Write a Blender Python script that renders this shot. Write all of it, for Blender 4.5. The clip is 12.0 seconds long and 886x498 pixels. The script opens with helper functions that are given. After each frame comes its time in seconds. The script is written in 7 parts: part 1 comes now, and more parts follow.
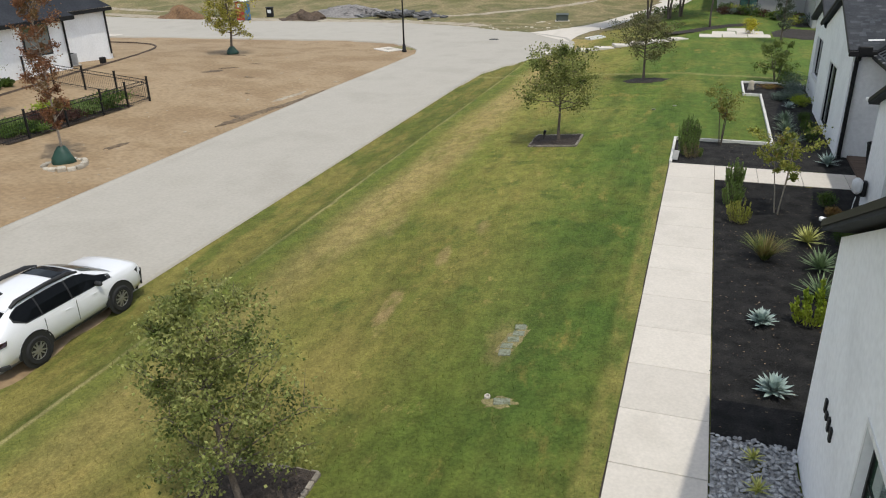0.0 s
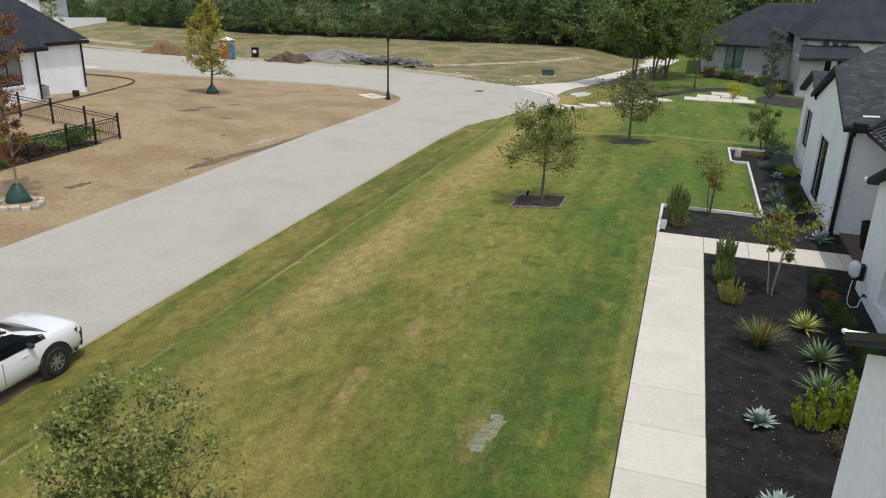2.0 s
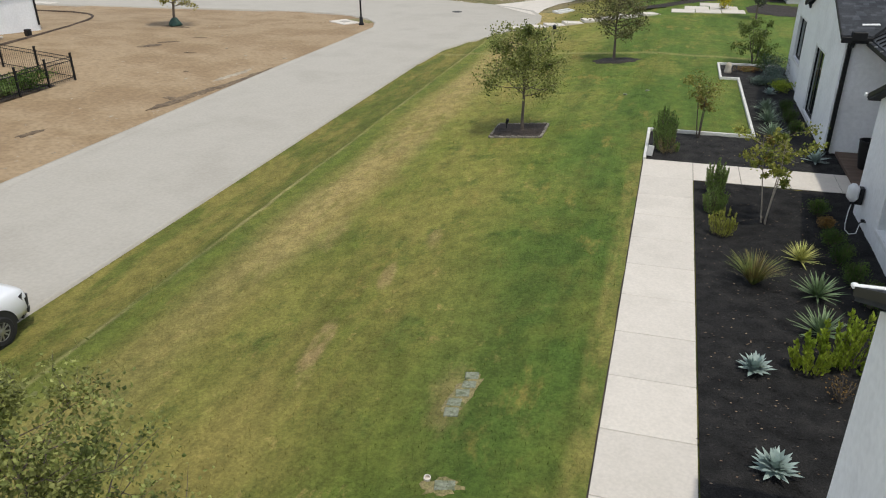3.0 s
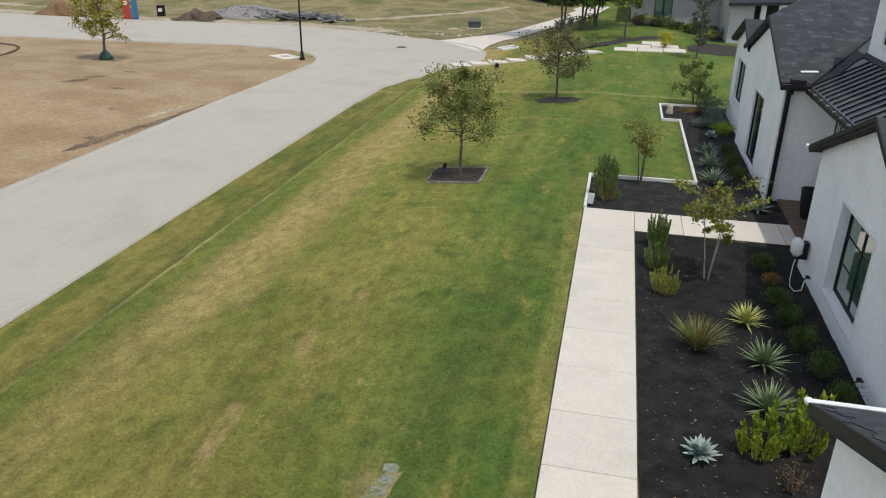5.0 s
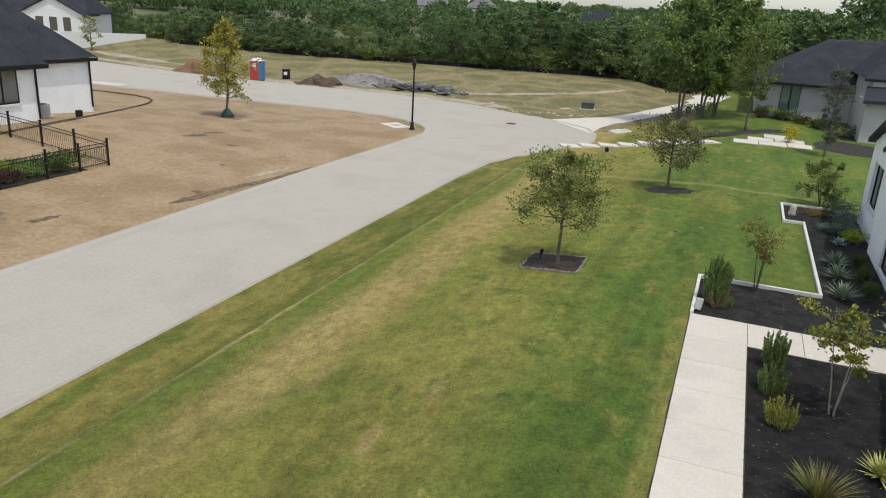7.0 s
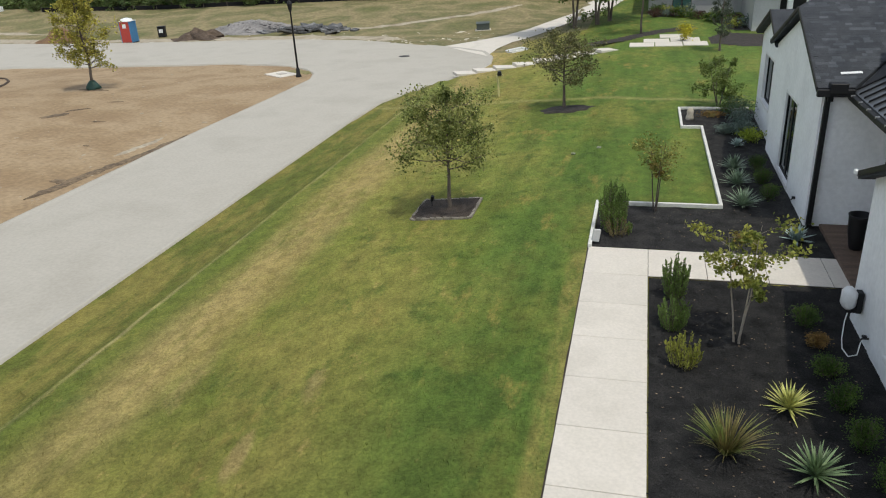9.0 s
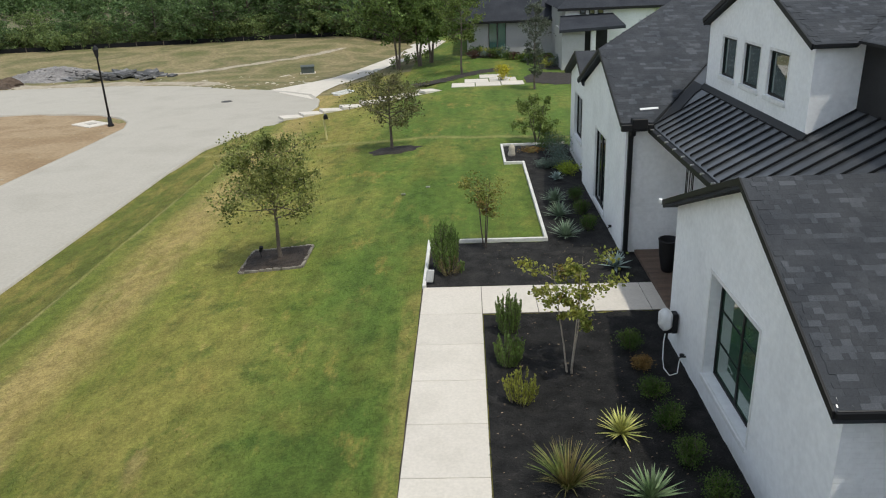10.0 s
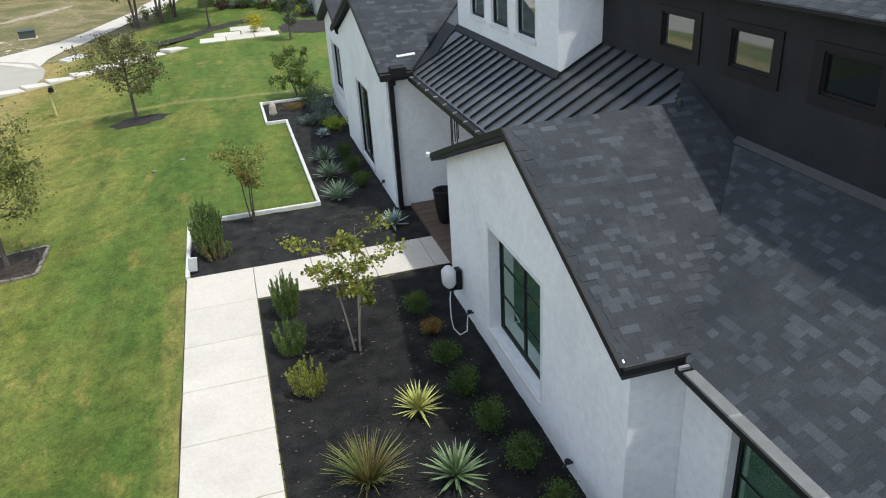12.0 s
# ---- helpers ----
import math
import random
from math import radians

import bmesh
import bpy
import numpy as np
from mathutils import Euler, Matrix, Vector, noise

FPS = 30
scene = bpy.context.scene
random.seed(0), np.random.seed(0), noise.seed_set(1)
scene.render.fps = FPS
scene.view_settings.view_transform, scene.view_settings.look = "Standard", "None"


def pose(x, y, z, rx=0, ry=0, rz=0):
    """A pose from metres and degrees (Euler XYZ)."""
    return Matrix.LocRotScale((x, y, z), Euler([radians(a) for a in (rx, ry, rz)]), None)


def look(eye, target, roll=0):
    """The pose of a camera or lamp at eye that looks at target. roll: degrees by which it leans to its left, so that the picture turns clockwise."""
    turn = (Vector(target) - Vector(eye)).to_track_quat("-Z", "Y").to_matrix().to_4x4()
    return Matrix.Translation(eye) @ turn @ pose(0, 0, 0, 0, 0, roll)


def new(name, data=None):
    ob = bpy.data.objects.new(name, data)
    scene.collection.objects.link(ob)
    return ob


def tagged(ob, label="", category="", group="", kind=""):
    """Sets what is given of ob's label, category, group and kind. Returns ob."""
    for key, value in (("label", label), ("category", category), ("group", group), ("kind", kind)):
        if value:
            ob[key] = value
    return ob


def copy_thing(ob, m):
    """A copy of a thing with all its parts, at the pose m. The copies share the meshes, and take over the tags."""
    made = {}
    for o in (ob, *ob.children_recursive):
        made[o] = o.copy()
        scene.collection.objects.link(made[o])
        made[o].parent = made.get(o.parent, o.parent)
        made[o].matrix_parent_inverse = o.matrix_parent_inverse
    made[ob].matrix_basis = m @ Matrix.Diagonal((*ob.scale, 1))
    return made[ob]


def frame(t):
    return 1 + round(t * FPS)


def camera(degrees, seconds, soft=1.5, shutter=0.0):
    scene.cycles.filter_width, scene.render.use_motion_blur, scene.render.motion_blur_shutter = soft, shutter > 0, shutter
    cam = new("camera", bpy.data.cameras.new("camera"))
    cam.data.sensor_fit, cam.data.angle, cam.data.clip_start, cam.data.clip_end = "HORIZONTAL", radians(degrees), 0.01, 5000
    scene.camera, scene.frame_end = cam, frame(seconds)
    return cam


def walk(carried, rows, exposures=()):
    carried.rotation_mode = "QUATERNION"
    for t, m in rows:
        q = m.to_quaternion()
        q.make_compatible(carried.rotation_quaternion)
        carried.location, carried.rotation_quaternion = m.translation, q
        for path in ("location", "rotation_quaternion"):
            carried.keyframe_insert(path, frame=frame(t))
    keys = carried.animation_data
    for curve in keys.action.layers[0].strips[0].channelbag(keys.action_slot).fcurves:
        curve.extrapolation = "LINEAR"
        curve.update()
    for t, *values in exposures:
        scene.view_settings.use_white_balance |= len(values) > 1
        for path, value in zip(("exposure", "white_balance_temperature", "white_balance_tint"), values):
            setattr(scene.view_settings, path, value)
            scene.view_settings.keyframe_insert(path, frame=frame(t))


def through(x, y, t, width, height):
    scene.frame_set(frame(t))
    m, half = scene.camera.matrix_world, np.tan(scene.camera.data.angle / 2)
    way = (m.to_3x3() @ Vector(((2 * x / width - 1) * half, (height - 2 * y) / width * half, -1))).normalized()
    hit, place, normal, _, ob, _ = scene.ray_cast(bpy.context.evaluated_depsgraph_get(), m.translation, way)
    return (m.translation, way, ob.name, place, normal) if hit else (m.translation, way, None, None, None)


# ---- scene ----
cam = camera(61.9, 12.0, soft=1.1)
PATH = [
    (0, (-0.006, -1.203, 7.858), (-0.617, 0.528, 7.063), -1.4),
    (0.3, (-0.163, -1.065, 7.864), (-0.765, 0.671, 7.074), 1.3),
    (0.5, (-0.22, -1.041, 7.904), (-0.951, 0.661, 7.148), 1.1),
    (0.8, (-0.277, -0.935, 7.938), (-1.165, 0.719, 7.248), 1.6),
    (1, (-0.29, -0.798, 7.936), (-1.114, 0.889, 7.248), 1.0),
    (1.3, (-0.264, -0.527, 7.952), (-1.017, 1.206, 7.297), 0.3),
    (1.5, (-0.268, -0.386, 7.949), (-1.022, 1.347, 7.297), 0.7),
    (1.8, (-0.371, 0.037, 7.945), (-1.045, 1.81, 7.309), 1.4),
    (2, (-0.43, 0.343, 7.917), (-0.999, 2.134, 7.232), 1.7),
    (2.3, (-0.459, 0.818, 7.886), (-0.85, 2.634, 7.146), 1.2),
    (2.5, (-0.439, 1.136, 7.866), (-0.826, 2.938, 7.089), 0.8),
    (2.8, (-0.434, 1.503, 7.831), (-0.92, 3.263, 7.015), 0.8),
    (3, (-0.396, 1.801, 7.819), (-0.917, 3.525, 6.95), -0.5),
    (3.2, (-0.325, 1.979, 7.791), (-0.859, 3.716, 6.956), -1.4),
    (3.5, (-0.241, 2.368, 7.788), (-0.637, 4.139, 6.948), -1.8),
    (3.7, (-0.165, 2.465, 7.781), (-0.577, 4.251, 6.981), -1.9),
    (5.3, (-0.21, 3.671, 7.971), (-0.631, 5.457, 7.177), 1.4),
    (5.5, (-0.233, 3.777, 7.984), (-0.705, 5.566, 7.224), 1.0),
    (5.8, (-0.356, 3.913, 7.984), (-0.811, 5.705, 7.221), 3.0),
    (6, (-0.361, 3.952, 8.006), (-0.782, 5.772, 7.29), 2.1),
    (6.3, (-0.497, 4.153, 8.03), (-0.98, 5.962, 7.329), 4.1),
    (6.5, (-0.473, 4.312, 7.989), (-1.102, 6.088, 7.318), 4.9),
    (6.8, (-0.447, 4.672, 7.969), (-1.216, 6.407, 7.339), 2.5),
    (7, (-0.387, 4.85, 7.937), (-1.07, 6.621, 7.306), 3.2),
    (7.2, (-0.264, 4.966, 7.952), (-0.869, 6.769, 7.335), 1.1),
    (7.5, (-0.119, 5.253, 7.99), (-0.663, 7.067, 7.347), 0.6),
    (7.7, (-0.006, 5.408, 8.026), (-0.591, 7.211, 7.388), -0.6),
    (9.3, (0.419, 7.398, 7.952), (-0.013, 9.173, 7.138), -4.5),
    (9.5, (0.47, 7.43, 7.949), (0.148, 9.232, 7.144), -4.3),
    (9.7, (0.498, 7.516, 7.953), (0.32, 9.345, 7.164), -4.4),
    (10, (0.537, 7.678, 7.972), (0.461, 9.542, 7.251), -2.4),
    (10.2, (0.569, 7.744, 7.969), (0.389, 9.602, 7.251), -2.9),
    (10.5, (0.645, 7.859, 7.99), (0.464, 9.732, 7.314), -3.1),
    (10.7, (0.728, 7.995, 7.982), (0.587, 9.861, 7.278), -4.2),
    (11, (0.863, 8.178, 7.975), (0.942, 10.044, 7.26), -4.8),
    (11.2, (0.902, 8.317, 7.965), (1.102, 10.159, 7.211), -4.8),
    (11.5, (0.971, 8.649, 7.911), (1.27, 10.453, 7.101), -3.9),
    (11.7, (0.987, 8.762, 7.876), (1.293, 10.549, 7.033), -3.6),
    (12, (1.085, 9.011, 7.863), (1.55, 10.748, 6.989), -3.6),
]
walk(cam, [(t, look(eye, target, roll)) for t, eye, target, roll in PATH],
     [(0, -0.3, 6500, 8), (3.5, -0.34, 6500, 8), (6.5, -0.33, 6500, 8), (9.5, -0.31, 6500, 6), (10.5, -0.22, 6450, 6), (11.2, -0.12, 6360, 5), (12, 0.04, 6250, 6)])

# ---------------------------------------------------------------- light
SUN_FROM = Vector((0.28, -0.25, 1.0)).normalized()
world = bpy.data.worlds.new("world")
scene.world = world
world.use_nodes = True
wn = world.node_tree.nodes
sky = wn.new("ShaderNodeTexSky")
sky.sky_type, sky.sun_disc = "NISHITA", False
sky.sun_elevation, sky.sun_rotation = math.asin(SUN_FROM.z), math.atan2(SUN_FROM.x, SUN_FROM.y)
sky.air_density, sky.dust_density, sky.ozone_density = 1.0, 1.2, 1.0
haze = wn.new("ShaderNodeHueSaturation")
haze.inputs["Saturation"].default_value = 0.5
world.node_tree.links.new(sky.outputs[0], haze.inputs["Color"])
world.node_tree.links.new(haze.outputs[0], wn["Background"].inputs[0])
wn["Background"].inputs[1].default_value = 0.235
sun = new("sun", bpy.data.lights.new("sun", "SUN"))
sun.data.energy, sun.data.angle, sun.data.color = 2.6, radians(1.2), (1.0, 0.95, 0.86)
sun.matrix_world = look((SUN_FROM * 60)[:], (0, 0, 0))


# ---------------------------------------------------------------- materials
def material(name, colors, rough=0.85, scale=3.0, fine=40.0, fine_amount=0.25, bump=0.0, bump_scale=60.0, metal=0.0,
             per_piece=0.0, stretch=(1, 1, 1), spec=0.5, detail=4.0, bump_distance=0.01, piece_power=1.0):
    """Noise between several colours at a large scale, a finer grain over it, and a bump."""
    m = bpy.data.materials.new(name)
    m.use_nodes = True
    n, l = m.node_tree.nodes, m.node_tree.links
    bsdf = n["Principled BSDF"]
    geo = n.new("ShaderNodeNewGeometry")
    mp = n.new("ShaderNodeMapping")
    mp.inputs["Scale"].default_value = stretch
    l.new(geo.outputs["Position"], mp.inputs[0])
    big = n.new("ShaderNodeTexNoise")
    big.inputs["Scale"].default_value, big.inputs["Detail"].default_value = scale, detail
    l.new(mp.outputs[0], big.inputs["Vector"])
    ramp = n.new("ShaderNodeValToRGB")
    e = ramp.color_ramp.elements
    e[0].position, e[0].color = 0.32, (*colors[0], 1)
    e[1].position, e[1].color = 0.68, (*colors[-1], 1)
    for i, c in enumerate(colors[1:-1]):
        e.new(0.32 + 0.36 * (i + 1) / (len(colors) - 1)).color = (*c, 1)
    l.new(big.outputs[0], ramp.inputs[0])
    small = n.new("ShaderNodeTexNoise")
    small.inputs["Scale"].default_value, small.inputs["Detail"].default_value = fine, 3
    l.new(geo.outputs["Position"], small.inputs["Vector"])
    rng = n.new("ShaderNodeMapRange")
    rng.inputs[1].default_value, rng.inputs[2].default_value = 0.3, 0.7
    rng.inputs[3].default_value, rng.inputs[4].default_value = 1 - fine_amount, 1 + fine_amount
    l.new(small.outputs[0], rng.inputs[0])
    mix = n.new("ShaderNodeMix")
    mix.data_type, mix.blend_type = "RGBA", "MULTIPLY"
    mix.inputs[0].default_value = 1
    l.new(ramp.outputs[0], mix.inputs[6])
    l.new(rng.outputs[0], mix.inputs[7])
    out = mix.outputs[2]
    if per_piece:
        info = n.new("ShaderNodeObjectInfo")
        add = n.new("ShaderNodeMath")
        l.new(info.outputs["Random"], add.inputs[0])
        l.new(geo.outputs["Random Per Island"], add.inputs[1])
        fr = n.new("ShaderNodeMath")
        fr.operation = "FRACT"
        l.new(add.outputs[0], fr.inputs[0])
        r2 = n.new("ShaderNodeMapRange")
        r2.inputs[3].default_value, r2.inputs[4].default_value = 1 - per_piece, 1 + per_piece
        pw = n.new("ShaderNodeMath")
        pw.operation = "POWER"
        pw.inputs[1].default_value = piece_power
        l.new(fr.outputs[0], pw.inputs[0])
        if piece_power > 1:
            r2.inputs[3].default_value, r2.inputs[4].default_value = 0.9, 1 + 1.6 * per_piece
        l.new(pw.outputs[0], r2.inputs[0])
        mix2 = n.new("ShaderNodeMix")
        mix2.data_type, mix2.blend_type = "RGBA", "MULTIPLY"
        mix2.inputs[0].default_value = 1
        l.new(out, mix2.inputs[6])
        l.new(r2.outputs[0], mix2.inputs[7])
        out = mix2.outputs[2]
    l.new(out, bsdf.inputs["Base Color"])
    bsdf.inputs["Roughness"].default_value, bsdf.inputs["Metallic"].default_value = rough, metal
    bsdf.inputs["Specular IOR Level"].default_value = spec
    if bump:
        b = n.new("ShaderNodeBump")
        bn = n.new("ShaderNodeTexNoise")
        bn.inputs["Scale"].default_value, bn.inputs["Detail"].default_value = bump_scale, 4
        l.new(geo.outputs["Position"], bn.inputs["Vector"])
        l.new(bn.outputs[0], b.inputs["Height"])
        b.inputs["Strength"].default_value, b.inputs["Distance"].default_value = bump, bump_distance
        l.new(b.outputs[0], bsdf.inputs["Normal"])
    return m


def painted_brick(name, tone):
    """White paint over brickwork: courses show as relief alone, with faint soiling."""
    m = material(name, [tuple(c * 0.93 for c in tone), tone, tuple(min(1, c * 1.03) for c in tone)], rough=0.7, scale=0.8, fine=9, fine_amount=0.05)
    n, l = m.node_tree.nodes, m.node_tree.links
    geo = n.new("ShaderNodeNewGeometry")
    sep = n.new("ShaderNodeSeparateXYZ")
    l.new(geo.outputs["Position"], sep.inputs[0])
    add = n.new("ShaderNodeMath")
    l.new(sep.outputs[0], add.inputs[0])
    l.new(sep.outputs[1], add.inputs[1])
    com = n.new("ShaderNodeCombineXYZ")
    l.new(add.outputs[0], com.inputs[0])
    l.new(sep.outputs[2], com.inputs[1])
    br = n.new("ShaderNodeTexBrick")
    br.inputs["Scale"].default_value = 1.0
    br.inputs["Brick Width"].default_value, br.inputs["Row Height"].default_value = 0.21, 0.075
    br.inputs["Mortar Size"].default_value, br.inputs["Mortar Smooth"].default_value = 0.006, 0.6
    l.new(com.outputs[0], br.inputs["Vector"])
    noise_n = n.new("ShaderNodeTexNoise")
    noise_n.inputs["Scale"].default_value = 35
    l.new(geo.outputs["Position"], noise_n.inputs["Vector"])
    mul = n.new("ShaderNodeMath")
    mul.operation = "MULTIPLY_ADD"
    mul.inputs[1].default_value = -1.0
    l.new(br.outputs["Fac"], mul.inputs[0])
    l.new(noise_n.outputs[0], mul.inputs[2])
    b = n.new("ShaderNodeBump")
    b.inputs["Strength"].default_value, b.inputs["Distance"].default_value = 0.55, 0.006
    l.new(mul.outputs[0], b.inputs["Height"])
    l.new(b.outputs[0], n["Principled BSDF"].inputs["Normal"])
    return m


def lawn_material():
    """Mown grass: greens and straw in long streaks along the mowing, dry towards the road."""
    m = bpy.data.materials.new("lawn_grass")
    m.use_nodes = True
    n, l = m.node_tree.nodes, m.node_tree.links
    bsdf = n["Principled BSDF"]
    geo = n.new("ShaderNodeNewGeometry")

    def noise_at(scale, stretch, detail=4.0, rough=0.55):
        mp = n.new("ShaderNodeMapping")
        mp.inputs["Scale"].default_value = stretch
        l.new(geo.outputs["Position"], mp.inputs[0])
        t = n.new("ShaderNodeTexNoise")
        t.inputs["Scale"].default_value, t.inputs["Detail"].default_value, t.inputs["Roughness"].default_value = scale, detail, rough
        l.new(mp.outputs[0], t.inputs["Vector"])
        return t.outputs[0]

    def op(kind, a, b, c=None):
        o = n.new("ShaderNodeMath")
        o.operation = kind
        for i, v in enumerate((a, b, c)):
            if v is None:
                continue
            if isinstance(v, (int, float)):
                o.inputs[i].default_value = v
            else:
                l.new(v, o.inputs[i])
        return o.outputs[0]

    def band(value, a, b, lo=0.0, hi=1.0):
        r = n.new("ShaderNodeMapRange")
        r.interpolation_type = "SMOOTHSTEP"
        r.inputs[1].default_value, r.inputs[2].default_value, r.inputs[3].default_value, r.inputs[4].default_value = a, b, lo, hi
        l.new(value, r.inputs[0])
        return r.outputs[0]

    def blend(fac, a, b, kind="MIX"):
        x = n.new("ShaderNodeMix")
        x.data_type, x.blend_type = "RGBA", kind
        if isinstance(fac, float):
            x.inputs[0].default_value = fac
        else:
            l.new(fac, x.inputs[0])
        for i, v in ((6, a), (7, b)):
            if isinstance(v, tuple):
                x.inputs[i].default_value = (*v, 1)
            else:
                l.new(v, x.inputs[i])
        return x.outputs[2]

    sep = n.new("ShaderNodeSeparateXYZ")
    l.new(geo.outputs["Position"], sep.inputs[0])
    x, y = sep.outputs[0], sep.outputs[1]
    sway = op("MULTIPLY_ADD", noise_at(0.35, (1, 0.3, 1)), 1.3, -0.65)
    wob = op("ADD", x, sway)
    edge_x = op("MULTIPLY_ADD", noise_at(0.5, (1, 1, 1), 3.0), 0.3, op("ADD", x, -0.15))

    def span(value, a, b, soft):
        """1 between a and b, falling to 0 over soft on both sides."""
        return op("MULTIPLY", band(value, a - soft, a + soft), band(value, b + soft, b - soft))

    # olive and green in broad patches, greener towards the walk
    col = blend(band(noise_at(0.30, (1.0, 0.55, 1), 5.0, 0.62), 0.36, 0.62), (0.100, 0.125, 0.021), (0.179, 0.173, 0.041))
    col = blend(op("MULTIPLY", band(wob, -6.2, -2.2), band(noise_at(0.42, (1, 0.5, 1), 5.0, 0.65), 0.34, 0.58, 0.3, 0.92)), col, (0.070, 0.117, 0.021))
    # far grass painted lighter, near grass darker: the brightening of a grazing view
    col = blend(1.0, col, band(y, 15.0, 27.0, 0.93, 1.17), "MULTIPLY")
    # mowing runs
    col = blend(1.0, col, band(noise_at(0.85, (1.2, 0.05, 1), 3.0, 0.6), 0.3, 0.7, 0.88, 1.12), "MULTIPLY")
    # dark thick tufts and thin straw
    col = blend(band(noise_at(0.85, (1.0, 0.7, 1), 6.0, 0.72), 0.53, 0.67, 0, 0.75), col, (0.056, 0.096, 0.017))
    col = blend(band(noise_at(0.6, (1.2, 0.5, 1), 6.0, 0.72), 0.55, 0.70, 0, 0.62), col, (0.295, 0.222, 0.062))
    col = blend(op("MULTIPLY", band(noise_at(1.9, (1.0, 0.6, 1), 6.0, 0.75), 0.58, 0.70, 0, 0.6), band(wob, -2.0, -5.0, 0.25, 1.0)), col, (0.355, 0.266, 0.095))
    # bank along the street: brown-olive verge, dark foot, pale crest, a green run behind it
    verge = band(edge_x, -11.85, -12.0)
    col = blend(verge, col, blend(band(noise_at(0.6, (1.3, 0.35, 1), 5.0, 0.7), 0.4, 0.6), (0.105, 0.122, 0.024), (0.195, 0.170, 0.045)))
    col = blend(op("MULTIPLY", span(edge_x, -12.25, -11.95, 0.12), 0.4), col, (0.080, 0.098, 0.019))
    col = blend(op("MULTIPLY", span(edge_x, -11.7, -11.0, 0.25), 0.55), col, (0.128, 0.158, 0.030))
    col = blend(op("MULTIPLY", span(edge_x, -11.88, -11.72, 0.08), band(noise_at(0.9, (1, 0.25, 1), 4.0), 0.35, 0.6, 0.2, 0.75)), col, (0.350, 0.300, 0.135))
    # the dry belt behind it, thin grass over bare straw, fading towards the near end
    dry = op("MULTIPLY", span(wob, -10.7, -8.9, 0.75), band(noise_at(0.8, (1.2, 0.3, 1), 6.0, 0.75), 0.28, 0.56))
    dry = op("MULTIPLY", dry, band(y, 12.0, 20.5, 0.3, 0.92))
    col = blend(dry, col, (0.36, 0.274, 0.112))
    haze_dry = op("MULTIPLY", span(wob, -10.4, -5.4, 1.6), band(noise_at(0.45, (1, 0.35, 1), 5.0, 0.68), 0.38, 0.64, 0.08, 0.62))
    col = blend(haze_dry, col, (0.250, 0.199, 0.060))
    # yellow edge beside the walk, and the line where two lawns meet
    col = blend(op("MULTIPLY", op("MULTIPLY", band(edge_x, -1.3, -1.08), band(y, 25.6, 25.2)), band(noise_at(1.0, (1, 0.35, 1), 5.0, 0.7), 0.38, 0.6, 0.1, 0.7)), col, (0.250, 0.214, 0.064))
    seam_y = op("ADD", op("MULTIPLY_ADD", x, 0.15, y), op("MULTIPLY_ADD", noise_at(0.4, (1, 1, 1), 3.0), 0.8, -0.4))
    col = blend(op("MULTIPLY", span(seam_y, 43.3, 43.75, 0.25), 0.55), col, (0.300, 0.270, 0.100))
    # worn streaks along the mowing
    ragged = noise_at(1.7, (1, 0.45, 1), 6.0, 0.75)
    for sx, sy, wide, long, most in ((-6.5, 13.1, 0.26, 1.25, 0.75), (-6.2, 16.4, 0.22, 0.7, 0.5), (-8.6, 18.8, 0.3, 1.3, 0.45), (-5.7, 18.6, 0.25, 0.7, 0.4), (-3.4, 12.0, 0.45, 1.0, 0.35)):
        across = op("MULTIPLY", op("ADD", op("MULTIPLY_ADD", y, 0.12, x), -(sx + 0.12 * sy)), 1 / wide)
        along = op("MULTIPLY", op("ADD", y, -sy), 1 / long)
        far = op("ADD", op("MULTIPLY", across, across), op("MULTIPLY", along, along))
        far = op("MULTIPLY_ADD", ragged, 4.4, far)
        col = blend(band(far, 3.4, 1.9, 0, most), col, (0.350, 0.245, 0.115))
    col = blend(1.0, col, band(noise_at(2.6, (1.1, 0.8, 1), 5.0, 0.7), 0.3, 0.7, 0.78, 1.22), "MULTIPLY")
    col = blend(1.0, col, band(noise_at(14, (1, 1, 1), 4.0, 0.7), 0.25, 0.75, 0.72, 1.28), "MULTIPLY")
    col = blend(1.0, col, band(noise_at(60, (1, 1, 1), 3.0, 0.7), 0.25, 0.75, 0.84, 1.16), "MULTIPLY")
    l.new(col, bsdf.inputs["Base Color"])
    bsdf.inputs["Roughness"].default_value = 0.9
    bsdf.inputs["Specular IOR Level"].default_value = 0.2
    bm_ = n.new("ShaderNodeBump")
    bm_.inputs["Strength"].default_value, bm_.inputs["Distance"].default_value = 0.6, 0.03
    l.new(noise_at(30, (1, 1, 1), 5.0, 0.7), bm_.inputs["Height"])
    l.new(bm_.outputs[0], bsdf.inputs["Normal"])
    return m


def plain(name, color, rough=0.5, metal=0.0, spec=0.5):
    """Paint, plastic or bare metal: one colour with a faint grain in tone and gloss."""
    m = material(name, [tuple(c * 0.9 for c in color), tuple(min(1, c * 1.06) for c in color)], rough=rough, metal=metal, scale=6, fine=50, fine_amount=0.05, spec=spec)
    return m


def glass_dark(name, tint, rough=0.03, ior=1.9):
    m = plain(name, tint, rough=rough, spec=0.9)
    m.node_tree.nodes["Principled BSDF"].inputs["Coat Weight"].default_value = 1.0
    m.node_tree.nodes["Principled BSDF"].inputs["Coat IOR"].default_value = ior
    m.node_tree.nodes["Principled BSDF"].inputs["Coat Roughness"].default_value = rough
    return m


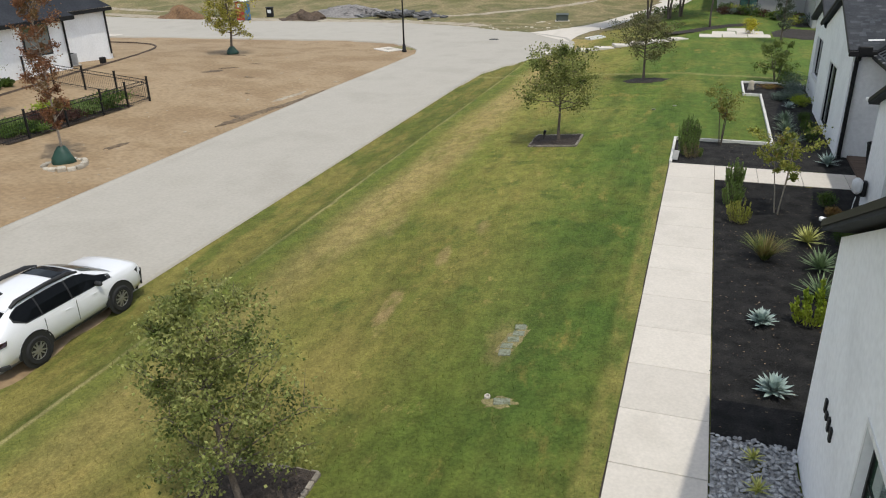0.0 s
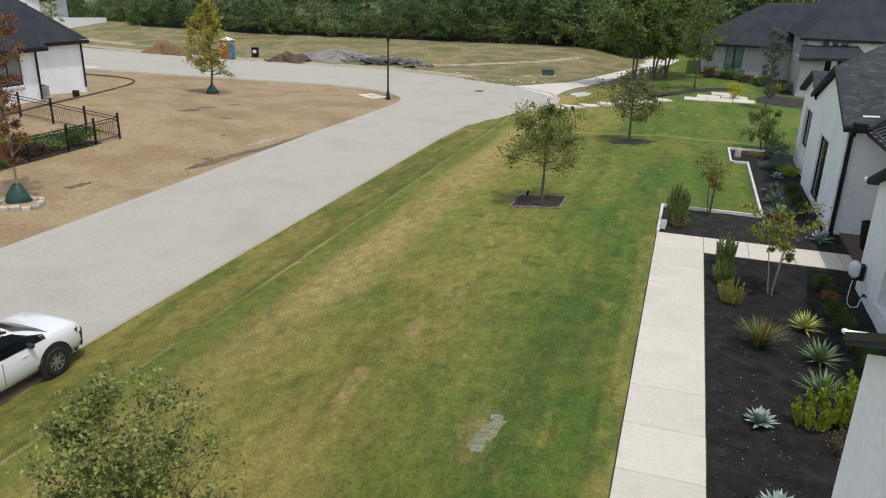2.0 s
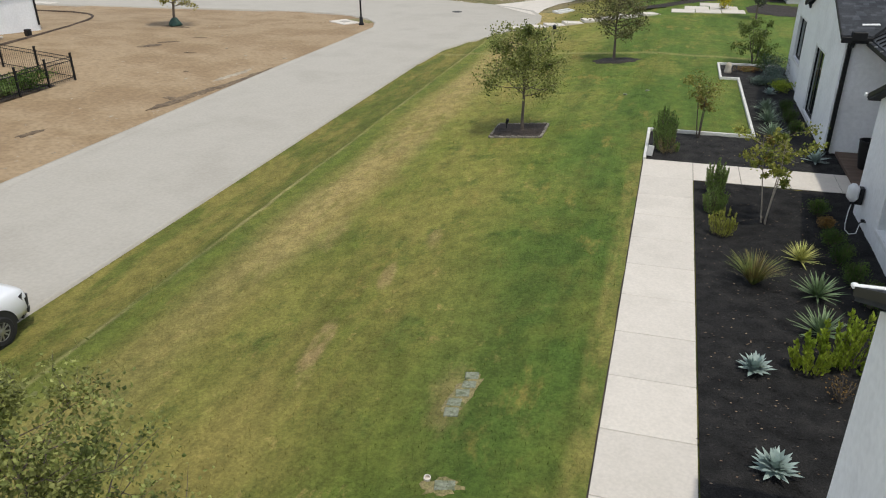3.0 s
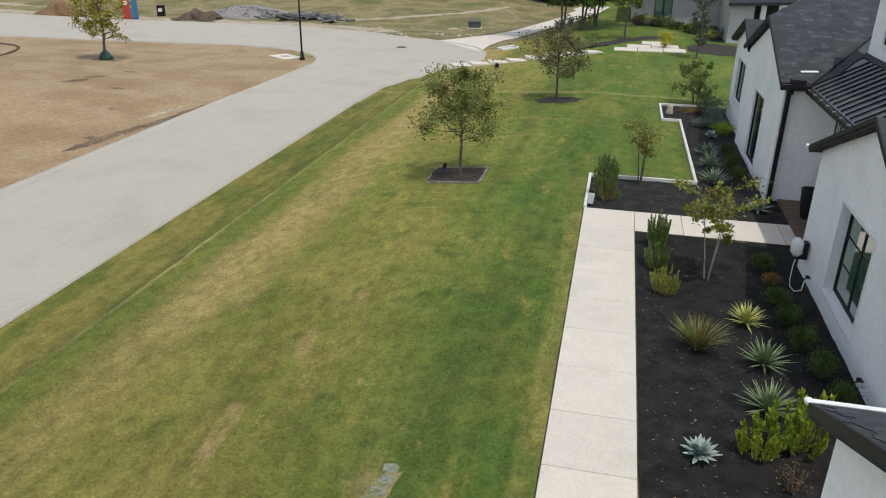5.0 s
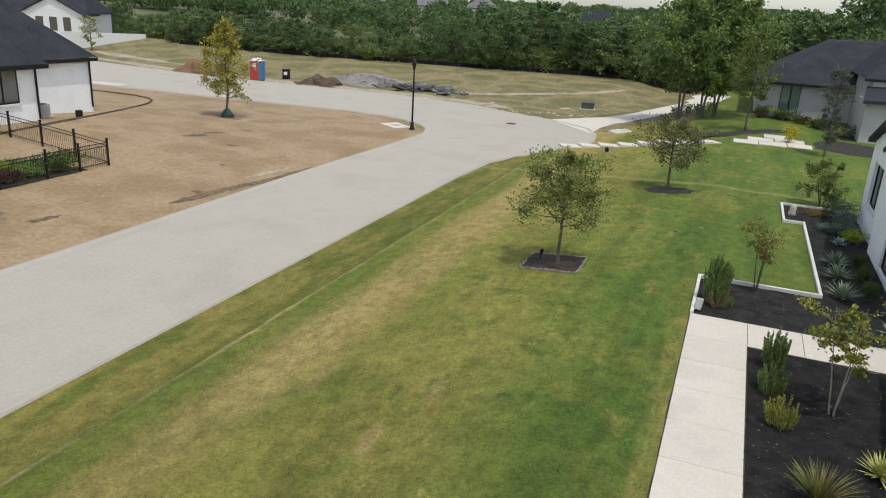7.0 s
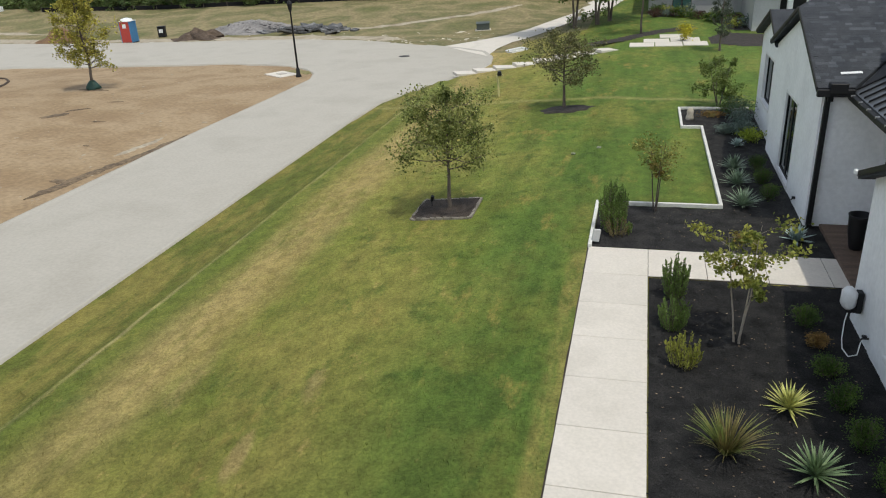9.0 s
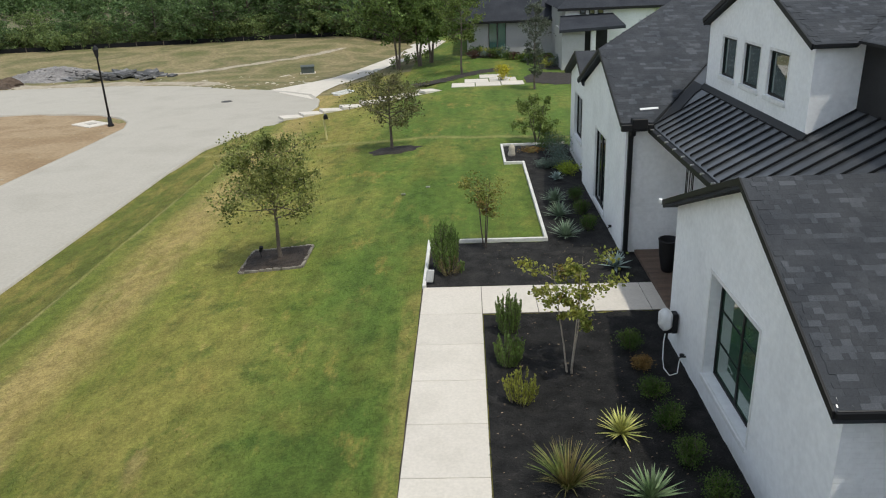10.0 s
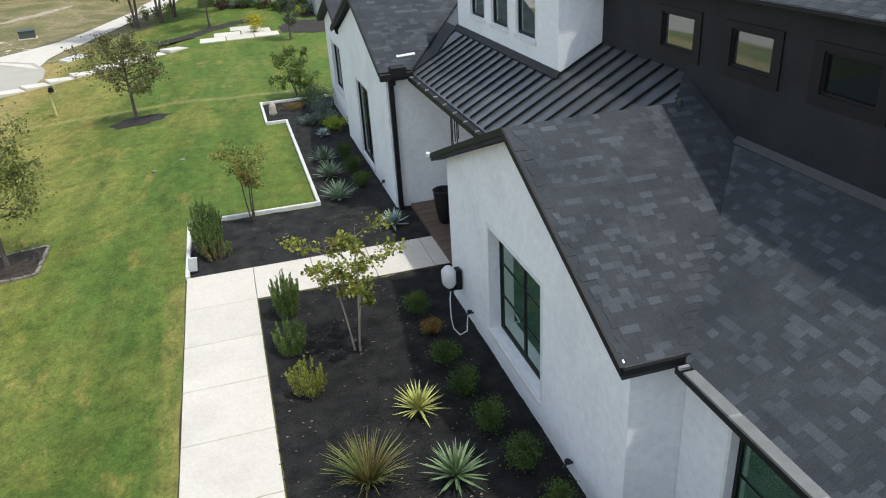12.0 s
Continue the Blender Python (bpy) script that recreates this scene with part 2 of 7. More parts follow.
def leaf_material(name, colors, rough=0.55, through=0.35):
    m = material(name, colors, rough=rough, scale=1.6, fine=14, fine_amount=0.2, per_piece=0.4, spec=0.3)
    n, l = m.node_tree.nodes, m.node_tree.links
    bsdf = n["Principled BSDF"]
    tr = n.new("ShaderNodeBsdfTranslucent")
    sh = n.new("ShaderNodeMixShader")
    sh.inputs[0].default_value = through
    src = bsdf.inputs["Base Color"].links[0].from_socket
    l.new(src, tr.inputs[0])
    l.new(bsdf.outputs[0], sh.inputs[1])
    l.new(tr.outputs[0], sh.inputs[2])
    l.new(sh.outputs[0], n["Material Output"].inputs[0])
    return m


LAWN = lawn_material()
DIRT = material("bare_earth", [(0.255, 0.172, 0.093), (0.285, 0.198, 0.110), (0.345, 0.250, 0.148), (0.275, 0.190, 0.104)], rough=0.95, scale=0.3, fine=5, fine_amount=0.16, bump=0.3, bump_scale=5, bump_distance=0.03, detail=9)
FIELD = material("rough_field", [(0.12, 0.12, 0.038), (0.155, 0.142, 0.055), (0.25, 0.20, 0.10), (0.125, 0.122, 0.042), (0.20, 0.165, 0.08)], rough=0.95, scale=0.16, fine=3, fine_amount=0.25, bump=0.6, bump_scale=6, bump_distance=0.06, detail=8)
FAR = material("far_country", [(0.05, 0.07, 0.025), (0.16, 0.15, 0.08), (0.06, 0.08, 0.03)], rough=0.95, scale=0.02, fine=0.4, fine_amount=0.3, detail=7)
ROAD = material("road_concrete", [(0.388, 0.357, 0.304), (0.428, 0.396, 0.341), (0.405, 0.373, 0.318)], rough=0.88, scale=0.35, fine=9, fine_amount=0.06, bump=0.25, bump_scale=70, detail=7)
CONCRETE = material("pale_concrete", [(0.57, 0.522, 0.455), (0.63, 0.577, 0.507), (0.60, 0.55, 0.48)], rough=0.85, scale=0.9, fine=18, fine_amount=0.06, bump=0.3, bump_scale=90, detail=7, per_piece=0.05)
CURB = material("white_concrete_border", [(0.62, 0.60, 0.56), (0.74, 0.72, 0.68)], rough=0.85, scale=2.0, fine=20, fine_amount=0.08, bump=0.3, bump_scale=60)
MULCH = material("black_mulch", [(0.015, 0.0145, 0.014), (0.026, 0.025, 0.0245), (0.039, 0.037, 0.035)], rough=0.95, scale=2.5, fine=45, fine_amount=0.5, bump=1.0, bump_scale=45, bump_distance=0.03, per_piece=0.3, spec=0.2)
TREE_MULCH = material("brown_mulch", [(0.035, 0.026, 0.020), (0.062, 0.046, 0.035), (0.048, 0.037, 0.028)], rough=0.95, scale=3.0, fine=40, fine_amount=0.4, bump=1.0, bump_scale=40, bump_distance=0.03, per_piece=0.3)
STONE = material("river_stone", [(0.20, 0.205, 0.21), (0.40, 0.40, 0.40), (0.30, 0.285, 0.27)], rough=0.7, scale=14, fine=60, fine_amount=0.12, per_piece=0.45)
LIMESTONE = material("limestone_block", [(0.48, 0.42, 0.33), (0.62, 0.56, 0.46)], rough=0.9, scale=4, fine=30, fine_amount=0.15, bump=0.5, bump_scale=30, per_piece=0.15)
EDGE_STONE = material("weathered_edging_stone", [(0.20, 0.175, 0.14), (0.30, 0.265, 0.215)], rough=0.9, scale=4, fine=30, fine_amount=0.2, bump=0.5, bump_scale=30, per_piece=0.2)
DARK_MULCH = material("dark_brown_mulch", [(0.022, 0.018, 0.015), (0.045, 0.036, 0.03)], rough=0.95, scale=3.0, fine=20, fine_amount=0.4, bump=0.8, bump_scale=20, bump_distance=0.03)
WHITE_BRICK = painted_brick("white_painted_brick", (0.905, 0.91, 0.915))
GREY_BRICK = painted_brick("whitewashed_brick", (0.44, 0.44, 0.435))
DARK_WALL = material("dark_charcoal_siding", [(0.022, 0.022, 0.023), (0.033, 0.033, 0.034)], rough=0.75, scale=1.5, fine=25, fine_amount=0.1, bump=0.2, bump_scale=40, spec=0.25)
SHINGLE = material("charcoal_shingle", [(0.044, 0.048, 0.055), (0.054, 0.058, 0.065), (0.063, 0.067, 0.074)], rough=0.92, scale=1.6, fine=80, fine_amount=0.25, bump=0.4, bump_scale=120, per_piece=0.36, piece_power=4.0, spec=0.2)
FAR_ROOF = material("dark_roof", [(0.030, 0.033, 0.040), (0.046, 0.049, 0.057)], rough=0.9, scale=0.8, fine=10, fine_amount=0.2, bump=0.3, bump_scale=8, bump_distance=0.02, spec=0.12)
METAL_ROOF = material("black_metal_roof", [(0.10, 0.105, 0.112), (0.15, 0.156, 0.164)], rough=0.32, scale=0.8, fine=6, fine_amount=0.1, metal=0.6, detail=6)
BLACK = plain("black_trim", (0.011, 0.011, 0.012), rough=0.55, spec=0.3)
GUTTER_GREY = plain("grey_gutter_cover", (0.06, 0.06, 0.06), rough=0.45, metal=0.3)
FLASHING = plain("grey_metal_flashing", (0.075, 0.075, 0.074), rough=0.55, metal=0.4)
PANEL_GREY = plain("pale_grey_panel", (0.5, 0.5, 0.49), rough=0.5)
WHITE = plain("white_paint", (0.78, 0.78, 0.77), rough=0.45)
SHINY = plain("bare_bright_metal", (0.75, 0.74, 0.72), rough=0.3, metal=0.8)
# the green base colour paints in the lawn's reflection
GLASS = glass_dark("lawn_reflection_glass", (0.060, 0.135, 0.085))
GLASS_DEEP = plain("deep_window_glass", (0.010, 0.016, 0.016), rough=0.05, spec=0.5)
GLASS_FAR = glass_dark("far_window_glass", (0.03, 0.05, 0.05), rough=0.08)
BARK = material("grey_brown_bark", [(0.09, 0.07, 0.055), (0.16, 0.13, 0.105)], rough=0.95, scale=6, fine=30, fine_amount=0.3, bump=0.7, bump_scale=30, stretch=(1, 1, 0.2))
PALE_BARK = material("pale_smooth_bark", [(0.30, 0.25, 0.20), (0.42, 0.36, 0.29)], rough=0.8, scale=5, fine=25, fine_amount=0.15, bump=0.2, stretch=(1, 1, 0.3))


# ---------------------------------------------------------------- mesh tools
class Shape:
    """Vertices and faces gathered by hand."""

    def __init__(self):
        self.v, self.f = [], []

    def poly(self, pts):
        i = len(self.v)
        self.v += [tuple(p) for p in pts]
        self.f.append(tuple(range(i, i + len(pts))))
        return self

    def box(self, x0, y0, z0, x1, y1, z1):
        i = len(self.v)
        self.v += [(x, y, z) for z in (z0, z1) for x, y in ((x0, y0), (x1, y0), (x1, y1), (x0, y1))]
        self.f += [tuple(i + k for k in q) for q in ((3, 2, 1, 0), (4, 5, 6, 7), (0, 1, 5, 4), (1, 2, 6, 5), (2, 3, 7, 6), (3, 0, 4, 7))]
        return self

    def prism(self, pts, drop):
        """A slab: the polygon pts on top, and the same moved by drop below."""
        d = Vector(drop)
        top = [Vector(p) for p in pts]
        i, n = len(self.v), len(pts)
        self.v += [tuple(p) for p in top] + [tuple(p + d) for p in top]
        self.f.append(tuple(range(i, i + n)))
        self.f.append(tuple(range(i + 2 * n - 1, i + n - 1, -1)))
        for k in range(n):
            j = (k + 1) % n
            self.f.append((i + k, i + n + k, i + n + j, i + j))
        return self

    def tube(self, pts, radii, sides=6, cap=True):
        pts = [Vector(p) for p in pts]
        i = len(self.v)
        for k, p in enumerate(pts):
            a, b = pts[max(0, k - 1)], pts[min(len(pts) - 1, k + 1)]
            d = (b - a).normalized()
            u = d.cross(Vector((0.31, 0.95, 0.03))).normalized()
            w = d.cross(u)
            for s in range(sides):
                t = 2 * math.pi * s / sides
                self.v.append(tuple(p + (u * math.cos(t) + w * math.sin(t)) * radii[k]))
        for k in range(len(pts) - 1):
            for s in range(sides):
                q = (s + 1) % sides
                self.f.append((i + k * sides + s, i + k * sides + q, i + (k + 1) * sides + q, i + (k + 1) * sides + s))
        if cap:
            self.f.append(tuple(i + s for s in range(sides))[::-1])
            self.f.append(tuple(i + (len(pts) - 1) * sides + s for s in range(sides)))
        return self

    def lathe(self, profile, sides=16, at=(0, 0, 0)):
        i = len(self.v)
        for r, z in profile:
            for s in range(sides):
                t = 2 * math.pi * s / sides
                self.v.append((at[0] + r * math.cos(t), at[1] + r * math.sin(t), at[2] + z))
        for k in range(len(profile) - 1):
            for s in range(sides):
                q = (s + 1) % sides
                self.f.append((i + k * sides + s, i + k * sides + q, i + (k + 1) * sides + q, i + (k + 1) * sides + s))
        self.f.append(tuple(i + s for s in range(sides))[::-1])
        self.f.append(tuple(i + (len(profile) - 1) * sides + s for s in range(sides)))
        return self

    def add(self, other, m):
        i = len(self.v)
        self.v += [tuple(m @ Vector(p)) for p in other.v]
        self.f += [tuple(i + k for k in q) for q in other.f]
        return self

    def mesh(self, name, mat, bevel=0.0, smooth=False, weld=False):
        me = bpy.data.meshes.new(name)
        me.from_pydata(self.v, [], self.f)
        if weld and not bevel:
            b = bmesh.new()
            b.from_mesh(me)
            bmesh.ops.remove_doubles(b, verts=b.verts, dist=1e-4)
            b.to_mesh(me)
            b.free()
        if bevel:
            b = bmesh.new()
            b.from_mesh(me)
            bmesh.ops.remove_doubles(b, verts=b.verts, dist=1e-5)
            bmesh.ops.bevel(b, geom=b.edges[:], offset=bevel, segments=1, affect="EDGES", profile=0.5)
            b.to_mesh(me)
            b.free()
        for one in (mat if isinstance(mat, (list, tuple)) else [mat]):
            me.materials.append(one)
        if smooth:
            me.shade_smooth()
        me.update()
        return me


def thing(name, shape, mat, label, category, group="", kind="", bevel=0.0, smooth=False, at=None):
    ob = new(name, shape.mesh(name, mat, bevel, smooth) if shape else None)
    if at is not None:
        ob.matrix_basis = at
    return tagged(ob, label, category, group, kind)


def part(name, shape, mat, parent, label="", bevel=0.0, smooth=False):
    me = shape if isinstance(shape, bpy.types.Mesh) else shape.mesh(name, mat, bevel, smooth)
    ob = new(name, me)
    ob.parent = parent
    if label:
        ob["label"] = label
    return ob


def step(a, b, v):
    t = min(1.0, max(0.0, (v - a) / (b - a)))
    return t * t * (3 - 2 * t)


def bump2(x, y, size, height):
    return noise.noise(Vector((x / size, y / size, 3.7))) * height


# ---------------------------------------------------------------- ground
ROAD_EAST = [(-14.1, -60), (-14.1, 20), (-14.1, 43), (-13.9, 47), (-13.2, 49.6), (-12.0, 51.8), (-10.7, 53.6), (-10.1, 56.0), (-9.9, 59.0), (-10.3, 61.8), (-11.4, 64.4), (-13.6, 66.2), (-17, 68.0)]
ROAD_NORTH = [(-20.8, 69.9), (-24.5, 71.4), (-30.6, 72.6), (-36, 72.7), (-42, 72.4), (-53.5, 72.3), (-61, 72.7), (-73, 74.6), (-90, 78), (-140, 90)]
ROAD_WEST = [(-140, 72), (-90, 62), (-70, 58.9), (-57, 58.3), (-46, 58.9), (-38, 59.5), (-31, 59.8), (-28, 59.6), (-25.2, 58.7), (-23.2, 57.4), (-21.9, 55.7), (-21.2, 53.5), (-21.25, 48), (-21.5, 40), (-21.6, 20), (-21.6, -60)]
ROAD_Z = -1.03


def inside(x, y, ring):
    c = False
    for (x0, y0), (x1, y1) in zip(ring, ring[1:] + ring[:1]):
        if (y0 > y) != (y1 > y) and x < (x1 - x0) * (y - y0) / (y1 - y0) + x0:
            c = not c
    return c


ROAD_RING = ROAD_EAST + ROAD_NORTH + ROAD_WEST


HILL = 1.15


def ground_z(x, y):
    """Height of the ground: the yards fall towards the road, the lot across the road rises again, the field ends in a crest."""
    far = math.hypot(x + 10, y - 40)
    if (x > -14.1 and y < 66) or (x > -9 and y < 76) or x > -6:
        z = 0.0 if x > -0.75 else -0.078 * (-0.75 - x)
        if x < -11.6 and y < 50:
            z -= 0.10 * step(-11.7, -12.1, x)
        z = max(z, -1.075)
        low = step(-5.0, -10.0, x) * step(53, 60, y) * (1 - step(72, 84, y))
        z += (-1.06 - z) * low
        if y > 84:
            z -= 1.0 * step(95, 125, y)
    elif x < -21.4 and y < 60.5:
        f = min(1.0, max(0.0, (56 - y) / 21.0))
        z = -1.05 + 0.095 * min(18.0, max(0.0, -22 - x)) * f
    else:
        z = -1.05 - 4.6 * step(100, 126, y - 0.12 * (x + 30)) + HILL * step(75, 98, y) * step(-7, -15, x) + 0.7 * step(76, 94, y) * step(-55, -85, x)
    if far > 140:
        z += 5.2 * step(140, 250, far) + 4.0 * step(250, 700, far)
    return z


def axis(inner, outer):
    return sorted(set([round(v, 3) for v in inner + outer]))


GX = axis([-60 + 1.2 * i for i in range(32)] + [-22.2, -21.8, -21.6, -21.4] + [-21 + i for i in range(7)] + [-14.3, -14.1, -13.9] + [-13.5 + 0.45 * i for i in range(29)] + [-12.1, -11.98, -11.85, -11.7] + [-0.9, -0.75, -0.5] + [1.0 * i for i in range(0, 16)],
          [-2600, -1500, -900, -600, -420, -300, -230, -180, -140, -115, -95, -82, -72, -65, 18, 22, 28, 36, 48, 64, 90, 130, 190, 280, 420, 700, 1200, 2600])
GY = axis([-14 + 1.1 * i for i in range(106)], [-2600, -1200, -500, -240, -120, -70, -40, -24, 106, 110, 114, 118, 122, 128, 136, 146, 160, 180, 210, 250, 300, 380, 500, 700, 1000, 1600, 2600])


def build_ground():
    s = Shape()
    for y in GY:
        for x in GX:
            z = ground_z(x, y)
            if inside(x, y, ROAD_RING):
                z = min(z, -1.12)
            elif far_enough(x):
                z += bump2(x, y, 2.6, 0.03)
            s.v.append((x, y, z))
    nx = len(GX)
    mats = []
    for j in range(len(GY) - 1):
        for i in range(nx - 1):
            s.f.append((j * nx + i, j * nx + i + 1, (j + 1) * nx + i + 1, (j + 1) * nx + i))
            x, y = (GX[i] + GX[i + 1]) / 2, (GY[j] + GY[j + 1]) / 2
            if math.hypot(x + 10, y - 40) > 150 or y > 118:
                mats.append(3)
            elif x > -14.1 and y < 64 or x > -9 and y < 70 or x > -4:
                mats.append(0)
            elif y < 62 and x < -14.1:
                mats.append(1)
            else:
                mats.append(2)
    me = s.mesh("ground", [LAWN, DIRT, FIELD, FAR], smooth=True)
    me.polygons.foreach_set("material_index", mats)
    return tagged(new("ground", me), "sloping lawn, bare tan earth and rough field", "ground", kind="structure")


def far_enough(x):
    return x < -1.6 and not (-16 < x < -13.6) and not (-24 < x < -20)


build_ground()


def ribbon(points, profile):
    """A strip swept along points in plan; profile: (offset to the right, height) pairs."""
    s = Shape()
    n = len(points)
    for k, p in enumerate(points):
        a, b = Vector(points[max(0, k - 1)]), Vector(points[min(n - 1, k + 1)])
        d = (b - a).normalized()
        side = Vector((d.y, -d.x))
        for off, h in profile:
            s.v.append((p[0] + side.x * off, p[1] + side.y * off, h))
    m = len(profile)
    for k in range(n - 1):
        for j in range(m - 1):
            s.f.append((k * m + j, k * m + j + 1, (k + 1) * m + j + 1, (k + 1) * m + j))
    return s


road = Shape().prism([(x, y, ROAD_Z) for x, y in ROAD_RING], (0, 0, -0.2))
tagged(thing("road", road, ROAD, "pale grey concrete street with a cul-de-sac", "road", kind="structure"))
for name, line in (("kerb_east", ROAD_EAST), ("kerb_north", ROAD_NORTH), ("kerb_west", ROAD_WEST)):
    strip = ribbon(line, [(-0.42, ROAD_Z + 0.004), (-0.25, ROAD_Z + 0.012), (-0.08, ROAD_Z + 0.055), (0.03, ROAD_Z + 0.06), (0.06, ROAD_Z - 0.1)])
    thing(name, strip, ROAD, "low rolled concrete kerb along the street", "kerb", kind="structure", smooth=True)


# ---------------------------------------------------------------- walks, beds, borders
def slab_run(name, label, pieces, mat, z=0.0, thick=0.12):
    """A walk made of separate concrete panels with a joint between them."""
    base = thing(name, None, None, label, "walkway", kind="structure")
    for x0, y0, x1, y1 in pieces:
        part("slab", Shape().box(x0 + 0.006, y0 + 0.006, z - thick, x1 - 0.006, y1 - 0.006, z + 0.035 + 0.003 * random.random()), mat, base, bevel=0.008)
    bed = Shape().box(min(p[0] for p in pieces), min(p[1] for p in pieces), z - thick, max(p[2] for p in pieces), max(p[3] for p in pieces), z + 0.018)
    part("joint_filler", bed, TREE_MULCH, base)
    return base


WALK_JOINTS = [25.42, 23.82] + [23.82 - 1.53 * i for i in range(1, 24)]
slab_run("front_walk", "pale cream concrete front walk in square panels", [(-0.75, b, 0.77, a) for a, b in zip(WALK_JOINTS, WALK_JOINTS[1:])], CONCRETE)
slab_run("entry_walk", "pale concrete entry walk leading to the porch", [(0.77 + 1.36 * i, 23.82, 0.77 + 1.36 * (i + 1), 25.42) for i in range(4)], CONCRETE)


# thin dark strip of uneven width along the walk's lawn side
edge_strip = Shape()
for j in range(60):
    y0, y1 = -11 + 0.66 * j, -11 + 0.66 * (j + 1)
    a, b = 0.022 + bump2(y0, 1.0, 0.7, 0.02), 0.022 + bump2(y1, 1.0, 0.7, 0.02)
    edge_strip.poly([(-0.75 - a, y0, 0.008), (-0.745, y0, 0.014), (-0.745, y1, 0.014), (-0.75 - b, y1, 0.008)])
thing("walk_edge", edge_strip, TREE_MULCH, "narrow dark strip between walk and lawn", "soil", kind="structure")


def mulch_bed(name, outline, label, mat=MULCH, height=0.05, step_size=0.16, z_at=None, chips=900, seed=1):
    """Loose mulch heaped a little, with chips lying on it."""
    rnd = random.Random(seed)
    xs, ys = [p[0] for p in outline], [p[1] for p in outline]
    s = Shape()
    nx, ny = int((max(xs) - min(xs)) / step_size) + 2, int((max(ys) - min(ys)) / step_size) + 2
    ids = {}
    floor_z = z_at or (lambda x, y: 0.0)

    def vert(i, j):
        if (i, j) not in ids:
            x, y = min(max(xs), min(xs) + i * step_size), min(max(ys), min(ys) + j * step_size)
            ids[i, j] = len(s.v)
            s.v.append((x, y, floor_z(x, y) + height * 0.6 + bump2(x, y, 0.5, 0.025) + bump2(x, y, 0.11, 0.015)))
        return ids[i, j]

    for i in range(nx):
        for j in range(ny):
            x, y = min(xs) + (i + 0.5) * step_size, min(ys) + (j + 0.5) * step_size
            if inside(x, y, outline):
                s.f.append((vert(i, j), vert(i + 1, j), vert(i + 1, j + 1), vert(i, j + 1)))
    bed = thing(name, s, mat, label, "planting bed", kind="structure", smooth=True)
    litter = Shape()
    for _ in range(chips):
        x, y = rnd.uniform(min(xs), max(xs)), rnd.uniform(min(ys), max(ys))
        if not inside(x, y, outline):
            continue
        a, w, l_ = rnd.uniform(0, 6.3), rnd.uniform(0.006, 0.016), rnd.uniform(0.02, 0.06)
        z = floor_z(x, y) + height * 0.6 + bump2(x, y, 0.5, 0.025) + bump2(x, y, 0.11, 0.015) + 0.006
        c, q = math.cos(a), math.sin(a)
        t = rnd.uniform(-0.012, 0.012)
        litter.poly([(x - c * l_ + q * w, y - q * l_ - c * w, z - t), (x - c * l_ - q * w, y - q * l_ + c * w, z - t), (x + c * l_ - q * w, y + q * l_ + c * w, z + t), (x + c * l_ + q * w, y + q * l_ - c * w, z + t)])
    if litter.f:
        tagged(part("wood_chips", litter, mat, bed), kind="stuff")
    return bed


SOUTH_BED = [(0.79, 9.72), (2.1, 9.72), (2.2, 9.66), (5.6, 9.66), (5.6, 15.3), (4.92, 15.3), (4.92, 22.3), (5.2, 22.4), (5.2, 23.8), (0.79, 23.8)]
NORTH_BED = [(-0.66, 25.44), (5.25, 25.44), (5.25, 27.6), (4.92, 27.7), (4.92, 34.8), (5.12, 35.2), (5.12, 41.1), (2.1, 41.1), (2.1, 38.0), (2.85, 37.9), (2.85, 28.7), (-0.66, 28.7)]
mulch_bed("south_planting_bed", SOUTH_BED, "black mulch planting bed along the white wall", chips=5200, seed=2)
mulch_bed("north_planting_bed", NORTH_BED, "black mulch planting bed with a white border", chips=2600, seed=3)

# pale leaf litter caught in the mulch
LITTER = material("dry_leaf_litter", [(0.13, 0.09, 0.055), (0.24, 0.18, 0.12), (0.12, 0.07, 0.045)], rough=0.9, scale=9, fine=30, per_piece=0.5)
rl = random.Random(9)
litter = Shape()
for _ in range(680):
    x, y = rl.uniform(0.9, 4.6), rl.uniform(9.9, 28.5)
    if 23.7 < y < 25.5 or (x > 4 and rl.random() < 0.6):
        continue
    z, r, a = 0.055 + bump2(x, y, 0.5, 0.025), rl.uniform(0.012, 0.028), rl.uniform(0, 6)
    litter.poly([(x + r * math.cos(a + k * 1.57), y + 0.6 * r * math.sin(a + k * 1.57), z + rl.uniform(0, 0.012)) for k in range(4)])
thing("leaf_litter", litter, LITTER, "scattered dry leaves lying on the black mulch", "leaf litter", kind="stuff")

border = thing("bed_border", None, None, "white concrete border round the planting bed", "border", kind="structure")
BORDER = [(-0.72, 25.42), (-0.72, 28.76), (2.82, 28.76), (2.82, 37.95), (2.06, 37.95), (2.06, 41.2), (4.9, 41.2)]
for (x0, y0), (x1, y1) in zip(BORDER, BORDER[1:]):
    h = 0.048
    if x0 == x1:
        piece = Shape().box(x0 - h, min(y0, y1) - h, -0.1, x0 + h, max(y0, y1) + h, 0.118)
    else:
        piece = Shape().box(min(x0, x1) + h, y0 - h, -0.1, max(x0, x1) - h + (2 * h if x1 == 4.9 else 0), y0 + h, 0.116)
    part("border_run", piece, CURB, border, bevel=0.008)

# river gravel in front of the near wing
GRAVEL = [(0.79, 3.0), (2.1, 3.0), (2.1, 9.8), (0.79, 9.72)]
gravel_bed = mulch_bed("gravel_bed", GRAVEL, "grey river gravel beside the walk", mat=STONE, height=0.02, chips=0)


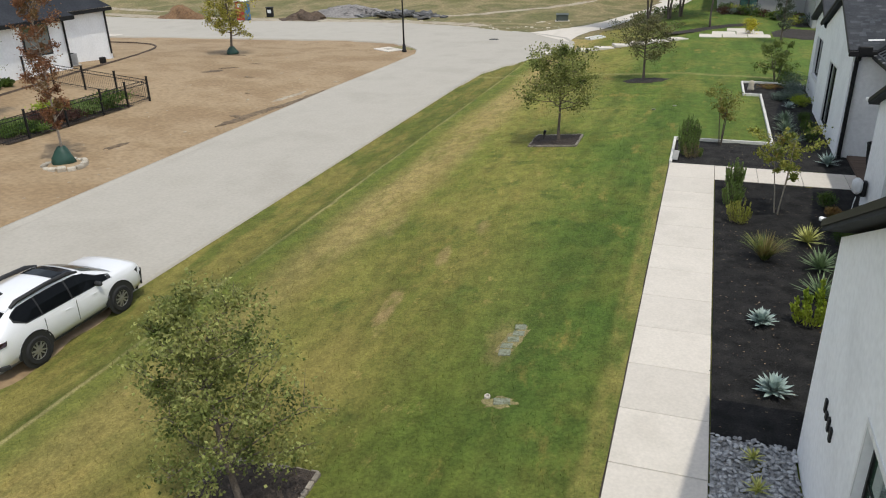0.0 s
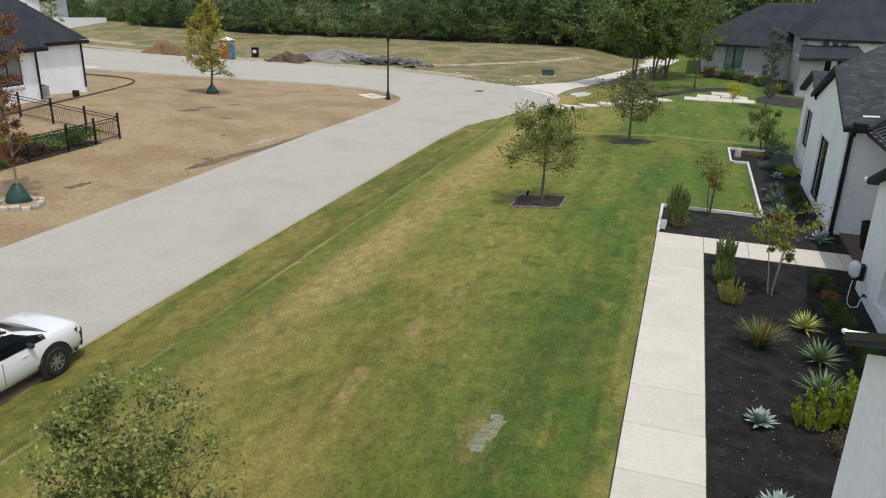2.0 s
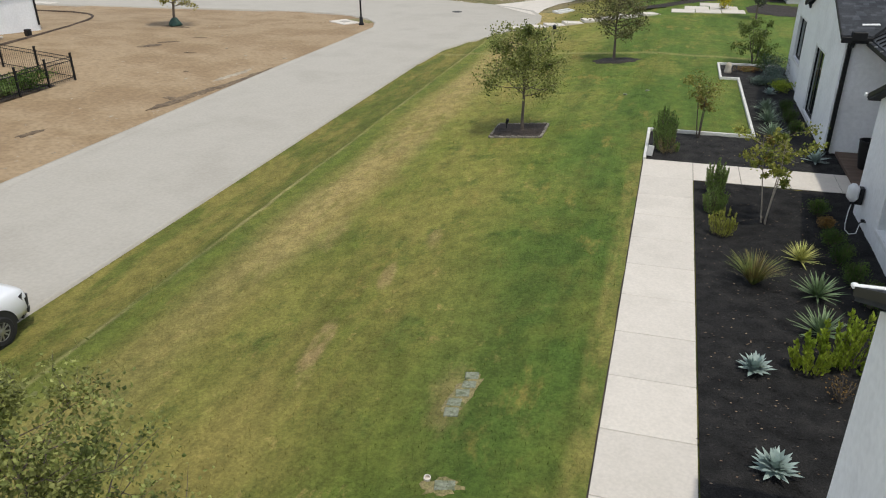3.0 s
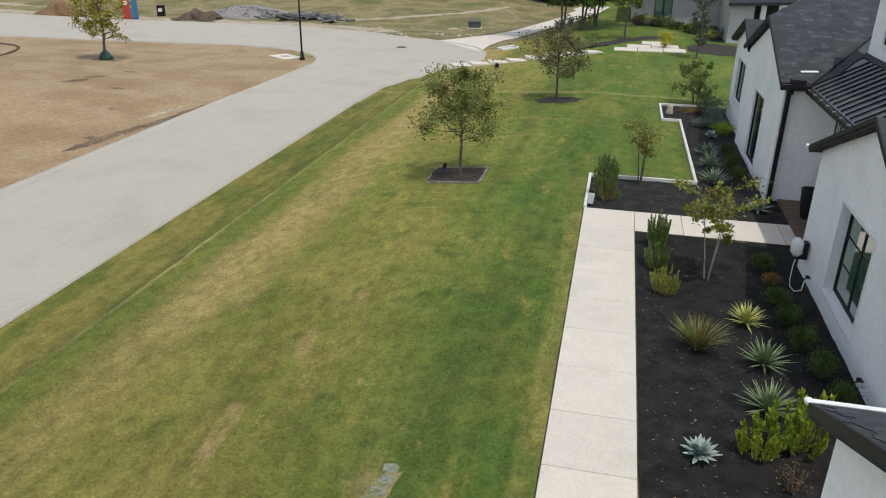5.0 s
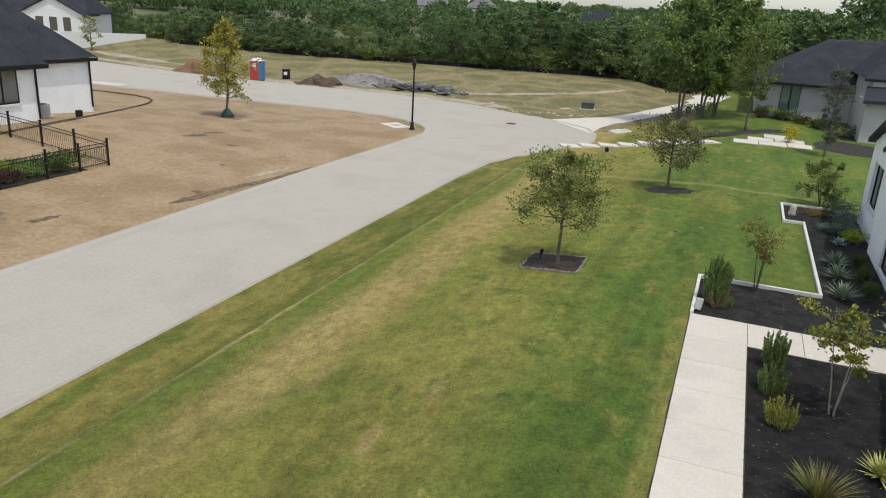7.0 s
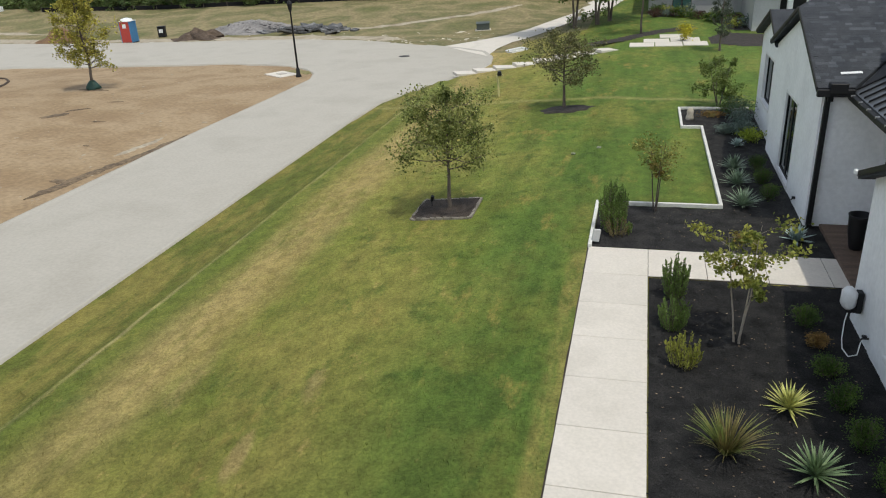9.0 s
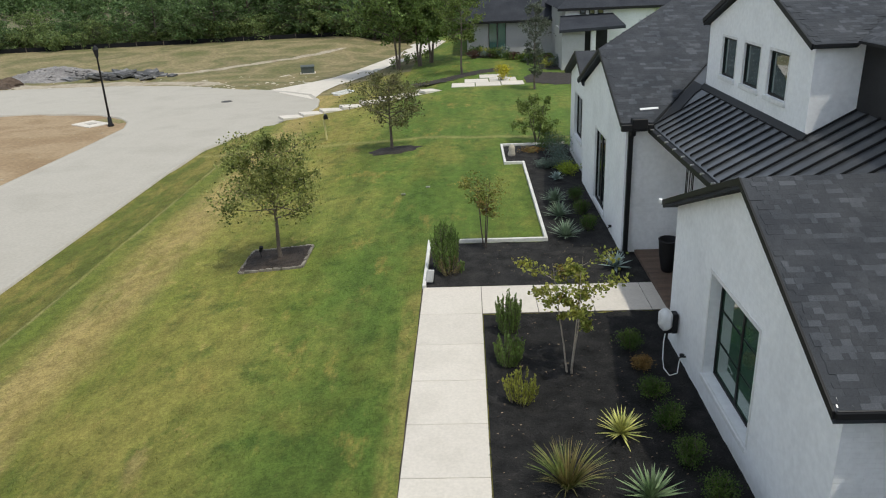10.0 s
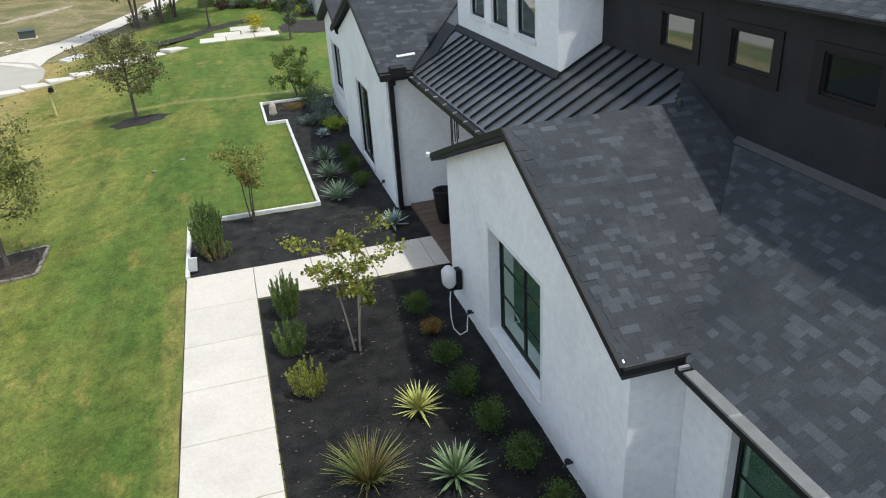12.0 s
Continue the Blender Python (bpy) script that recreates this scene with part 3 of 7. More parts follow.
def pebble(seed):
    r = random.Random(seed)
    s = Shape()
    rings = [(0.0, -0.5), (0.8, -0.3), (1.0, 0.05), (0.62, 0.42), (0.0, 0.55)]
    for k, (rad, z) in enumerate(rings):
        n = 1 if rad == 0 else 6
        for q in range(n):
            t = q * math.pi / 3
            j = r.uniform(0.8, 1.15)
            s.v.append((rad * j * math.cos(t), rad * j * 0.75 * math.sin(t), z * 0.6))
    for q in range(6):
        p = (q + 1) % 6
        s.f.append((0, 1 + p, 1 + q))
        s.f.append((1 + q, 1 + p, 7 + p, 7 + q))
        s.f.append((7 + q, 7 + p, 13 + p, 13 + q))
        s.f.append((13 + q, 13 + p, 19))
    return s


# ---------------------------------------------------------------- the white house beside the walk
house = thing("house", None, None, "white painted brick house with charcoal shingle and black metal roofs", "house")
HX = 4.85


def west_wall(x, y0, y1, z0, top, windows, mat, depth=0.24, peak=None):
    """A wall facing west. top(y): its upper edge; windows: (y0, y1, z0, z1) cut right through."""
    s = Shape()
    cuts = sorted(set([y0, y1] + ([peak] if peak else []) + [w[0] for w in windows] + [w[1] for w in windows]))
    for a, b in zip(cuts, cuts[1:]):
        hole = [w for w in windows if w[0] <= a + 1e-6 and w[1] >= b - 1e-6]
        spans = [(z0, z0, top(a), top(b))]
        if hole:
            _, _, wz0, wz1 = hole[0]
            spans = [(z0, z0, wz0, wz0), (wz1, wz1, top(a), top(b))]
        for za, zb, ta, tb in spans:
            s.prism([(x, a, za), (x, a, ta), (x, b, tb), (x, b, zb)], (depth, 0, 0))
    return part("wall", s.mesh("wall", mat, weld=True), None, house)


def window(x, y0, y1, z0, z1, cols, rows, parent, sill=True, trim=0.06, inset=0.1, frame_mat=None, mullion=0.035, sash=0.055, glass=None):
    """A window in a west-facing wall: black frame with glazing bars, one pane for each light, a white sill."""
    fm = frame_mat or BLACK
    w = thing("window", None, None, "", "")
    w.parent = parent
    s = Shape()
    f = sash
    s.box(x + inset, y0, z0, x + inset + 0.07, y0 + f, z1).box(x + inset, y1 - f, z0, x + inset + 0.07, y1, z1)
    s.box(x + inset, y0 + f, z0, x + inset + 0.07, y1 - f, z0 + f).box(x + inset, y0 + f, z1 - f, x + inset + 0.07, y1 - f, z1)
    part("window_frame", s, fm, w, "black metal window frame")
    ys = [y0 + f + (y1 - y0 - 2 * f) * i / cols for i in range(cols + 1)]
    zs = [z0 + f + (z1 - z0 - 2 * f) * i / rows for i in range(rows + 1)]
    for yy in ys[1:-1]:
        part("mullion", Shape().box(x + inset + 0.01, yy - mullion, z0 + f, x + inset + 0.065, yy + mullion, z1 - f), fm, w)
    for zz in zs[1:-1]:
        part("glazing_bar", Shape().box(x + inset + 0.015, y0 + f, zz - 0.011, x + inset + 0.055, y1 - f, zz + 0.011), fm, w)
    for a, b in zip(ys, ys[1:]):
        for c, d in zip(zs, zs[1:]):
            part("pane", Shape().box(x + inset + 0.03, a + 0.004, c + 0.004, x + inset + 0.036, b - 0.004, d - 0.004), glass or GLASS, w)
    if sill:
        part("sill", Shape().box(x - 0.05, y0 - 0.06, z0 - 0.11, x + inset + 0.02, y1 + 0.06, z0 - 0.004), WHITE, w, "white painted sill", bevel=0.012)
        if trim:
            part("reveal", Shape().box(x - 0.012, y0 - trim, z1 + 0.003, x + inset, y1 + trim, z1 + trim + 0.02).box(x - 0.012, y0 - trim, z0, x + inset, y0 - 0.003, z1).box(x - 0.012, y1 + 0.003, z0, x + inset, y1 + trim, z1), WHITE, w)
    return w


def line_top(pts):
    def top(y):
        for (a, za), (b, zb) in zip(pts, pts[1:]):
            if a - 1e-6 <= y <= b + 1e-6:
                return za + (zb - za) * (y - a) / (b - a)
        return pts[-1][1]
    return top


# middle wing with its gable
W2_WIN = (17.72, 19.98, 0.56, 2.6)
west_wall(HX, 15.15, 22.4, -0.15, line_top([(15.15, 2.98), (18.55, 4.6), (22.4, 3.1)]), [W2_WIN], WHITE_BRICK, peak=18.55)
window(HX, *W2_WIN, 2, 3, house, inset=0.19)
part("wall", Shape().box(HX + 0.24, 15.15, -0.15, 5.84, 15.4, 3.0), WHITE_BRICK, house)
part("wall", Shape().box(HX + 0.24, 22.15, -0.15, 8.0, 22.4, 3.1), WHITE_BRICK, house)
# recessed wall between the wings
REC_WIN = (12.0, 14.25, 0.55, 2.5)
west_wall(5.6, 9.7, 15.14, -0.15, lambda y: 2.95, [REC_WIN], WHITE_BRICK)
window(5.6, *REC_WIN, 2, 3, house)
# near wing
W0_WIN = (4.3, 6.4, 0.75, 2.86)
west_wall(2.1, 0.9, 9.65, -0.15, line_top([(0.9, 3.72), (5.3, 5.72), (9.65, 3.76)]), [W0_WIN], WHITE_BRICK, peak=5.3)
window(2.1, *W0_WIN, 2, 3, house)
part("wall", Shape().box(2.34, 9.41, -0.15, 8.0, 9.65, 3.8), WHITE_BRICK, house)
part("wall", Shape().box(2.38, 0.9, -0.15, 8.0, 1.14, 3.85), WHITE_BRICK, house)
# far wing with its gable
W1_WIN = (30.4, 32.3, 0.25, 2.66)
west_wall(HX - 0.03, 27.6, 35.0, -0.15, line_top([(27.6, 3.72), (31.1, 5.14), (35.0, 3.74)]), [W1_WIN], WHITE_BRICK, peak=31.1)
window(HX - 0.03, *W1_WIN, 2, 1, house, mullion=0.09, glass=GLASS_DEEP, inset=0.05)
part("wall", Shape().box(HX + 0.21, 27.6, -0.15, 8.0, 27.8, 3.8), WHITE_BRICK, house)
W1B_WIN = (36.5, 38.5, 1.12, 2.84)
west_wall(5.0, 35.0, 39.75, -0.15, line_top([(35.0, 3.6), (37.1, 4.45), (39.75, 3.47)]), [W1B_WIN], WHITE_BRICK, peak=37.1)
window(5.0, *W1B_WIN, 2, 1, house, mullion=0.08, glass=GLASS_DEEP)
part("wall", Shape().box(5.25, 39.5, -0.15, 12.0, 39.75, 3.5), WHITE_BRICK, house)
# porch back wall and the far sides that close the house
part("wall", Shape().box(7.75, 22.41, -0.15, 8.0, 27.54, 4.5), WHITE_BRICK, house)
part("wall", Shape().box(15.0, 0.9, -0.15, 15.25, 39.3, 4.2), WHITE_BRICK, house)
part("wall", Shape().box(8.0, 0.9, -0.15, 15.0, 1.14, 6.2), WHITE_BRICK, house)
part("floor", Shape().box(5.75, 1.2, -0.12, 14.9, 22.2, 0.02), DARK_WALL, house)
part("floor", Shape().box(5.1, 27.8, -0.12, 14.9, 39.0, 0.02), DARK_WALL, house)
part("floor", Shape().box(2.5, 1.2, -0.12, 5.6, 9.5, 0.02), DARK_WALL, house)
# upper storey: dark wall and the white dormer
UX = 7.9
UP_WINS = [(18.97, 19.85, 5.38, 5.91), (17.2, 18.06, 5.38, 5.9), (15.43, 16.29, 5.37, 5.88), (13.66, 14.52, 5.37, 5.88)]
west_wall(UX, 0.9, 21.89, 3.6, lambda y: 6.3, UP_WINS, DARK_WALL)
GLASS_DORMER = glass_dark("dormer_window_glass", (0.030, 0.062, 0.058), ior=1.6)
GLASS_UP = glass_dark("upper_window_glass", (0.055, 0.075, 0.075))
for w in UP_WINS:
    window(UX, *w, 1, 1, house, sill=False, inset=0.012, sash=0.03, glass=GLASS_DEEP if 15 < w[0] < 16 else GLASS_UP)
    ua, ub = UX - 0.024, UX - 0.002
    part("window_surround", Shape().box(ua, w[0] - 0.18, w[2] - 0.14, ub, w[0] - 0.005, w[3] + 0.1).box(ua, w[1] + 0.005, w[2] - 0.14, ub, w[1] + 0.18, w[3] + 0.1).box(ua, w[0] - 0.005, w[2] - 0.14, ub, w[1] + 0.005, w[2] - 0.005).box(ua, w[0] - 0.005, w[3] + 0.005, ub, w[1] + 0.005, w[3] + 0.1), BLACK, house)
DORM_WINS = [(26.02, 27.02, 5.06, 5.99), (24.5, 25.5, 5.06, 5.99), (22.98, 23.98, 5.06, 5.99)]
west_wall(7.0, 21.9, 28.1, 3.9, line_top([(21.9, 6.22), (25.0, 7.38), (28.1, 6.22)]), DORM_WINS, WHITE_BRICK, peak=25.0)
for w in DORM_WINS:
    window(7.0, *w, 1, 1, house, sash=0.045, inset=0.04, trim=0.04, glass=GLASS_DORMER)
part("wall", Shape().box(7.24, 21.9, 3.9, 9.6, 22.14, 6.3), WHITE_BRICK, house)
part("wall", Shape().box(7.24, 27.86, 3.9, 12.0, 28.1, 6.3), WHITE_BRICK, house)


# roofs
def roof(pts, thick=0.16, mat=SHINGLE, name="roof", label=""):
    return part(name, Shape().prism(pts, (0, 0, -thick)), mat, house, label)


def shingle_field(parent, pts, singles, seed, exposure=0.1, width=0.21):
    """Lay staggered shingle tabs on the roof plane pts (first two points: the eave)."""
    rnd = random.Random(seed)
    p0, p1 = Vector(pts[0]), Vector(pts[1])
    u = (p1 - p0).normalized()
    nrm = None
    for q in pts[2:]:
        c = u.cross(Vector(q) - p0)
        if c.length > 0.1:
            nrm = c.normalized()
            break
    if nrm.z < 0:
        nrm = -nrm
    v = nrm.cross(u)
    if v.z < 0:
        v = -v
    ring = [((Vector(q) - p0).dot(u), (Vector(q) - p0).dot(v)) for q in pts]
    lo, hi = min(r[0] for r in ring), max(r[0] for r in ring)
    top = max(r[1] for r in ring)
    rot = Matrix((u, v, nrm)).transposed().to_4x4()
    tabs = []
    k, row = 0.0, 0
    while k < top:
        a = lo - rnd.uniform(0, width)
        while a < hi:
            w = width * rnd.choice((0.4, 0.6, 0.8, 1.15))
            cx, cy = a + w / 2, k + exposure / 2
            if all(inside(cx + dx, cy + dy, ring) for dx, dy in ((-0.4 * w, 0), (0.4 * w, 0), (0, -0.3 * exposure), (0, 0.3 * exposure))):
                tabs.append((a, k, w))
            a += w
        k += exposure
        row += 1
    meshes = {}

    def tab(w):
        s = Shape()
        g, e, t = 0.001, exposure * 1.12, 0.004 + 0.001 * rnd.random()
        s.v += [(g, 0, 0.0), (w - g, 0, 0.0), (w - g, e, 0.0), (g, e, 0.0), (g, 0, t), (w - g, 0, t), (w - g, e, 0.003), (g, e, 0.003)]
        s.f += [(4, 5, 6, 7), (0, 1, 5, 4), (1, 2, 6, 5), (3, 0, 4, 7)]
        return s
    rest = Shape()
    for n_, (a, k, w) in enumerate(tabs):
        m = Matrix.Translation(p0 + u * a + v * k + nrm * (0.004 + 0.0008 * rnd.random())) @ rot
        if n_ < singles:
            key = round(w, 3)
            if key not in meshes:
                meshes[key] = tab(w).mesh("shingle", SHINGLE)
            o = part("shingle", meshes[key], None, parent)
            o.matrix_basis = m
        else:
            rest.add(tab(w), m)
    if rest.f:
        tagged(part("shingle_layer", rest, SHINGLE, parent), kind="stuff")


GUT, EAVE = 5.45, 5.38
M_Z = lambda x: 3.72 + 0.55 * (x - GUT)
R_Z = lambda x: 2.97 + 0.56 * (x - EAVE)
RS = (4.78 - 3.04) / (18.55 - 14.95)
W2S_Z = lambda y: 4.78 - RS * (18.55 - y)
W1S_Z = lambda y: 3.82 + 0.405 * (y - 27.3)
W0N_Z = lambda y: 3.95 + 0.45 * (9.76 - y)

vx = UX + 0.02
vy = 14.95 + (R_Z(vx) - W2S_Z(14.95)) / RS
rx_ = GUT + (4.78 - 3.72) / 0.55
W2S = [(4.62, 14.95, 3.04), (EAVE + 0.1, 14.95, 3.04), (vx, vy, W2S_Z(vy)), (vx, 19.16, W2S_Z(19.16)), (rx_, 18.55, 4.78), (4.62, 18.55, 4.78)]
REC = [(EAVE, 9.3, 2.97), (EAVE, 14.95, 2.97), (vx, vy, R_Z(vx)), (vx, 9.3, R_Z(vx))]
W2N = [(4.62, 22.72, 3.12), (5.7, 22.72, 3.12), (rx_, 18.55, 4.78), (4.62, 18.55, 4.78)]
W0N = [(1.86, 9.76, 3.95), (6.6, 9.76, 3.95), (8.0, 8.6, W0N_Z(8.6)), (8.0, 5.3, W0N_Z(5.3)), (1.86, 5.3, W0N_Z(5.3))]
W0S = [(1.86, 0.8, 3.95), (8.0, 0.8, 3.95), (8.0, 5.3, W0N_Z(5.3)), (1.86, 5.3, W0N_Z(5.3))]
W1S = [(4.62, 27.3, W1S_Z(27.3)), (GUT, 27.3, W1S_Z(27.3)), (8.1, 30.7, W1S_Z(30.7)), (12.0, 34.0, W1S_Z(34.0)), (12.0, 38.5, W1S_Z(38.5)), (4.62, 31.1, W1S_Z(31.1))]
W1N = [(4.62, 31.1, W1S_Z(31.1)), (12.0, 38.5, W1S_Z(38.5)), (12.0, 44.2, 6.3), (4.62, 35.3, 3.82)]
W1B = [(4.76, 35.1, 3.75), (4.76, 37.1, 4.62), (9.5, 37.1, 4.62), (9.5, 35.1, 3.75)]
W1BN = [(4.76, 37.1, 4.62), (4.76, 40.0, 3.55), (9.5, 40.0, 3.55), (9.5, 37.1, 4.62)]
UPR = [(7.65, 0.5, 6.38), (7.65, 21.62, 6.38), (11.0, 25.0, 7.8), (11.0, 0.5, 7.8)]
UPE = [(11.0, 0.5, 7.8), (11.0, 30.0, 7.8), (15.6, 30.0, 4.2), (15.6, 0.5, 4.2)]
DS = [(6.86, 21.72, 6.33), (7.65, 21.72, 6.33), (11.0, 25.0, 7.6), (6.86, 25.0, 7.6)]
DN = [(6.86, 28.28, 6.33), (12.0, 28.28, 6.33), (12.0, 25.0, 7.6), (6.86, 25.0, 7.6)]
roofs = {}
for key, poly in (("W2S", W2S), ("REC", REC), ("W2N", W2N), ("W0N", W0N), ("W0S", W0S), ("W1S", W1S), ("W1N", W1N), ("W1B", W1B), ("W1BN", W1BN), ("UPR", UPR), ("UPE", UPE), ("DS", DS), ("DN", DN)):
    roofs[key] = roof(poly, {"UPR": 0.05, "DS": 0.08}.get(key, 0.16), label="charcoal asphalt shingle roof")


def board(a, b, high, thick, name="fascia", mat=None, rise=0.0):
    """A board on edge between two points: fascia or rake trim."""
    a, b = Vector(a), Vector(b)
    d = (b - a).normalized()
    side = Vector((d.y, -d.x, 0)).normalized() * thick
    up = Vector((0, 0, rise))
    return part(name, Shape().prism([a + up, b + up, b + up + side, a + up + side], (0, 0, -high)), mat or BLACK, house)


W1P = W1S_Z(31.1)
for a, b in (((4.62, 18.55, 4.78), (4.62, 14.95, 3.04)), ((4.62, 22.72, 3.12), (4.62, 18.55, 4.78)),
             ((1.86, 5.3, W0N_Z(5.3)), (1.86, 0.8, 3.95)), ((1.86, 9.76, 3.95), (1.86, 5.3, W0N_Z(5.3))),
             ((4.62, 31.1, W1P), (4.62, 27.3, 3.82)), ((4.62, 35.3, 3.82), (4.62, 31.1, W1P)),
             ((4.76, 40.0, 3.55), (4.76, 37.1, 4.62)), ((4.76, 37.1, 4.62), (4.76, 35.1, 3.75)),
             ((6.86, 25.0, 7.6), (6.86, 21.72, 6.33)), ((6.86, 28.28, 6.33), (6.86, 25.0, 7.6))):
    board(a, b, 0.11 if b[1] < a[1] else 0.19, 0.03, name="rake_board", rise=0.012)
for a, b in (((4.62, 14.95, 3.04), (EAVE, 14.95, 3.04)), ((7.65, 21.6, 6.38), (7.65, 0.5, 6.38)), ((6.86, 21.72, 6.33), (7.65, 21.72, 6.33)),
             ((4.62, 27.3, 3.82), (GUT, 27.3, 3.82)), ((8.0, 9.76, 3.95), (1.86, 9.76, 3.95))):
    board(a, b, 0.05 if a[2] > 6 else 0.08 if a[2] < 3.1 else 0.13 if a[2] > 3.9 else 0.2, 0.05, rise=0.004)
part("flashing", Shape().prism([(UX - 0.09, 9.6, R_Z(UX - 0.09) + 0.03), (UX - 0.09, 17.7, R_Z(UX - 0.09) + 0.03), (UX - 0.002, 17.7, R_Z(UX) + 0.06), (UX - 0.002, 9.6, R_Z(UX) + 0.06)], (0, 0, -0.025)), FLASHING, house, "grey metal flashing at the wall foot")
part("drip_edge", Shape().box(4.64, 14.935, 3.046, EAVE, 14.965, 3.058), GUTTER_GREY, house, "grey metal drip edge", bevel=0.006)
part("drip_edge", Shape().box(1.84, 9.765, 3.935, 8.0, 9.82, 3.975), WHITE, house, "pale metal drip edge", bevel=0.01)

GUARD = plain("light_grey_gutter_guard", (0.24, 0.24, 0.235), rough=0.5, metal=0.3)
# gutters: a black trough with a grey cover and bright straps
gut = part("gutter", Shape().box(EAVE - 0.14, 9.7, 2.85, EAVE, 14.9, 2.945), BLACK, house, bevel=0.012)
part("gutter_guard", Shape().box(EAVE - 0.14, 9.7, 2.95, EAVE + 0.03, 14.72, 2.982), GUARD, gut, "grey mesh gutter guard")
for yy in (14.8, 13.9, 12.7, 11.5, 10.3):
    part("strap", Shape().box(EAVE - 0.145, yy - 0.02, 2.96, EAVE - 0.02, yy + 0.025, 2.995), SHINY, gut, "bright metal strap")
part("corner_flashing", Shape().prism([(4.66, 15.0, 3.07), (4.85, 15.0, 3.07), (4.85, 15.12, 3.13), (4.66, 15.12, 3.13)], (0, 0, -0.02)), SHINY, house, "bright corner flashing")
gut2 = part("gutter", Shape().box(GUT - 0.13, 21.2, 3.55, GUT, 27.25, 3.69), BLACK, house, bevel=0.012)
for i in range(8):
    part("strap", Shape().box(GUT - 0.132, 21.9 + 0.72 * i, 3.67, GUT - 0.05, 21.94 + 0.72 * i, 3.712), SHINY, gut2, "bright metal strap")
part("gutter", Shape().box(4.6, 27.14, 3.62, GUT, 27.28, 3.8), BLACK, house, bevel=0.012)
part("leader_head", Shape().prism([(4.88, 27.12, 3.95), (5.28, 27.12, 3.95), (5.28, 27.4, 3.95), (4.88, 27.4, 3.95)], (0, 0, -0.26)), BLACK, house, "black leader head at the gutter end", bevel=0.015)
down = Shape().box(4.9, 27.33, 3.46, 5.02, 27.45, 3.72).box(4.87, 27.44, 0.06, 4.99, 27.56, 3.56).box(4.87, 27.36, 0.03, 4.99, 27.5, 0.14)
part("downspout", down, BLACK, house, "black downspout at the wall corner")
part("end_cap", Shape().box(4.54, 22.68, 3.05, 4.62, 22.8, 3.15), WHITE, house, bevel=0.015)
part("end_cap", Shape().box(1.8, 9.75, 3.93, 1.87, 9.83, 3.985), WHITE, house, bevel=0.015)

# standing-seam metal roof over the porch
METAL = [(GUT, 20.8), (GUT, 27.25), (8.05, 30.6), (8.05, 19.32), (rx_, 18.55)]
metal = part("metal_roof", Shape().prism([(x, y, M_Z(x)) for x, y in METAL], (0, 0, -0.1)), METAL_ROOF, house, "black standing-seam metal roof")
SEAM = 0.42


def seam(x0, x1, y):
    h = 0.048
    part("seam", Shape().prism([(x0, y - 0.012, M_Z(x0) + h), (x1, y - 0.012, M_Z(x1) + h), (x1, y + 0.012, M_Z(x1) + h), (x0, y + 0.012, M_Z(x0) + h)], (0, 0, -0.05)), BLACK, metal)


for i in range(26):
    y = 18.9 + SEAM * i
    x0 = GUT if y >= 20.9 else GUT + (20.9 - y) * (rx_ - GUT) / 2.35
    if y > 27.3:
        break
    x1 = 6.88 if 21.85 < y < 28.15 else min(UX - 0.01, 7.36 + 0.874 * (y - 18.55))
    if x1 - x0 > 0.15:
        seam(x0 + 0.02, x1, y)
part("apron", Shape().prism([(6.89, 21.78, M_Z(6.89) + 0.03), (6.99, 21.78, M_Z(6.89) + 0.15), (6.99, 28.22, M_Z(6.89) + 0.15), (6.89, 28.22, M_Z(6.89) + 0.03)], (0, 0, -0.06)), BLACK, house, "black flashing under the dormer")
# black sheet added on the metal roof where the dormer's shade hides the seams
part("dormer_shade_panel", Shape().prism([(x, y, M_Z(x) + 0.03) for x, y in ((GUT + 0.16, 27.34), (6.98, 29.16), (6.98, 28.12), (6.7, 28.0), (GUT + 0.7, 27.34))], (0, 0, -0.03)), BLACK, house, "smooth black panel standing in for the dormer's shade")
part("vent_pipe", Shape().lathe([(0.04, 0), (0.04, 0.16), (0.015, 0.18)], 10, (rx_ + 0.06, 18.5, 4.68)), GUTTER_GREY, house)
part("valley_flashing", Shape().prism([(5.22, 27.84, 4.06), (5.72, 27.88, 4.075), (5.72, 27.96, 4.105), (5.22, 27.92, 4.09)], (0, 0, -0.02)), WHITE, house, "white valley flashing strip")

# porch floor
PORCH = material("brown_porch_board", [(0.10, 0.065, 0.045), (0.16, 0.105, 0.075)], rough=0.7, scale=2, fine=20, fine_amount=0.15, stretch=(0.3, 3, 1), per_piece=0.15)
porch = thing("porch_floor", None, None, "brown board porch floor before the entrance", "porch", kind="structure")
for i in range(33):
    part("plank", Shape().box(5.2, 22.42 + 0.154 * i, 0.0, 7.75, 22.42 + 0.154 * i + 0.148, 0.13), PORCH, porch)

# bars in place of the house digits
sign = thing("wall_sign", None, None, "black metal digits mounted on the white wall", "sign")
for y, z, h in ((8.35, 1.8, 0.2), (8.2, 1.74, 0.12), (8.0, 1.74, 0.2), (7.8, 1.72, 0.2)):
    part("bar", Shape().box(2.065, y - 0.045, z - h / 2, 2.098, y + 0.045, z + h / 2), BLACK, sign, bevel=0.006)


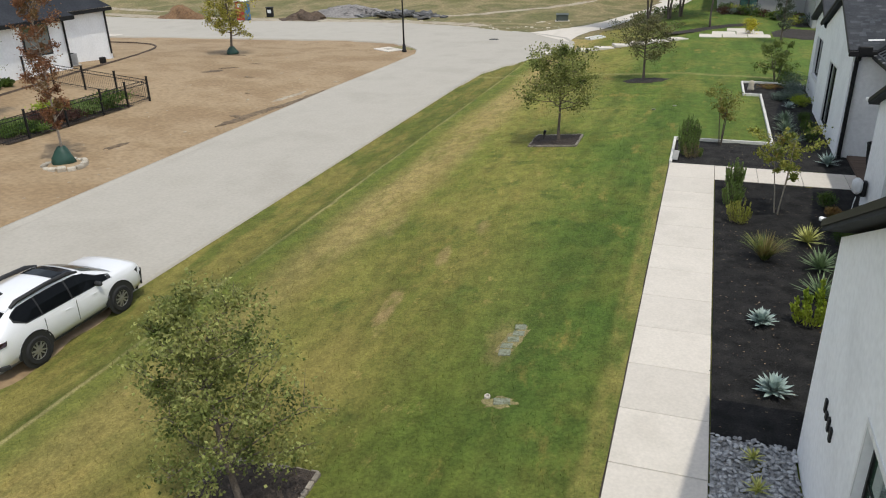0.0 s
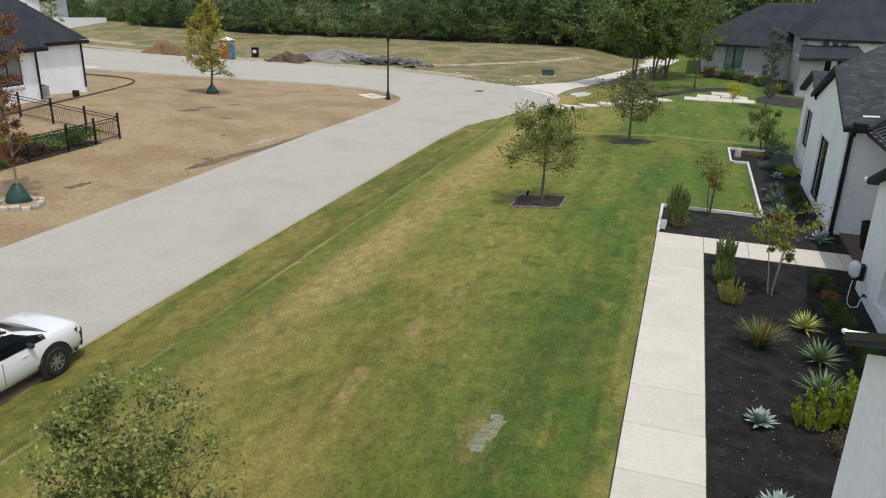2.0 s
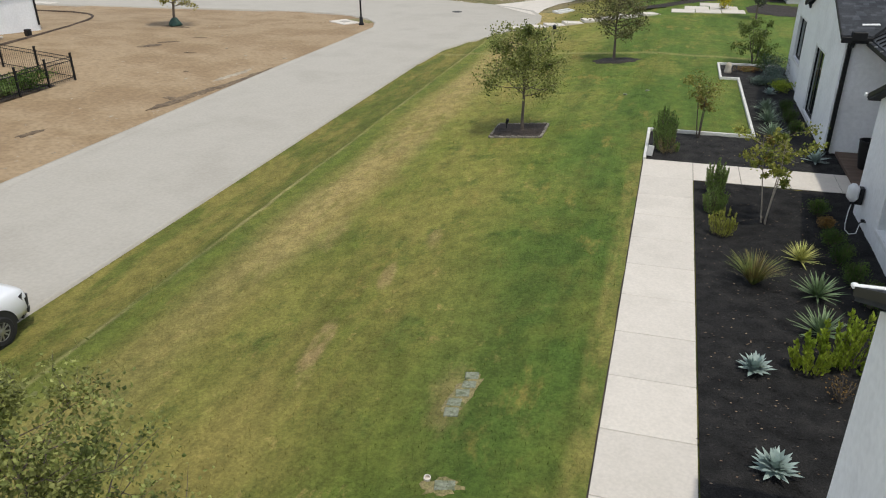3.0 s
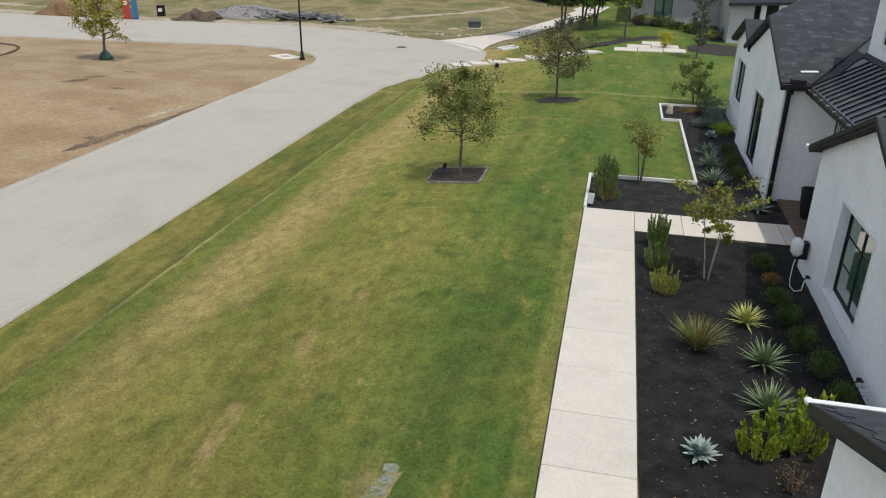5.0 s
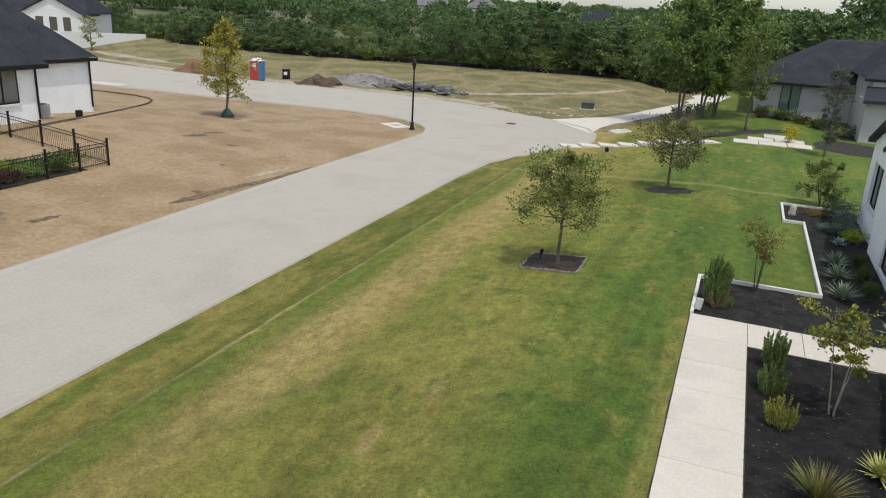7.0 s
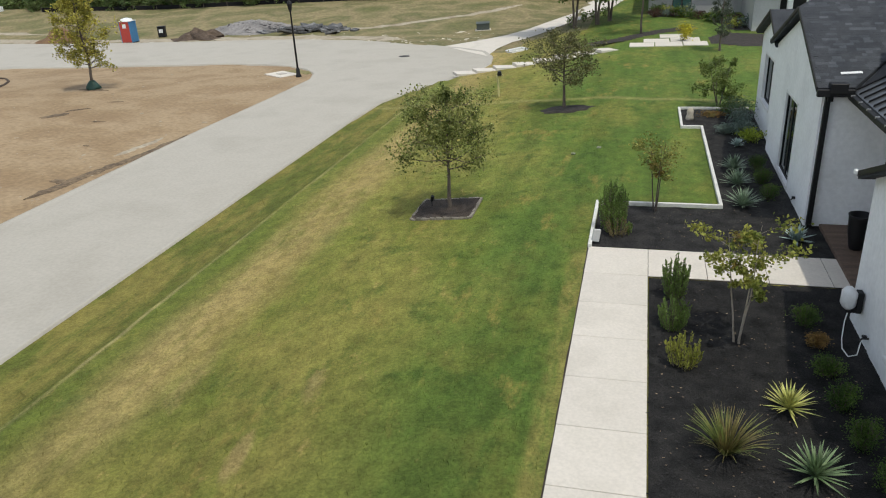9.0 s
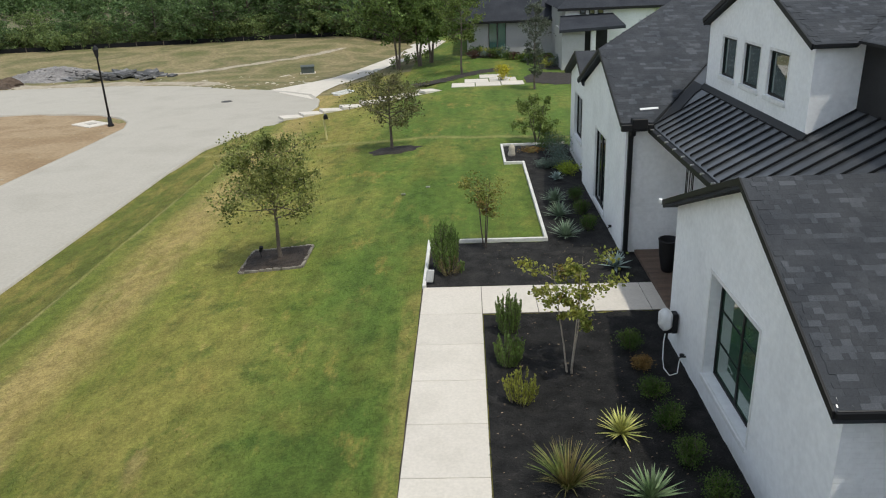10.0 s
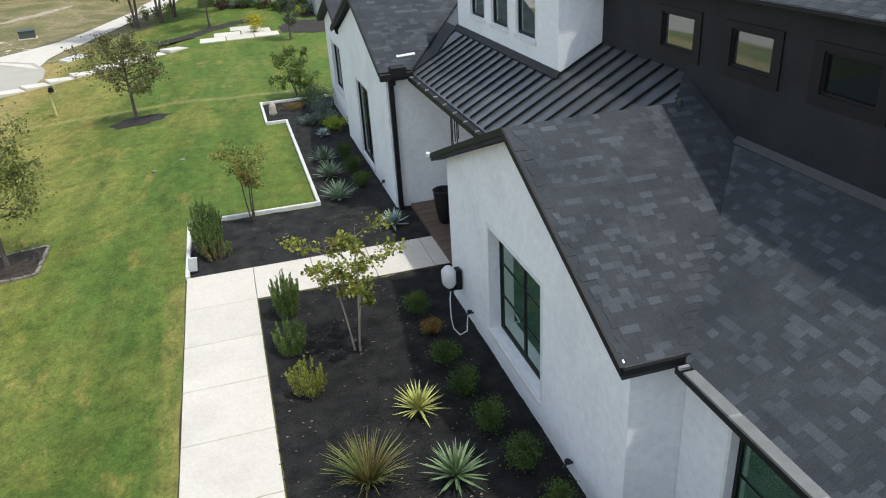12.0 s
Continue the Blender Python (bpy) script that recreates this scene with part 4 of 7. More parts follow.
# ---------------------------------------------------------------- plants
def leaf_shape(length, width, thick, curve, segs=4):
    """One succulent or strap leaf along +x, rising by curve, with a keel."""
    s = Shape()
    for k in range(segs + 1):
        t = k / segs
        w = width * (0.75 + 0.5 * math.sin(t * math.pi * 0.8)) * (1 - t ** 2.2) * 0.5
        x, z = length * t, curve * t * t
        s.v += [(x, -w, z + thick * (1 - t) * 0.5), (x, 0, z - thick * (1 - t)), (x, w, z + thick * (1 - t) * 0.5), (x, 0, z)]
    for k in range(segs):
        a, b = k * 4, (k + 1) * 4
        s.f += [(a, a + 1, b + 1, b), (a + 1, a + 2, b + 2, b + 1), (a + 2, a + 3, b + 3, b + 2), (a + 3, a, b, b + 3)]
    return s


def rosette(name, at, radius, count, width, mat, label, category, seed, group="", flat=12, steep=80, droop=0.08, thick=0.012):
    """A rosette plant whose leaves are parts of their own."""
    r = random.Random(seed)
    base = thing(name, None, None, label, category, group=group, at=pose(*at, 0, 0, r.uniform(0, 360)))
    meshes = [leaf_shape(radius * q, width, thick, -droop * radius * q).mesh("leaf", mat, smooth=False) for q in (0.82, 0.95, 1.08)]
    for i in range(count):
        t = i / count
        tilt = flat + (steep - flat) * t + r.uniform(-6, 6)
        o = part("leaf", meshes[i % 3], None, base)
        o.matrix_basis = pose(0, 0, 0.04 + 0.05 * t, 0, -tilt, i * 137.5 + r.uniform(-9, 9)) @ Matrix.Diagonal((1 - 0.25 * t, 1, 1, 1))
    return base


AGAVE = material("blue_agave", [(0.24, 0.32, 0.29), (0.38, 0.46, 0.42)], rough=0.6, scale=5, fine=30, fine_amount=0.1, per_piece=0.15)
SOTOL = material("grey_green_yucca", [(0.11, 0.18, 0.075), (0.22, 0.29, 0.145)], rough=0.5, scale=6, fine=30, fine_amount=0.1, per_piece=0.25)
GREY_YUCCA = material("pale_grey_green_yucca", [(0.15, 0.22, 0.135), (0.28, 0.35, 0.24)], rough=0.5, scale=6, fine=30, fine_amount=0.1, per_piece=0.25)
YUCCA = material("yellow_striped_yucca", [(0.34, 0.36, 0.08), (0.52, 0.50, 0.16), (0.20, 0.27, 0.06)], rough=0.5, scale=9, fine=30, fine_amount=0.1, per_piece=0.3)
for i, (x, y, r, n_, lab) in enumerate(((1.75, 13.9, 0.37, 52, ""), (1.83, 11.25, 0.4, 56, ""), (4.45, 26.4, 0.52, 40, ""), (3.88, 35.2, 0.4, 30, ""))):
    rosette("agave", (x, y, 0.03), r, n_, 0.1 if i < 2 else 0.085, AGAVE, "spiky blue-grey agave rosette in black mulch", "agave", 20 + i, group="agaves in the beds")
for i, (x, y, r) in enumerate(((3.42, 28.85, 0.68), (3.44, 30.8, 0.62), (3.5, 32.4, 0.6))):
    rosette("yucca", (x, y, 0.04), r, 84, 0.045, GREY_YUCCA, "large grey-green yucca along the white border", "yucca", 36 + i, steep=86, group="yuccas along the border")
rosette("yucca", (3.1, 18.75, 0.05), 0.56, 74, 0.034, YUCCA, "yellow-green striped yucca in black mulch", "yucca", 31, steep=85)
rosette("yucca", (3.22, 17.05, 0.05), 0.62, 72, 0.042, SOTOL, "grey-green spiky yucca in black mulch", "yucca", 32, steep=85)
rosette("yucca", (3.05, 15.45, 0.05), 0.66, 70, 0.042, SOTOL, "grey-green spiky yucca beside a bright shrub", "yucca", 33, steep=85)
rosette("yucca", (1.42, 9.2, 0.03), 0.24, 20, 0.035, YUCCA, "small yellow-green yucca in grey gravel", "yucca", 34)
rosette("yucca", (1.46, 8.45, 0.03), 0.28, 22, 0.035, YUCCA, "small yellow-green yucca in grey gravel", "yucca", 35)


def blade_clump(name, at, radius, height, count, mat, label, seed, spread=0.9):
    """A tussock of thin arching blades."""
    r = random.Random(seed)
    s = Shape()
    for _ in range(count):
        a, lean = r.uniform(0, 6.283), r.uniform(0.15, 1.0) * spread
        l_ = height * r.uniform(0.8, 1.15)
        c, q, w = math.cos(a), math.sin(a), r.uniform(0.012, 0.021)
        pts = []
        for k in range(4):
            t = k / 3
            d = radius * lean * (t + 0.25 * t * t) / 1.25
            z = l_ * (t - 0.42 * lean * t * t)
            pts.append((c * (0.05 + d), q * (0.05 + d), z, w * (1 - t * 0.9)))
        i = len(s.v)
        for x, y, z, ww in pts:
            s.v += [(x - q * ww, y + c * ww, z), (x + q * ww, y - c * ww, z)]
        s.f += [(i + 2 * k, i + 2 * k + 1, i + 2 * k + 3, i + 2 * k + 2) for k in range(3)]
    base = thing(name, None, None, label, "plant", at=pose(*at))
    part("tussock", s, mat, base)
    return base


BLADE = leaf_material("olive_blades", [(0.10, 0.15, 0.032), (0.20, 0.235, 0.065), (0.19, 0.145, 0.055), (0.13, 0.17, 0.04)], through=0.15)
blade_clump("grass_clump", (1.98, 17.4, 0.04), 0.8, 0.75, 200, BLADE, "olive red-yucca tussock with thin arching blades", 41)


def foliage(count, leaf, spread_at, rnd, long=1.6):
    """Small folded leaves; spread_at(rnd) gives the place of each, and a way along which it points, if any."""
    s = Shape()
    for _ in range(count):
        p, way = spread_at(rnd)
        d = Vector((rnd.gauss(0, 1), rnd.gauss(0, 1), rnd.gauss(0.2, 0.8)))
        if way is not None:
            d = d * 0.35 + way
        d.normalize()
        u = d.cross(Vector((rnd.gauss(0, 1), rnd.gauss(0, 1), rnd.gauss(0, 1)))).normalized()
        l_, w = leaf * rnd.uniform(0.7, 1.3) * long / 1.6, leaf * rnd.uniform(0.28, 0.5)
        n_ = d.cross(u) * w * 0.35
        i = len(s.v)
        s.v += [tuple(p), tuple(p + d * l_ * 0.5 + u * w + n_), tuple(p + d * l_), tuple(p + d * l_ * 0.5 - u * w + n_)]
        s.f += [(i, i + 1, i + 2), (i, i + 2, i + 3)]
    return s


def shrub(name, at, rx, ry, h, mat, label, seed, count=900, leaf=0.045, upright=False, stems=9, group="", category="shrub", split=False):
    """Stems with leaves along them; an upright shrub is a sheaf of straight leafy spikes."""
    r = random.Random(seed)
    base = thing(name, None, None, label, category, group=group, at=pose(*at, 0, 0, r.uniform(0, 360) if rx == ry else 0))
    tips = []
    st = Shape()
    for k in range(stems):
        a, d = r.uniform(0, 6.283), math.sqrt(r.random())
        if upright:
            top = Vector((rx * d * math.cos(a), ry * d * math.sin(a), h * (1 - 0.3 * d * d) * r.uniform(0.6, 1.15)))
            foot = Vector((top.x * 0.6, top.y * 0.6, 0))
            mid = foot.lerp(top, 0.5) + Vector((top.x, top.y, 0)) * 0.08
        else:
            top = Vector((rx * d * math.cos(a), ry * d * math.sin(a), h * (1 - 0.35 * d * d) * r.uniform(0.78, 1.0)))
            foot = Vector((top.x * 0.25, top.y * 0.25, 0))
            mid = foot.lerp(top, 0.55) + Vector((r.uniform(-1, 1), r.uniform(-1, 1), 0)) * rx * 0.08
        st.tube([foot, mid, top], [0.012, 0.009, 0.004], sides=4)
        if split:
            part("stem", Shape().tube([foot, mid, top], [0.012, 0.009, 0.004], sides=4), BARK, base)
        tips.append((foot, mid, top))
    if not split:
        part("woody_base", st, BARK, base)

    def where(rr):
        f, m_, t_ = rr.choice(tips)
        q = rr.random() ** (0.8 if upright else 0.55)
        p = f.lerp(m_, q / 0.5) if q < 0.5 else m_.lerp(t_, (q - 0.5) / 0.5)
        if upright:
            g = 0.022 * (1.25 - q)
            return p + Vector((rr.gauss(0, g), rr.gauss(0, g), 0)), (t_ - f).normalized()
        return p + Vector((rr.gauss(0, rx * 0.3), rr.gauss(0, ry * 0.3), rr.gauss(0, h * 0.06))), None
    part("foliage", foliage(count, leaf, where, r, 2.6 if upright else 1.6), mat, base)
    return base


ROSEMARY = leaf_material("rosemary_green", [(0.115, 0.19, 0.045), (0.24, 0.335, 0.09)])
LIME = leaf_material("lime_green_shrub", [(0.23, 0.32, 0.033), (0.40, 0.46, 0.06)])
YELLOWISH = leaf_material("yellow_green_shrub", [(0.26, 0.29, 0.05), (0.42, 0.42, 0.09)])
STRAW = leaf_material("straw_blades", [(0.24, 0.20, 0.08), (0.36, 0.30, 0.13)])
BOX = leaf_material("boxwood_green", [(0.042, 0.085, 0.016), (0.125, 0.19, 0.036)])
BOX_RUST = leaf_material("rust_tipped_leaf", [(0.15, 0.11, 0.035), (0.30, 0.17, 0.055), (0.22, 0.20, 0.06)])
DUSTY = leaf_material("dusty_blue_foliage", [(0.10, 0.15, 0.12), (0.21, 0.26, 0.22)])
DUSTY_GREEN = leaf_material("dusty_green_foliage", [(0.07, 0.125, 0.07), (0.17, 0.24, 0.15)])
shrub("rosemary", (1.34, 22.85, 0.03), 0.31, 0.31, 0.95, ROSEMARY, "upright green rosemary beside the walk", 51, 6200, 0.03, True, 72)
shrub("rosemary", (1.27, 21.4, 0.03), 0.34, 0.34, 0.68, ROSEMARY, "low green rosemary beside the walk", 52, 5000, 0.028, True, 72)
shrub("rosemary", (1.4, 19.95, 0.03), 0.36, 0.36, 0.7, YELLOWISH, "yellow-green upright shrub beside the walk", 53, 2400, 0.032, True, 34)
shrub("rosemary", (-0.18, 26.6, 0.03), 0.4, 0.4, 1.35, ROSEMARY, "tall green rosemary with a dry straw base", 54, 9500, 0.034, True, 105)
shrub("sprig", (0.2, 26.4, 0.03), 0.16, 0.16, 0.35, ROSEMARY, "small green sprig beside the dry tuft", 59, 320, 0.034, True, 9)
shrub("dry_tuft", (-0.05, 26.25, 0.03), 0.34, 0.34, 0.55, STRAW, "dry yellow tuft at the rosemary's foot", 55, 700, 0.035, True, 30)
shrub("shrub", (3.35, 14.5, 0.03), 0.55, 0.5, 1.05, LIME, "bright lime-green shrub near the white wall", 56, 1500, 0.065, True, 24)
shrub("shrub", (2.75, 14.2, 0.03), 0.42, 0.4, 0.72, LIME, "low lime-green shrub in black mulch", 57, 1000, 0.062, True, 16)
shrub("dry_shrub", (3.1, 13.4, 0.03), 0.35, 0.3, 0.45, BOX_RUST, "thin rust-brown shrub in black mulch", 58, 160, 0.035, False, 12)
for i, (x, y, h, m_) in enumerate(((3.9, 21.9, 0.42, BOX), (3.95, 21.05, 0.3, BOX_RUST), (3.95, 20.0, 0.36, BOX), (3.98, 19.0, 0.5, BOX), (4.08, 17.95, 0.52, BOX), (4.22, 16.95, 0.55, BOX), (4.35, 15.9, 0.5, BOX), (4.2, 29.6, 0.5, BOX), (4.2, 31.0, 0.5, BOX), (4.25, 32.5, 0.5, BOX))):
    shrub("boxwood", (x, y, 0.03), 0.24 if m_ is BOX else 0.17, 0.24 if m_ is BOX else 0.17, h * 1.12, m_, "small boxwood shrub before the white wall" if m_ is BOX else "small rust-tipped boxwood before the white wall", 60 + i, 1900, 0.034, False, 22, group="boxwoods along the wall", split=True)
for i, (x, y, r_, h, m_) in enumerate(((4.35, 36.9, 0.5, 0.6, DUSTY), (4.2, 39.4, 0.75, 1.15, DUSTY_GREEN), (3.66, 37.1, 0.42, 0.4, DUSTY), (4.25, 38.0, 0.6, 0.8, DUSTY), (4.45, 35.9, 0.4, 0.6, LIME), (4.1, 40.3, 0.5, 0.8, BOX))):
    shrub("shrub", (x, y, 0.03), r_, r_, h, m_, "dusty blue-green shrub in the planting bed" if m_ in (DUSTY, DUSTY_GREEN) else "bright green shrub in the planting bed", 80 + i, 1000, 0.06)
shrub("dry_grass", (3.3, 39.8, 0.03), 0.5, 0.4, 0.25, BOX_RUST, "straw-coloured dry grass in the bed", 88, 500, 0.06)


# ---------------------------------------------------------------- trees
def tree(name, at, height, clear, radius, leaves, bark, label, seed, count=2600, leaf=0.085, trunk=0.055, form="round", limbs=22, trunks=1, category="tree", group="", lean=0.0, ragged=0.3, sprays=0, tight=1.0, flat=1.0, open_v=0.42):
    """A tapered trunk with limbs and twigs; leaves gather in clumps about the twigs, with gaps between."""
    r = random.Random(seed)
    base = thing(name, None, None, label, category, group=group, at=pose(*at))
    wood, ends = Shape(), []
    for q in range(trunks):
        a0 = 6.283 * q / trunks + r.random()
        out = 0.0 if trunks == 1 else radius * open_v * r.uniform(0.75, 1.2)
        top = Vector((out * math.cos(a0) + lean, out * math.sin(a0), height * r.uniform(0.86, 0.95)))
        foot = Vector((0.05 * math.cos(a0), 0.05 * math.sin(a0), -0.08)) if trunks > 1 else Vector((0, 0, -0.08))
        spine = [foot.lerp(top, t) + Vector((r.gauss(0, 0.02), r.gauss(0, 0.02), 0)) * height * 0.2 * (0 < t < 1) for t in (0, 0.12, 0.3, 0.5, 0.7, 0.86, 1)]
        wood.tube(spine, [trunk * k for k in (1.35, 1.0, 0.85, 0.66, 0.45, 0.26, 0.1)], sides=8)
        n_ = max(4, limbs // trunks)
        for k in range(n_):
            t = clear / height + (0.97 - clear / height) * ((k + r.random() * 0.6) / n_)
            p = foot.lerp(top, t)
            h = (t - clear / height) / (1 - clear / height)
            wide = {"round": math.sin(math.pi * (0.28 + 0.68 * h)) ** 0.75, "oval": math.sin(math.pi * (0.12 + 0.85 * h)) ** 0.9, "cone": 1.05 - 0.9 * h, "column": 0.8 * math.sin(math.pi * (0.1 + 0.85 * h)) ** 0.6, "vase": 0.35 + 0.75 * h, "egg": (1 - h) ** 0.55 * (0.62 + 1.5 * h * (1 - h)), "dome": 0.22 + 0.85 * (1 - h ** 1.7) ** 0.6}[form]
            a = k * 2.4 + r.uniform(-0.5, 0.5)
            ln = radius * wide * r.uniform(1 - 1.3 * ragged, 1 + 0.55 * ragged)
            up = min(ln * r.uniform(0.15, 0.6) * (1.0 if form != "column" else 2.0), max(0.05, height * 0.98 - p.z))
            e = p + Vector((ln * math.cos(a), ln * math.sin(a), up))
            m_ = p.lerp(e, 0.5) + Vector((r.gauss(0, 1), r.gauss(0, 1), r.gauss(-0.5, 1))) * ln * 0.08
            w = trunk * (0.42 - 0.25 * h)
            wood.tube([p, m_, e], [w, w * 0.6, w * 0.15], sides=5, cap=False)
            ends.append((m_, e, ln, 0.5))
            for _ in range(5):
                b0 = m_.lerp(e, r.uniform(-0.45, 0.85))
                way = Vector((r.gauss(0, 1), r.gauss(0, 1), r.gauss(0.35, 0.7) * flat)).normalized()
                b1 = b0 + (way + (e - p).normalized() * 0.5) * ln * r.uniform(0.2, 0.42)
                wood.tube([b0, b1], [w * 0.35, w * 0.1], sides=4, cap=False)
                ends.append((b0, b1, ln * 0.6, r.choice((0.15, 0.5, 1.0, 1.6, 2.4))))
    shoots = []
    for _ in range(sprays):
        a, e, ln, _k = r.choice(ends)
        way = Vector((e.x, e.y, 0)) * 0.5 + Vector((r.gauss(0, 0.25), r.gauss(0, 0.25), r.uniform(0.35, 0.9)))
        tip = e + way.normalized() * r.uniform(0.25, 0.6) * height * 0.14
        wood.tube([e, tip], [trunk * 0.06, trunk * 0.03], sides=4, cap=False)
        shoots.append((e, tip))
    part("trunk", wood, bark, base)
    pool = [e for e in ends for _ in range(max(1, int(e[3] * 6)))]

    def where(rr):
        if shoots and rr.random() < 0.05:
            a, b = rr.choice(shoots)
            return a.lerp(b, rr.random()) + Vector((rr.gauss(0, 0.03), rr.gauss(0, 0.03), rr.gauss(0, 0.03))), None
        a, b, ln, _k = rr.choice(pool)
        p = a.lerp(b, rr.random() ** 0.6 * 1.08)
        g = max(0.04, 0.10 * ln + 0.03) * tight
        p = p + Vector((rr.gauss(0, g), rr.gauss(0, g), rr.gauss(0, g * flat)))
        p.z = min(p.z, height * 1.04)
        return p, None
    if count:
        part("crown", foliage(count, leaf, where, r), leaves, base)
    return base


CLOTH = plain("black_woven_cloth", (0.012, 0.012, 0.013), rough=0.9, spec=0.2)
# darkest olive tones paint shaded leaf clumps into the crown
OAK = leaf_material("olive_oak_leaf", [(0.085, 0.115, 0.028), (0.36, 0.37, 0.125), (0.19, 0.22, 0.06), (0.07, 0.095, 0.026)], through=0.4)
OAK_DARK = leaf_material("brown_green_oak_leaf", [(0.085, 0.10, 0.036), (0.21, 0.195, 0.085), (0.11, 0.13, 0.045)])
GREY_GREEN = leaf_material("grey_green_leaf", [(0.075, 0.09, 0.06), (0.15, 0.165, 0.12)])
GOLD = leaf_material("yellow_autumn_leaf", [(0.28, 0.27, 0.05), (0.45, 0.40, 0.085)])
RUST = leaf_material("rust_autumn_leaf", [(0.16, 0.07, 0.035), (0.27, 0.125, 0.06), (0.20, 0.135, 0.055)])
GREEN_LEAF = leaf_material("mid_green_leaf", [(0.085, 0.13, 0.028), (0.18, 0.22, 0.055)])
CREPE = leaf_material("yellowing_crape_leaf", [(0.165, 0.21, 0.036), (0.33, 0.32, 0.07), (0.15, 0.195, 0.036), (0.34, 0.235, 0.065)])
CREPE_RUST = leaf_material("rusty_crape_leaf", [(0.20, 0.24, 0.05), (0.33, 0.30, 0.085), (0.19, 0.225, 0.05), (0.34, 0.245, 0.08)])
ELM = leaf_material("yellow_green_elm_leaf", [(0.13, 0.165, 0.04), (0.24, 0.26, 0.075), (0.17, 0.20, 0.07)])
DEEP = leaf_material("deep_green_crown", [(0.075, 0.132, 0.034), (0.20, 0.275, 0.080), (0.125, 0.19, 0.054)])
WOODS = leaf_material("woodland_crown", [(0.048, 0.098, 0.033), (0.135, 0.20, 0.070), (0.080, 0.138, 0.048)])
WOODS_MID = leaf_material("mid_green_woodland_crown", [(0.075, 0.138, 0.047), (0.18, 0.262, 0.094)])
WOODS_OLIVE = leaf_material("olive_woodland_crown", [(0.115, 0.170, 0.054), (0.235, 0.29, 0.10)])


def flat_patch(name, x, y, rx, ry, turn, mat, label, category, lift=0.012, crown=0.03, rough=0.7):
    """A thin uneven patch lying on the ground."""
    s = Shape()
    for j in range(5):
        for i in range(22):
            t, b = j / 4, 6.2832 * i / 22
            k = 1 + rough * noise.noise(Vector((math.cos(b) * 2 + x, math.sin(b) * 2 + y, 1)))
            px, py = rx * t * k * math.cos(b), ry * t * k * math.sin(b)
            c, q = math.cos(radians(turn)), math.sin(radians(turn))
            gx, gy = x + px * c - py * q, y + px * q + py * c
            s.v.append((gx, gy, ground_z(gx, gy) + (lift + crown * (1 - t) if t < 1 else -0.03)))
    for j in range(4):
        for i in range(22):
            q = (i + 1) % 22
            s.f.append((j * 22 + i, (j + 1) * 22 + i, (j + 1) * 22 + q, j * 22 + q))
    return thing(name, s, mat, label, category, kind="structure", smooth=True)


def stone_edged_bed(x0, y0, x1, y1, seed, name="tree_bed", rim=True):
    """A square of brown mulch round a trunk, edged with flat stones."""
    r = random.Random(seed)
    bed = mulch_bed(name, [(x0, y0), (x1, y0), (x1, y1), (x0, y1)], "brown mulch square round a lawn tree, edged with stone", mat=TREE_MULCH, height=0.09, step_size=0.13, z_at=ground_z, chips=500, seed=seed)
    if rim:
        sides = [((x0, y0), (x1, y0)), ((x1, y0), (x1, y1)), ((x1, y1), (x0, y1)), ((x0, y1), (x0, y0))]
        for (ax, ay), (bx, by) in sides:
            ln = math.hypot(bx - ax, by - ay)
            d = 0.0
            while d < ln - 0.05:
                w = min(r.uniform(0.16, 0.3), ln - d)
                cx, cy = ax + (bx - ax) * (d + w / 2) / ln, ay + (by - ay) * (d + w / 2) / ln
                o = part("edging_stone", Shape().box(-w / 2 + 0.008, -0.045, -0.1, w / 2 - 0.008, 0.045, 0.055), EDGE_STONE, bed, bevel=0.012)
                o.matrix_basis = pose(cx, cy, ground_z(cx, cy) + r.uniform(-0.01, 0.015), 0, 0, math.degrees(math.atan2(by - ay, bx - ax)) + r.uniform(-4, 4))
                d += w
    return bed


def on(x, y, dz=0.0):
    return (x, y, ground_z(x, y) + dz)


stone_edged_bed(-6.42, 27.85, -4.5, 29.6, 91)
stone_edged_bed(-7.1, 5.45, -5.25, 7.25, 92)
flat_patch("tree_bed", -3.0, 41.85, 1.3, 0.95, -4, DARK_MULCH, "dark mulch patch round a lawn tree", "planting bed", 0.03, 0.03, 0.4)
tree("oak_tree", on(-5.35, 28.75), 4.3, 1.55, 1.55, OAK, BARK, "young olive-leaved oak in a stone-edged mulch square", 101, 8200, 0.085, 0.06, "dome", 32, ragged=0.25, sprays=26, tight=1.35)
tree("oak_tree", on(-6.15, 6.35), 3.9, 0.7, 1.3, OAK, BARK, "young thinly leaved oak close beside the street", 102, 10500, 0.066, 0.055, "dome", 38, lean=-0.55, ragged=0.35, sprays=60, tight=1.2)
tree("oak_tree", on(-3.1, 42.2), 3.7, 1.25, 1.5, OAK_DARK, BARK, "young brown-green oak in brown mulch", 103, 4600, 0.095, 0.075, "dome", 28, ragged=0.35, sprays=14, tight=1.35)
tree("crape_myrtle", (2.5, 21.0, 0.02), 2.6, 1.35, 0.64, CREPE, PALE_BARK, "pale-stemmed crape myrtle with yellowing leaves", 104, 2500, 0.075, 0.02, "vase", 18, 3, ragged=0.45, tight=0.95, flat=0.75, open_v=0.6)
tree("crape_myrtle", (0.95, 28.3, 0.02), 2.2, 1.05, 0.62, CREPE_RUST, BARK, "small crape myrtle with sparse rusty leaves", 105, 1350, 0.07, 0.022, "vase", 15, 3, ragged=0.3, sprays=8, tight=1.4, flat=0.8, open_v=0.5)
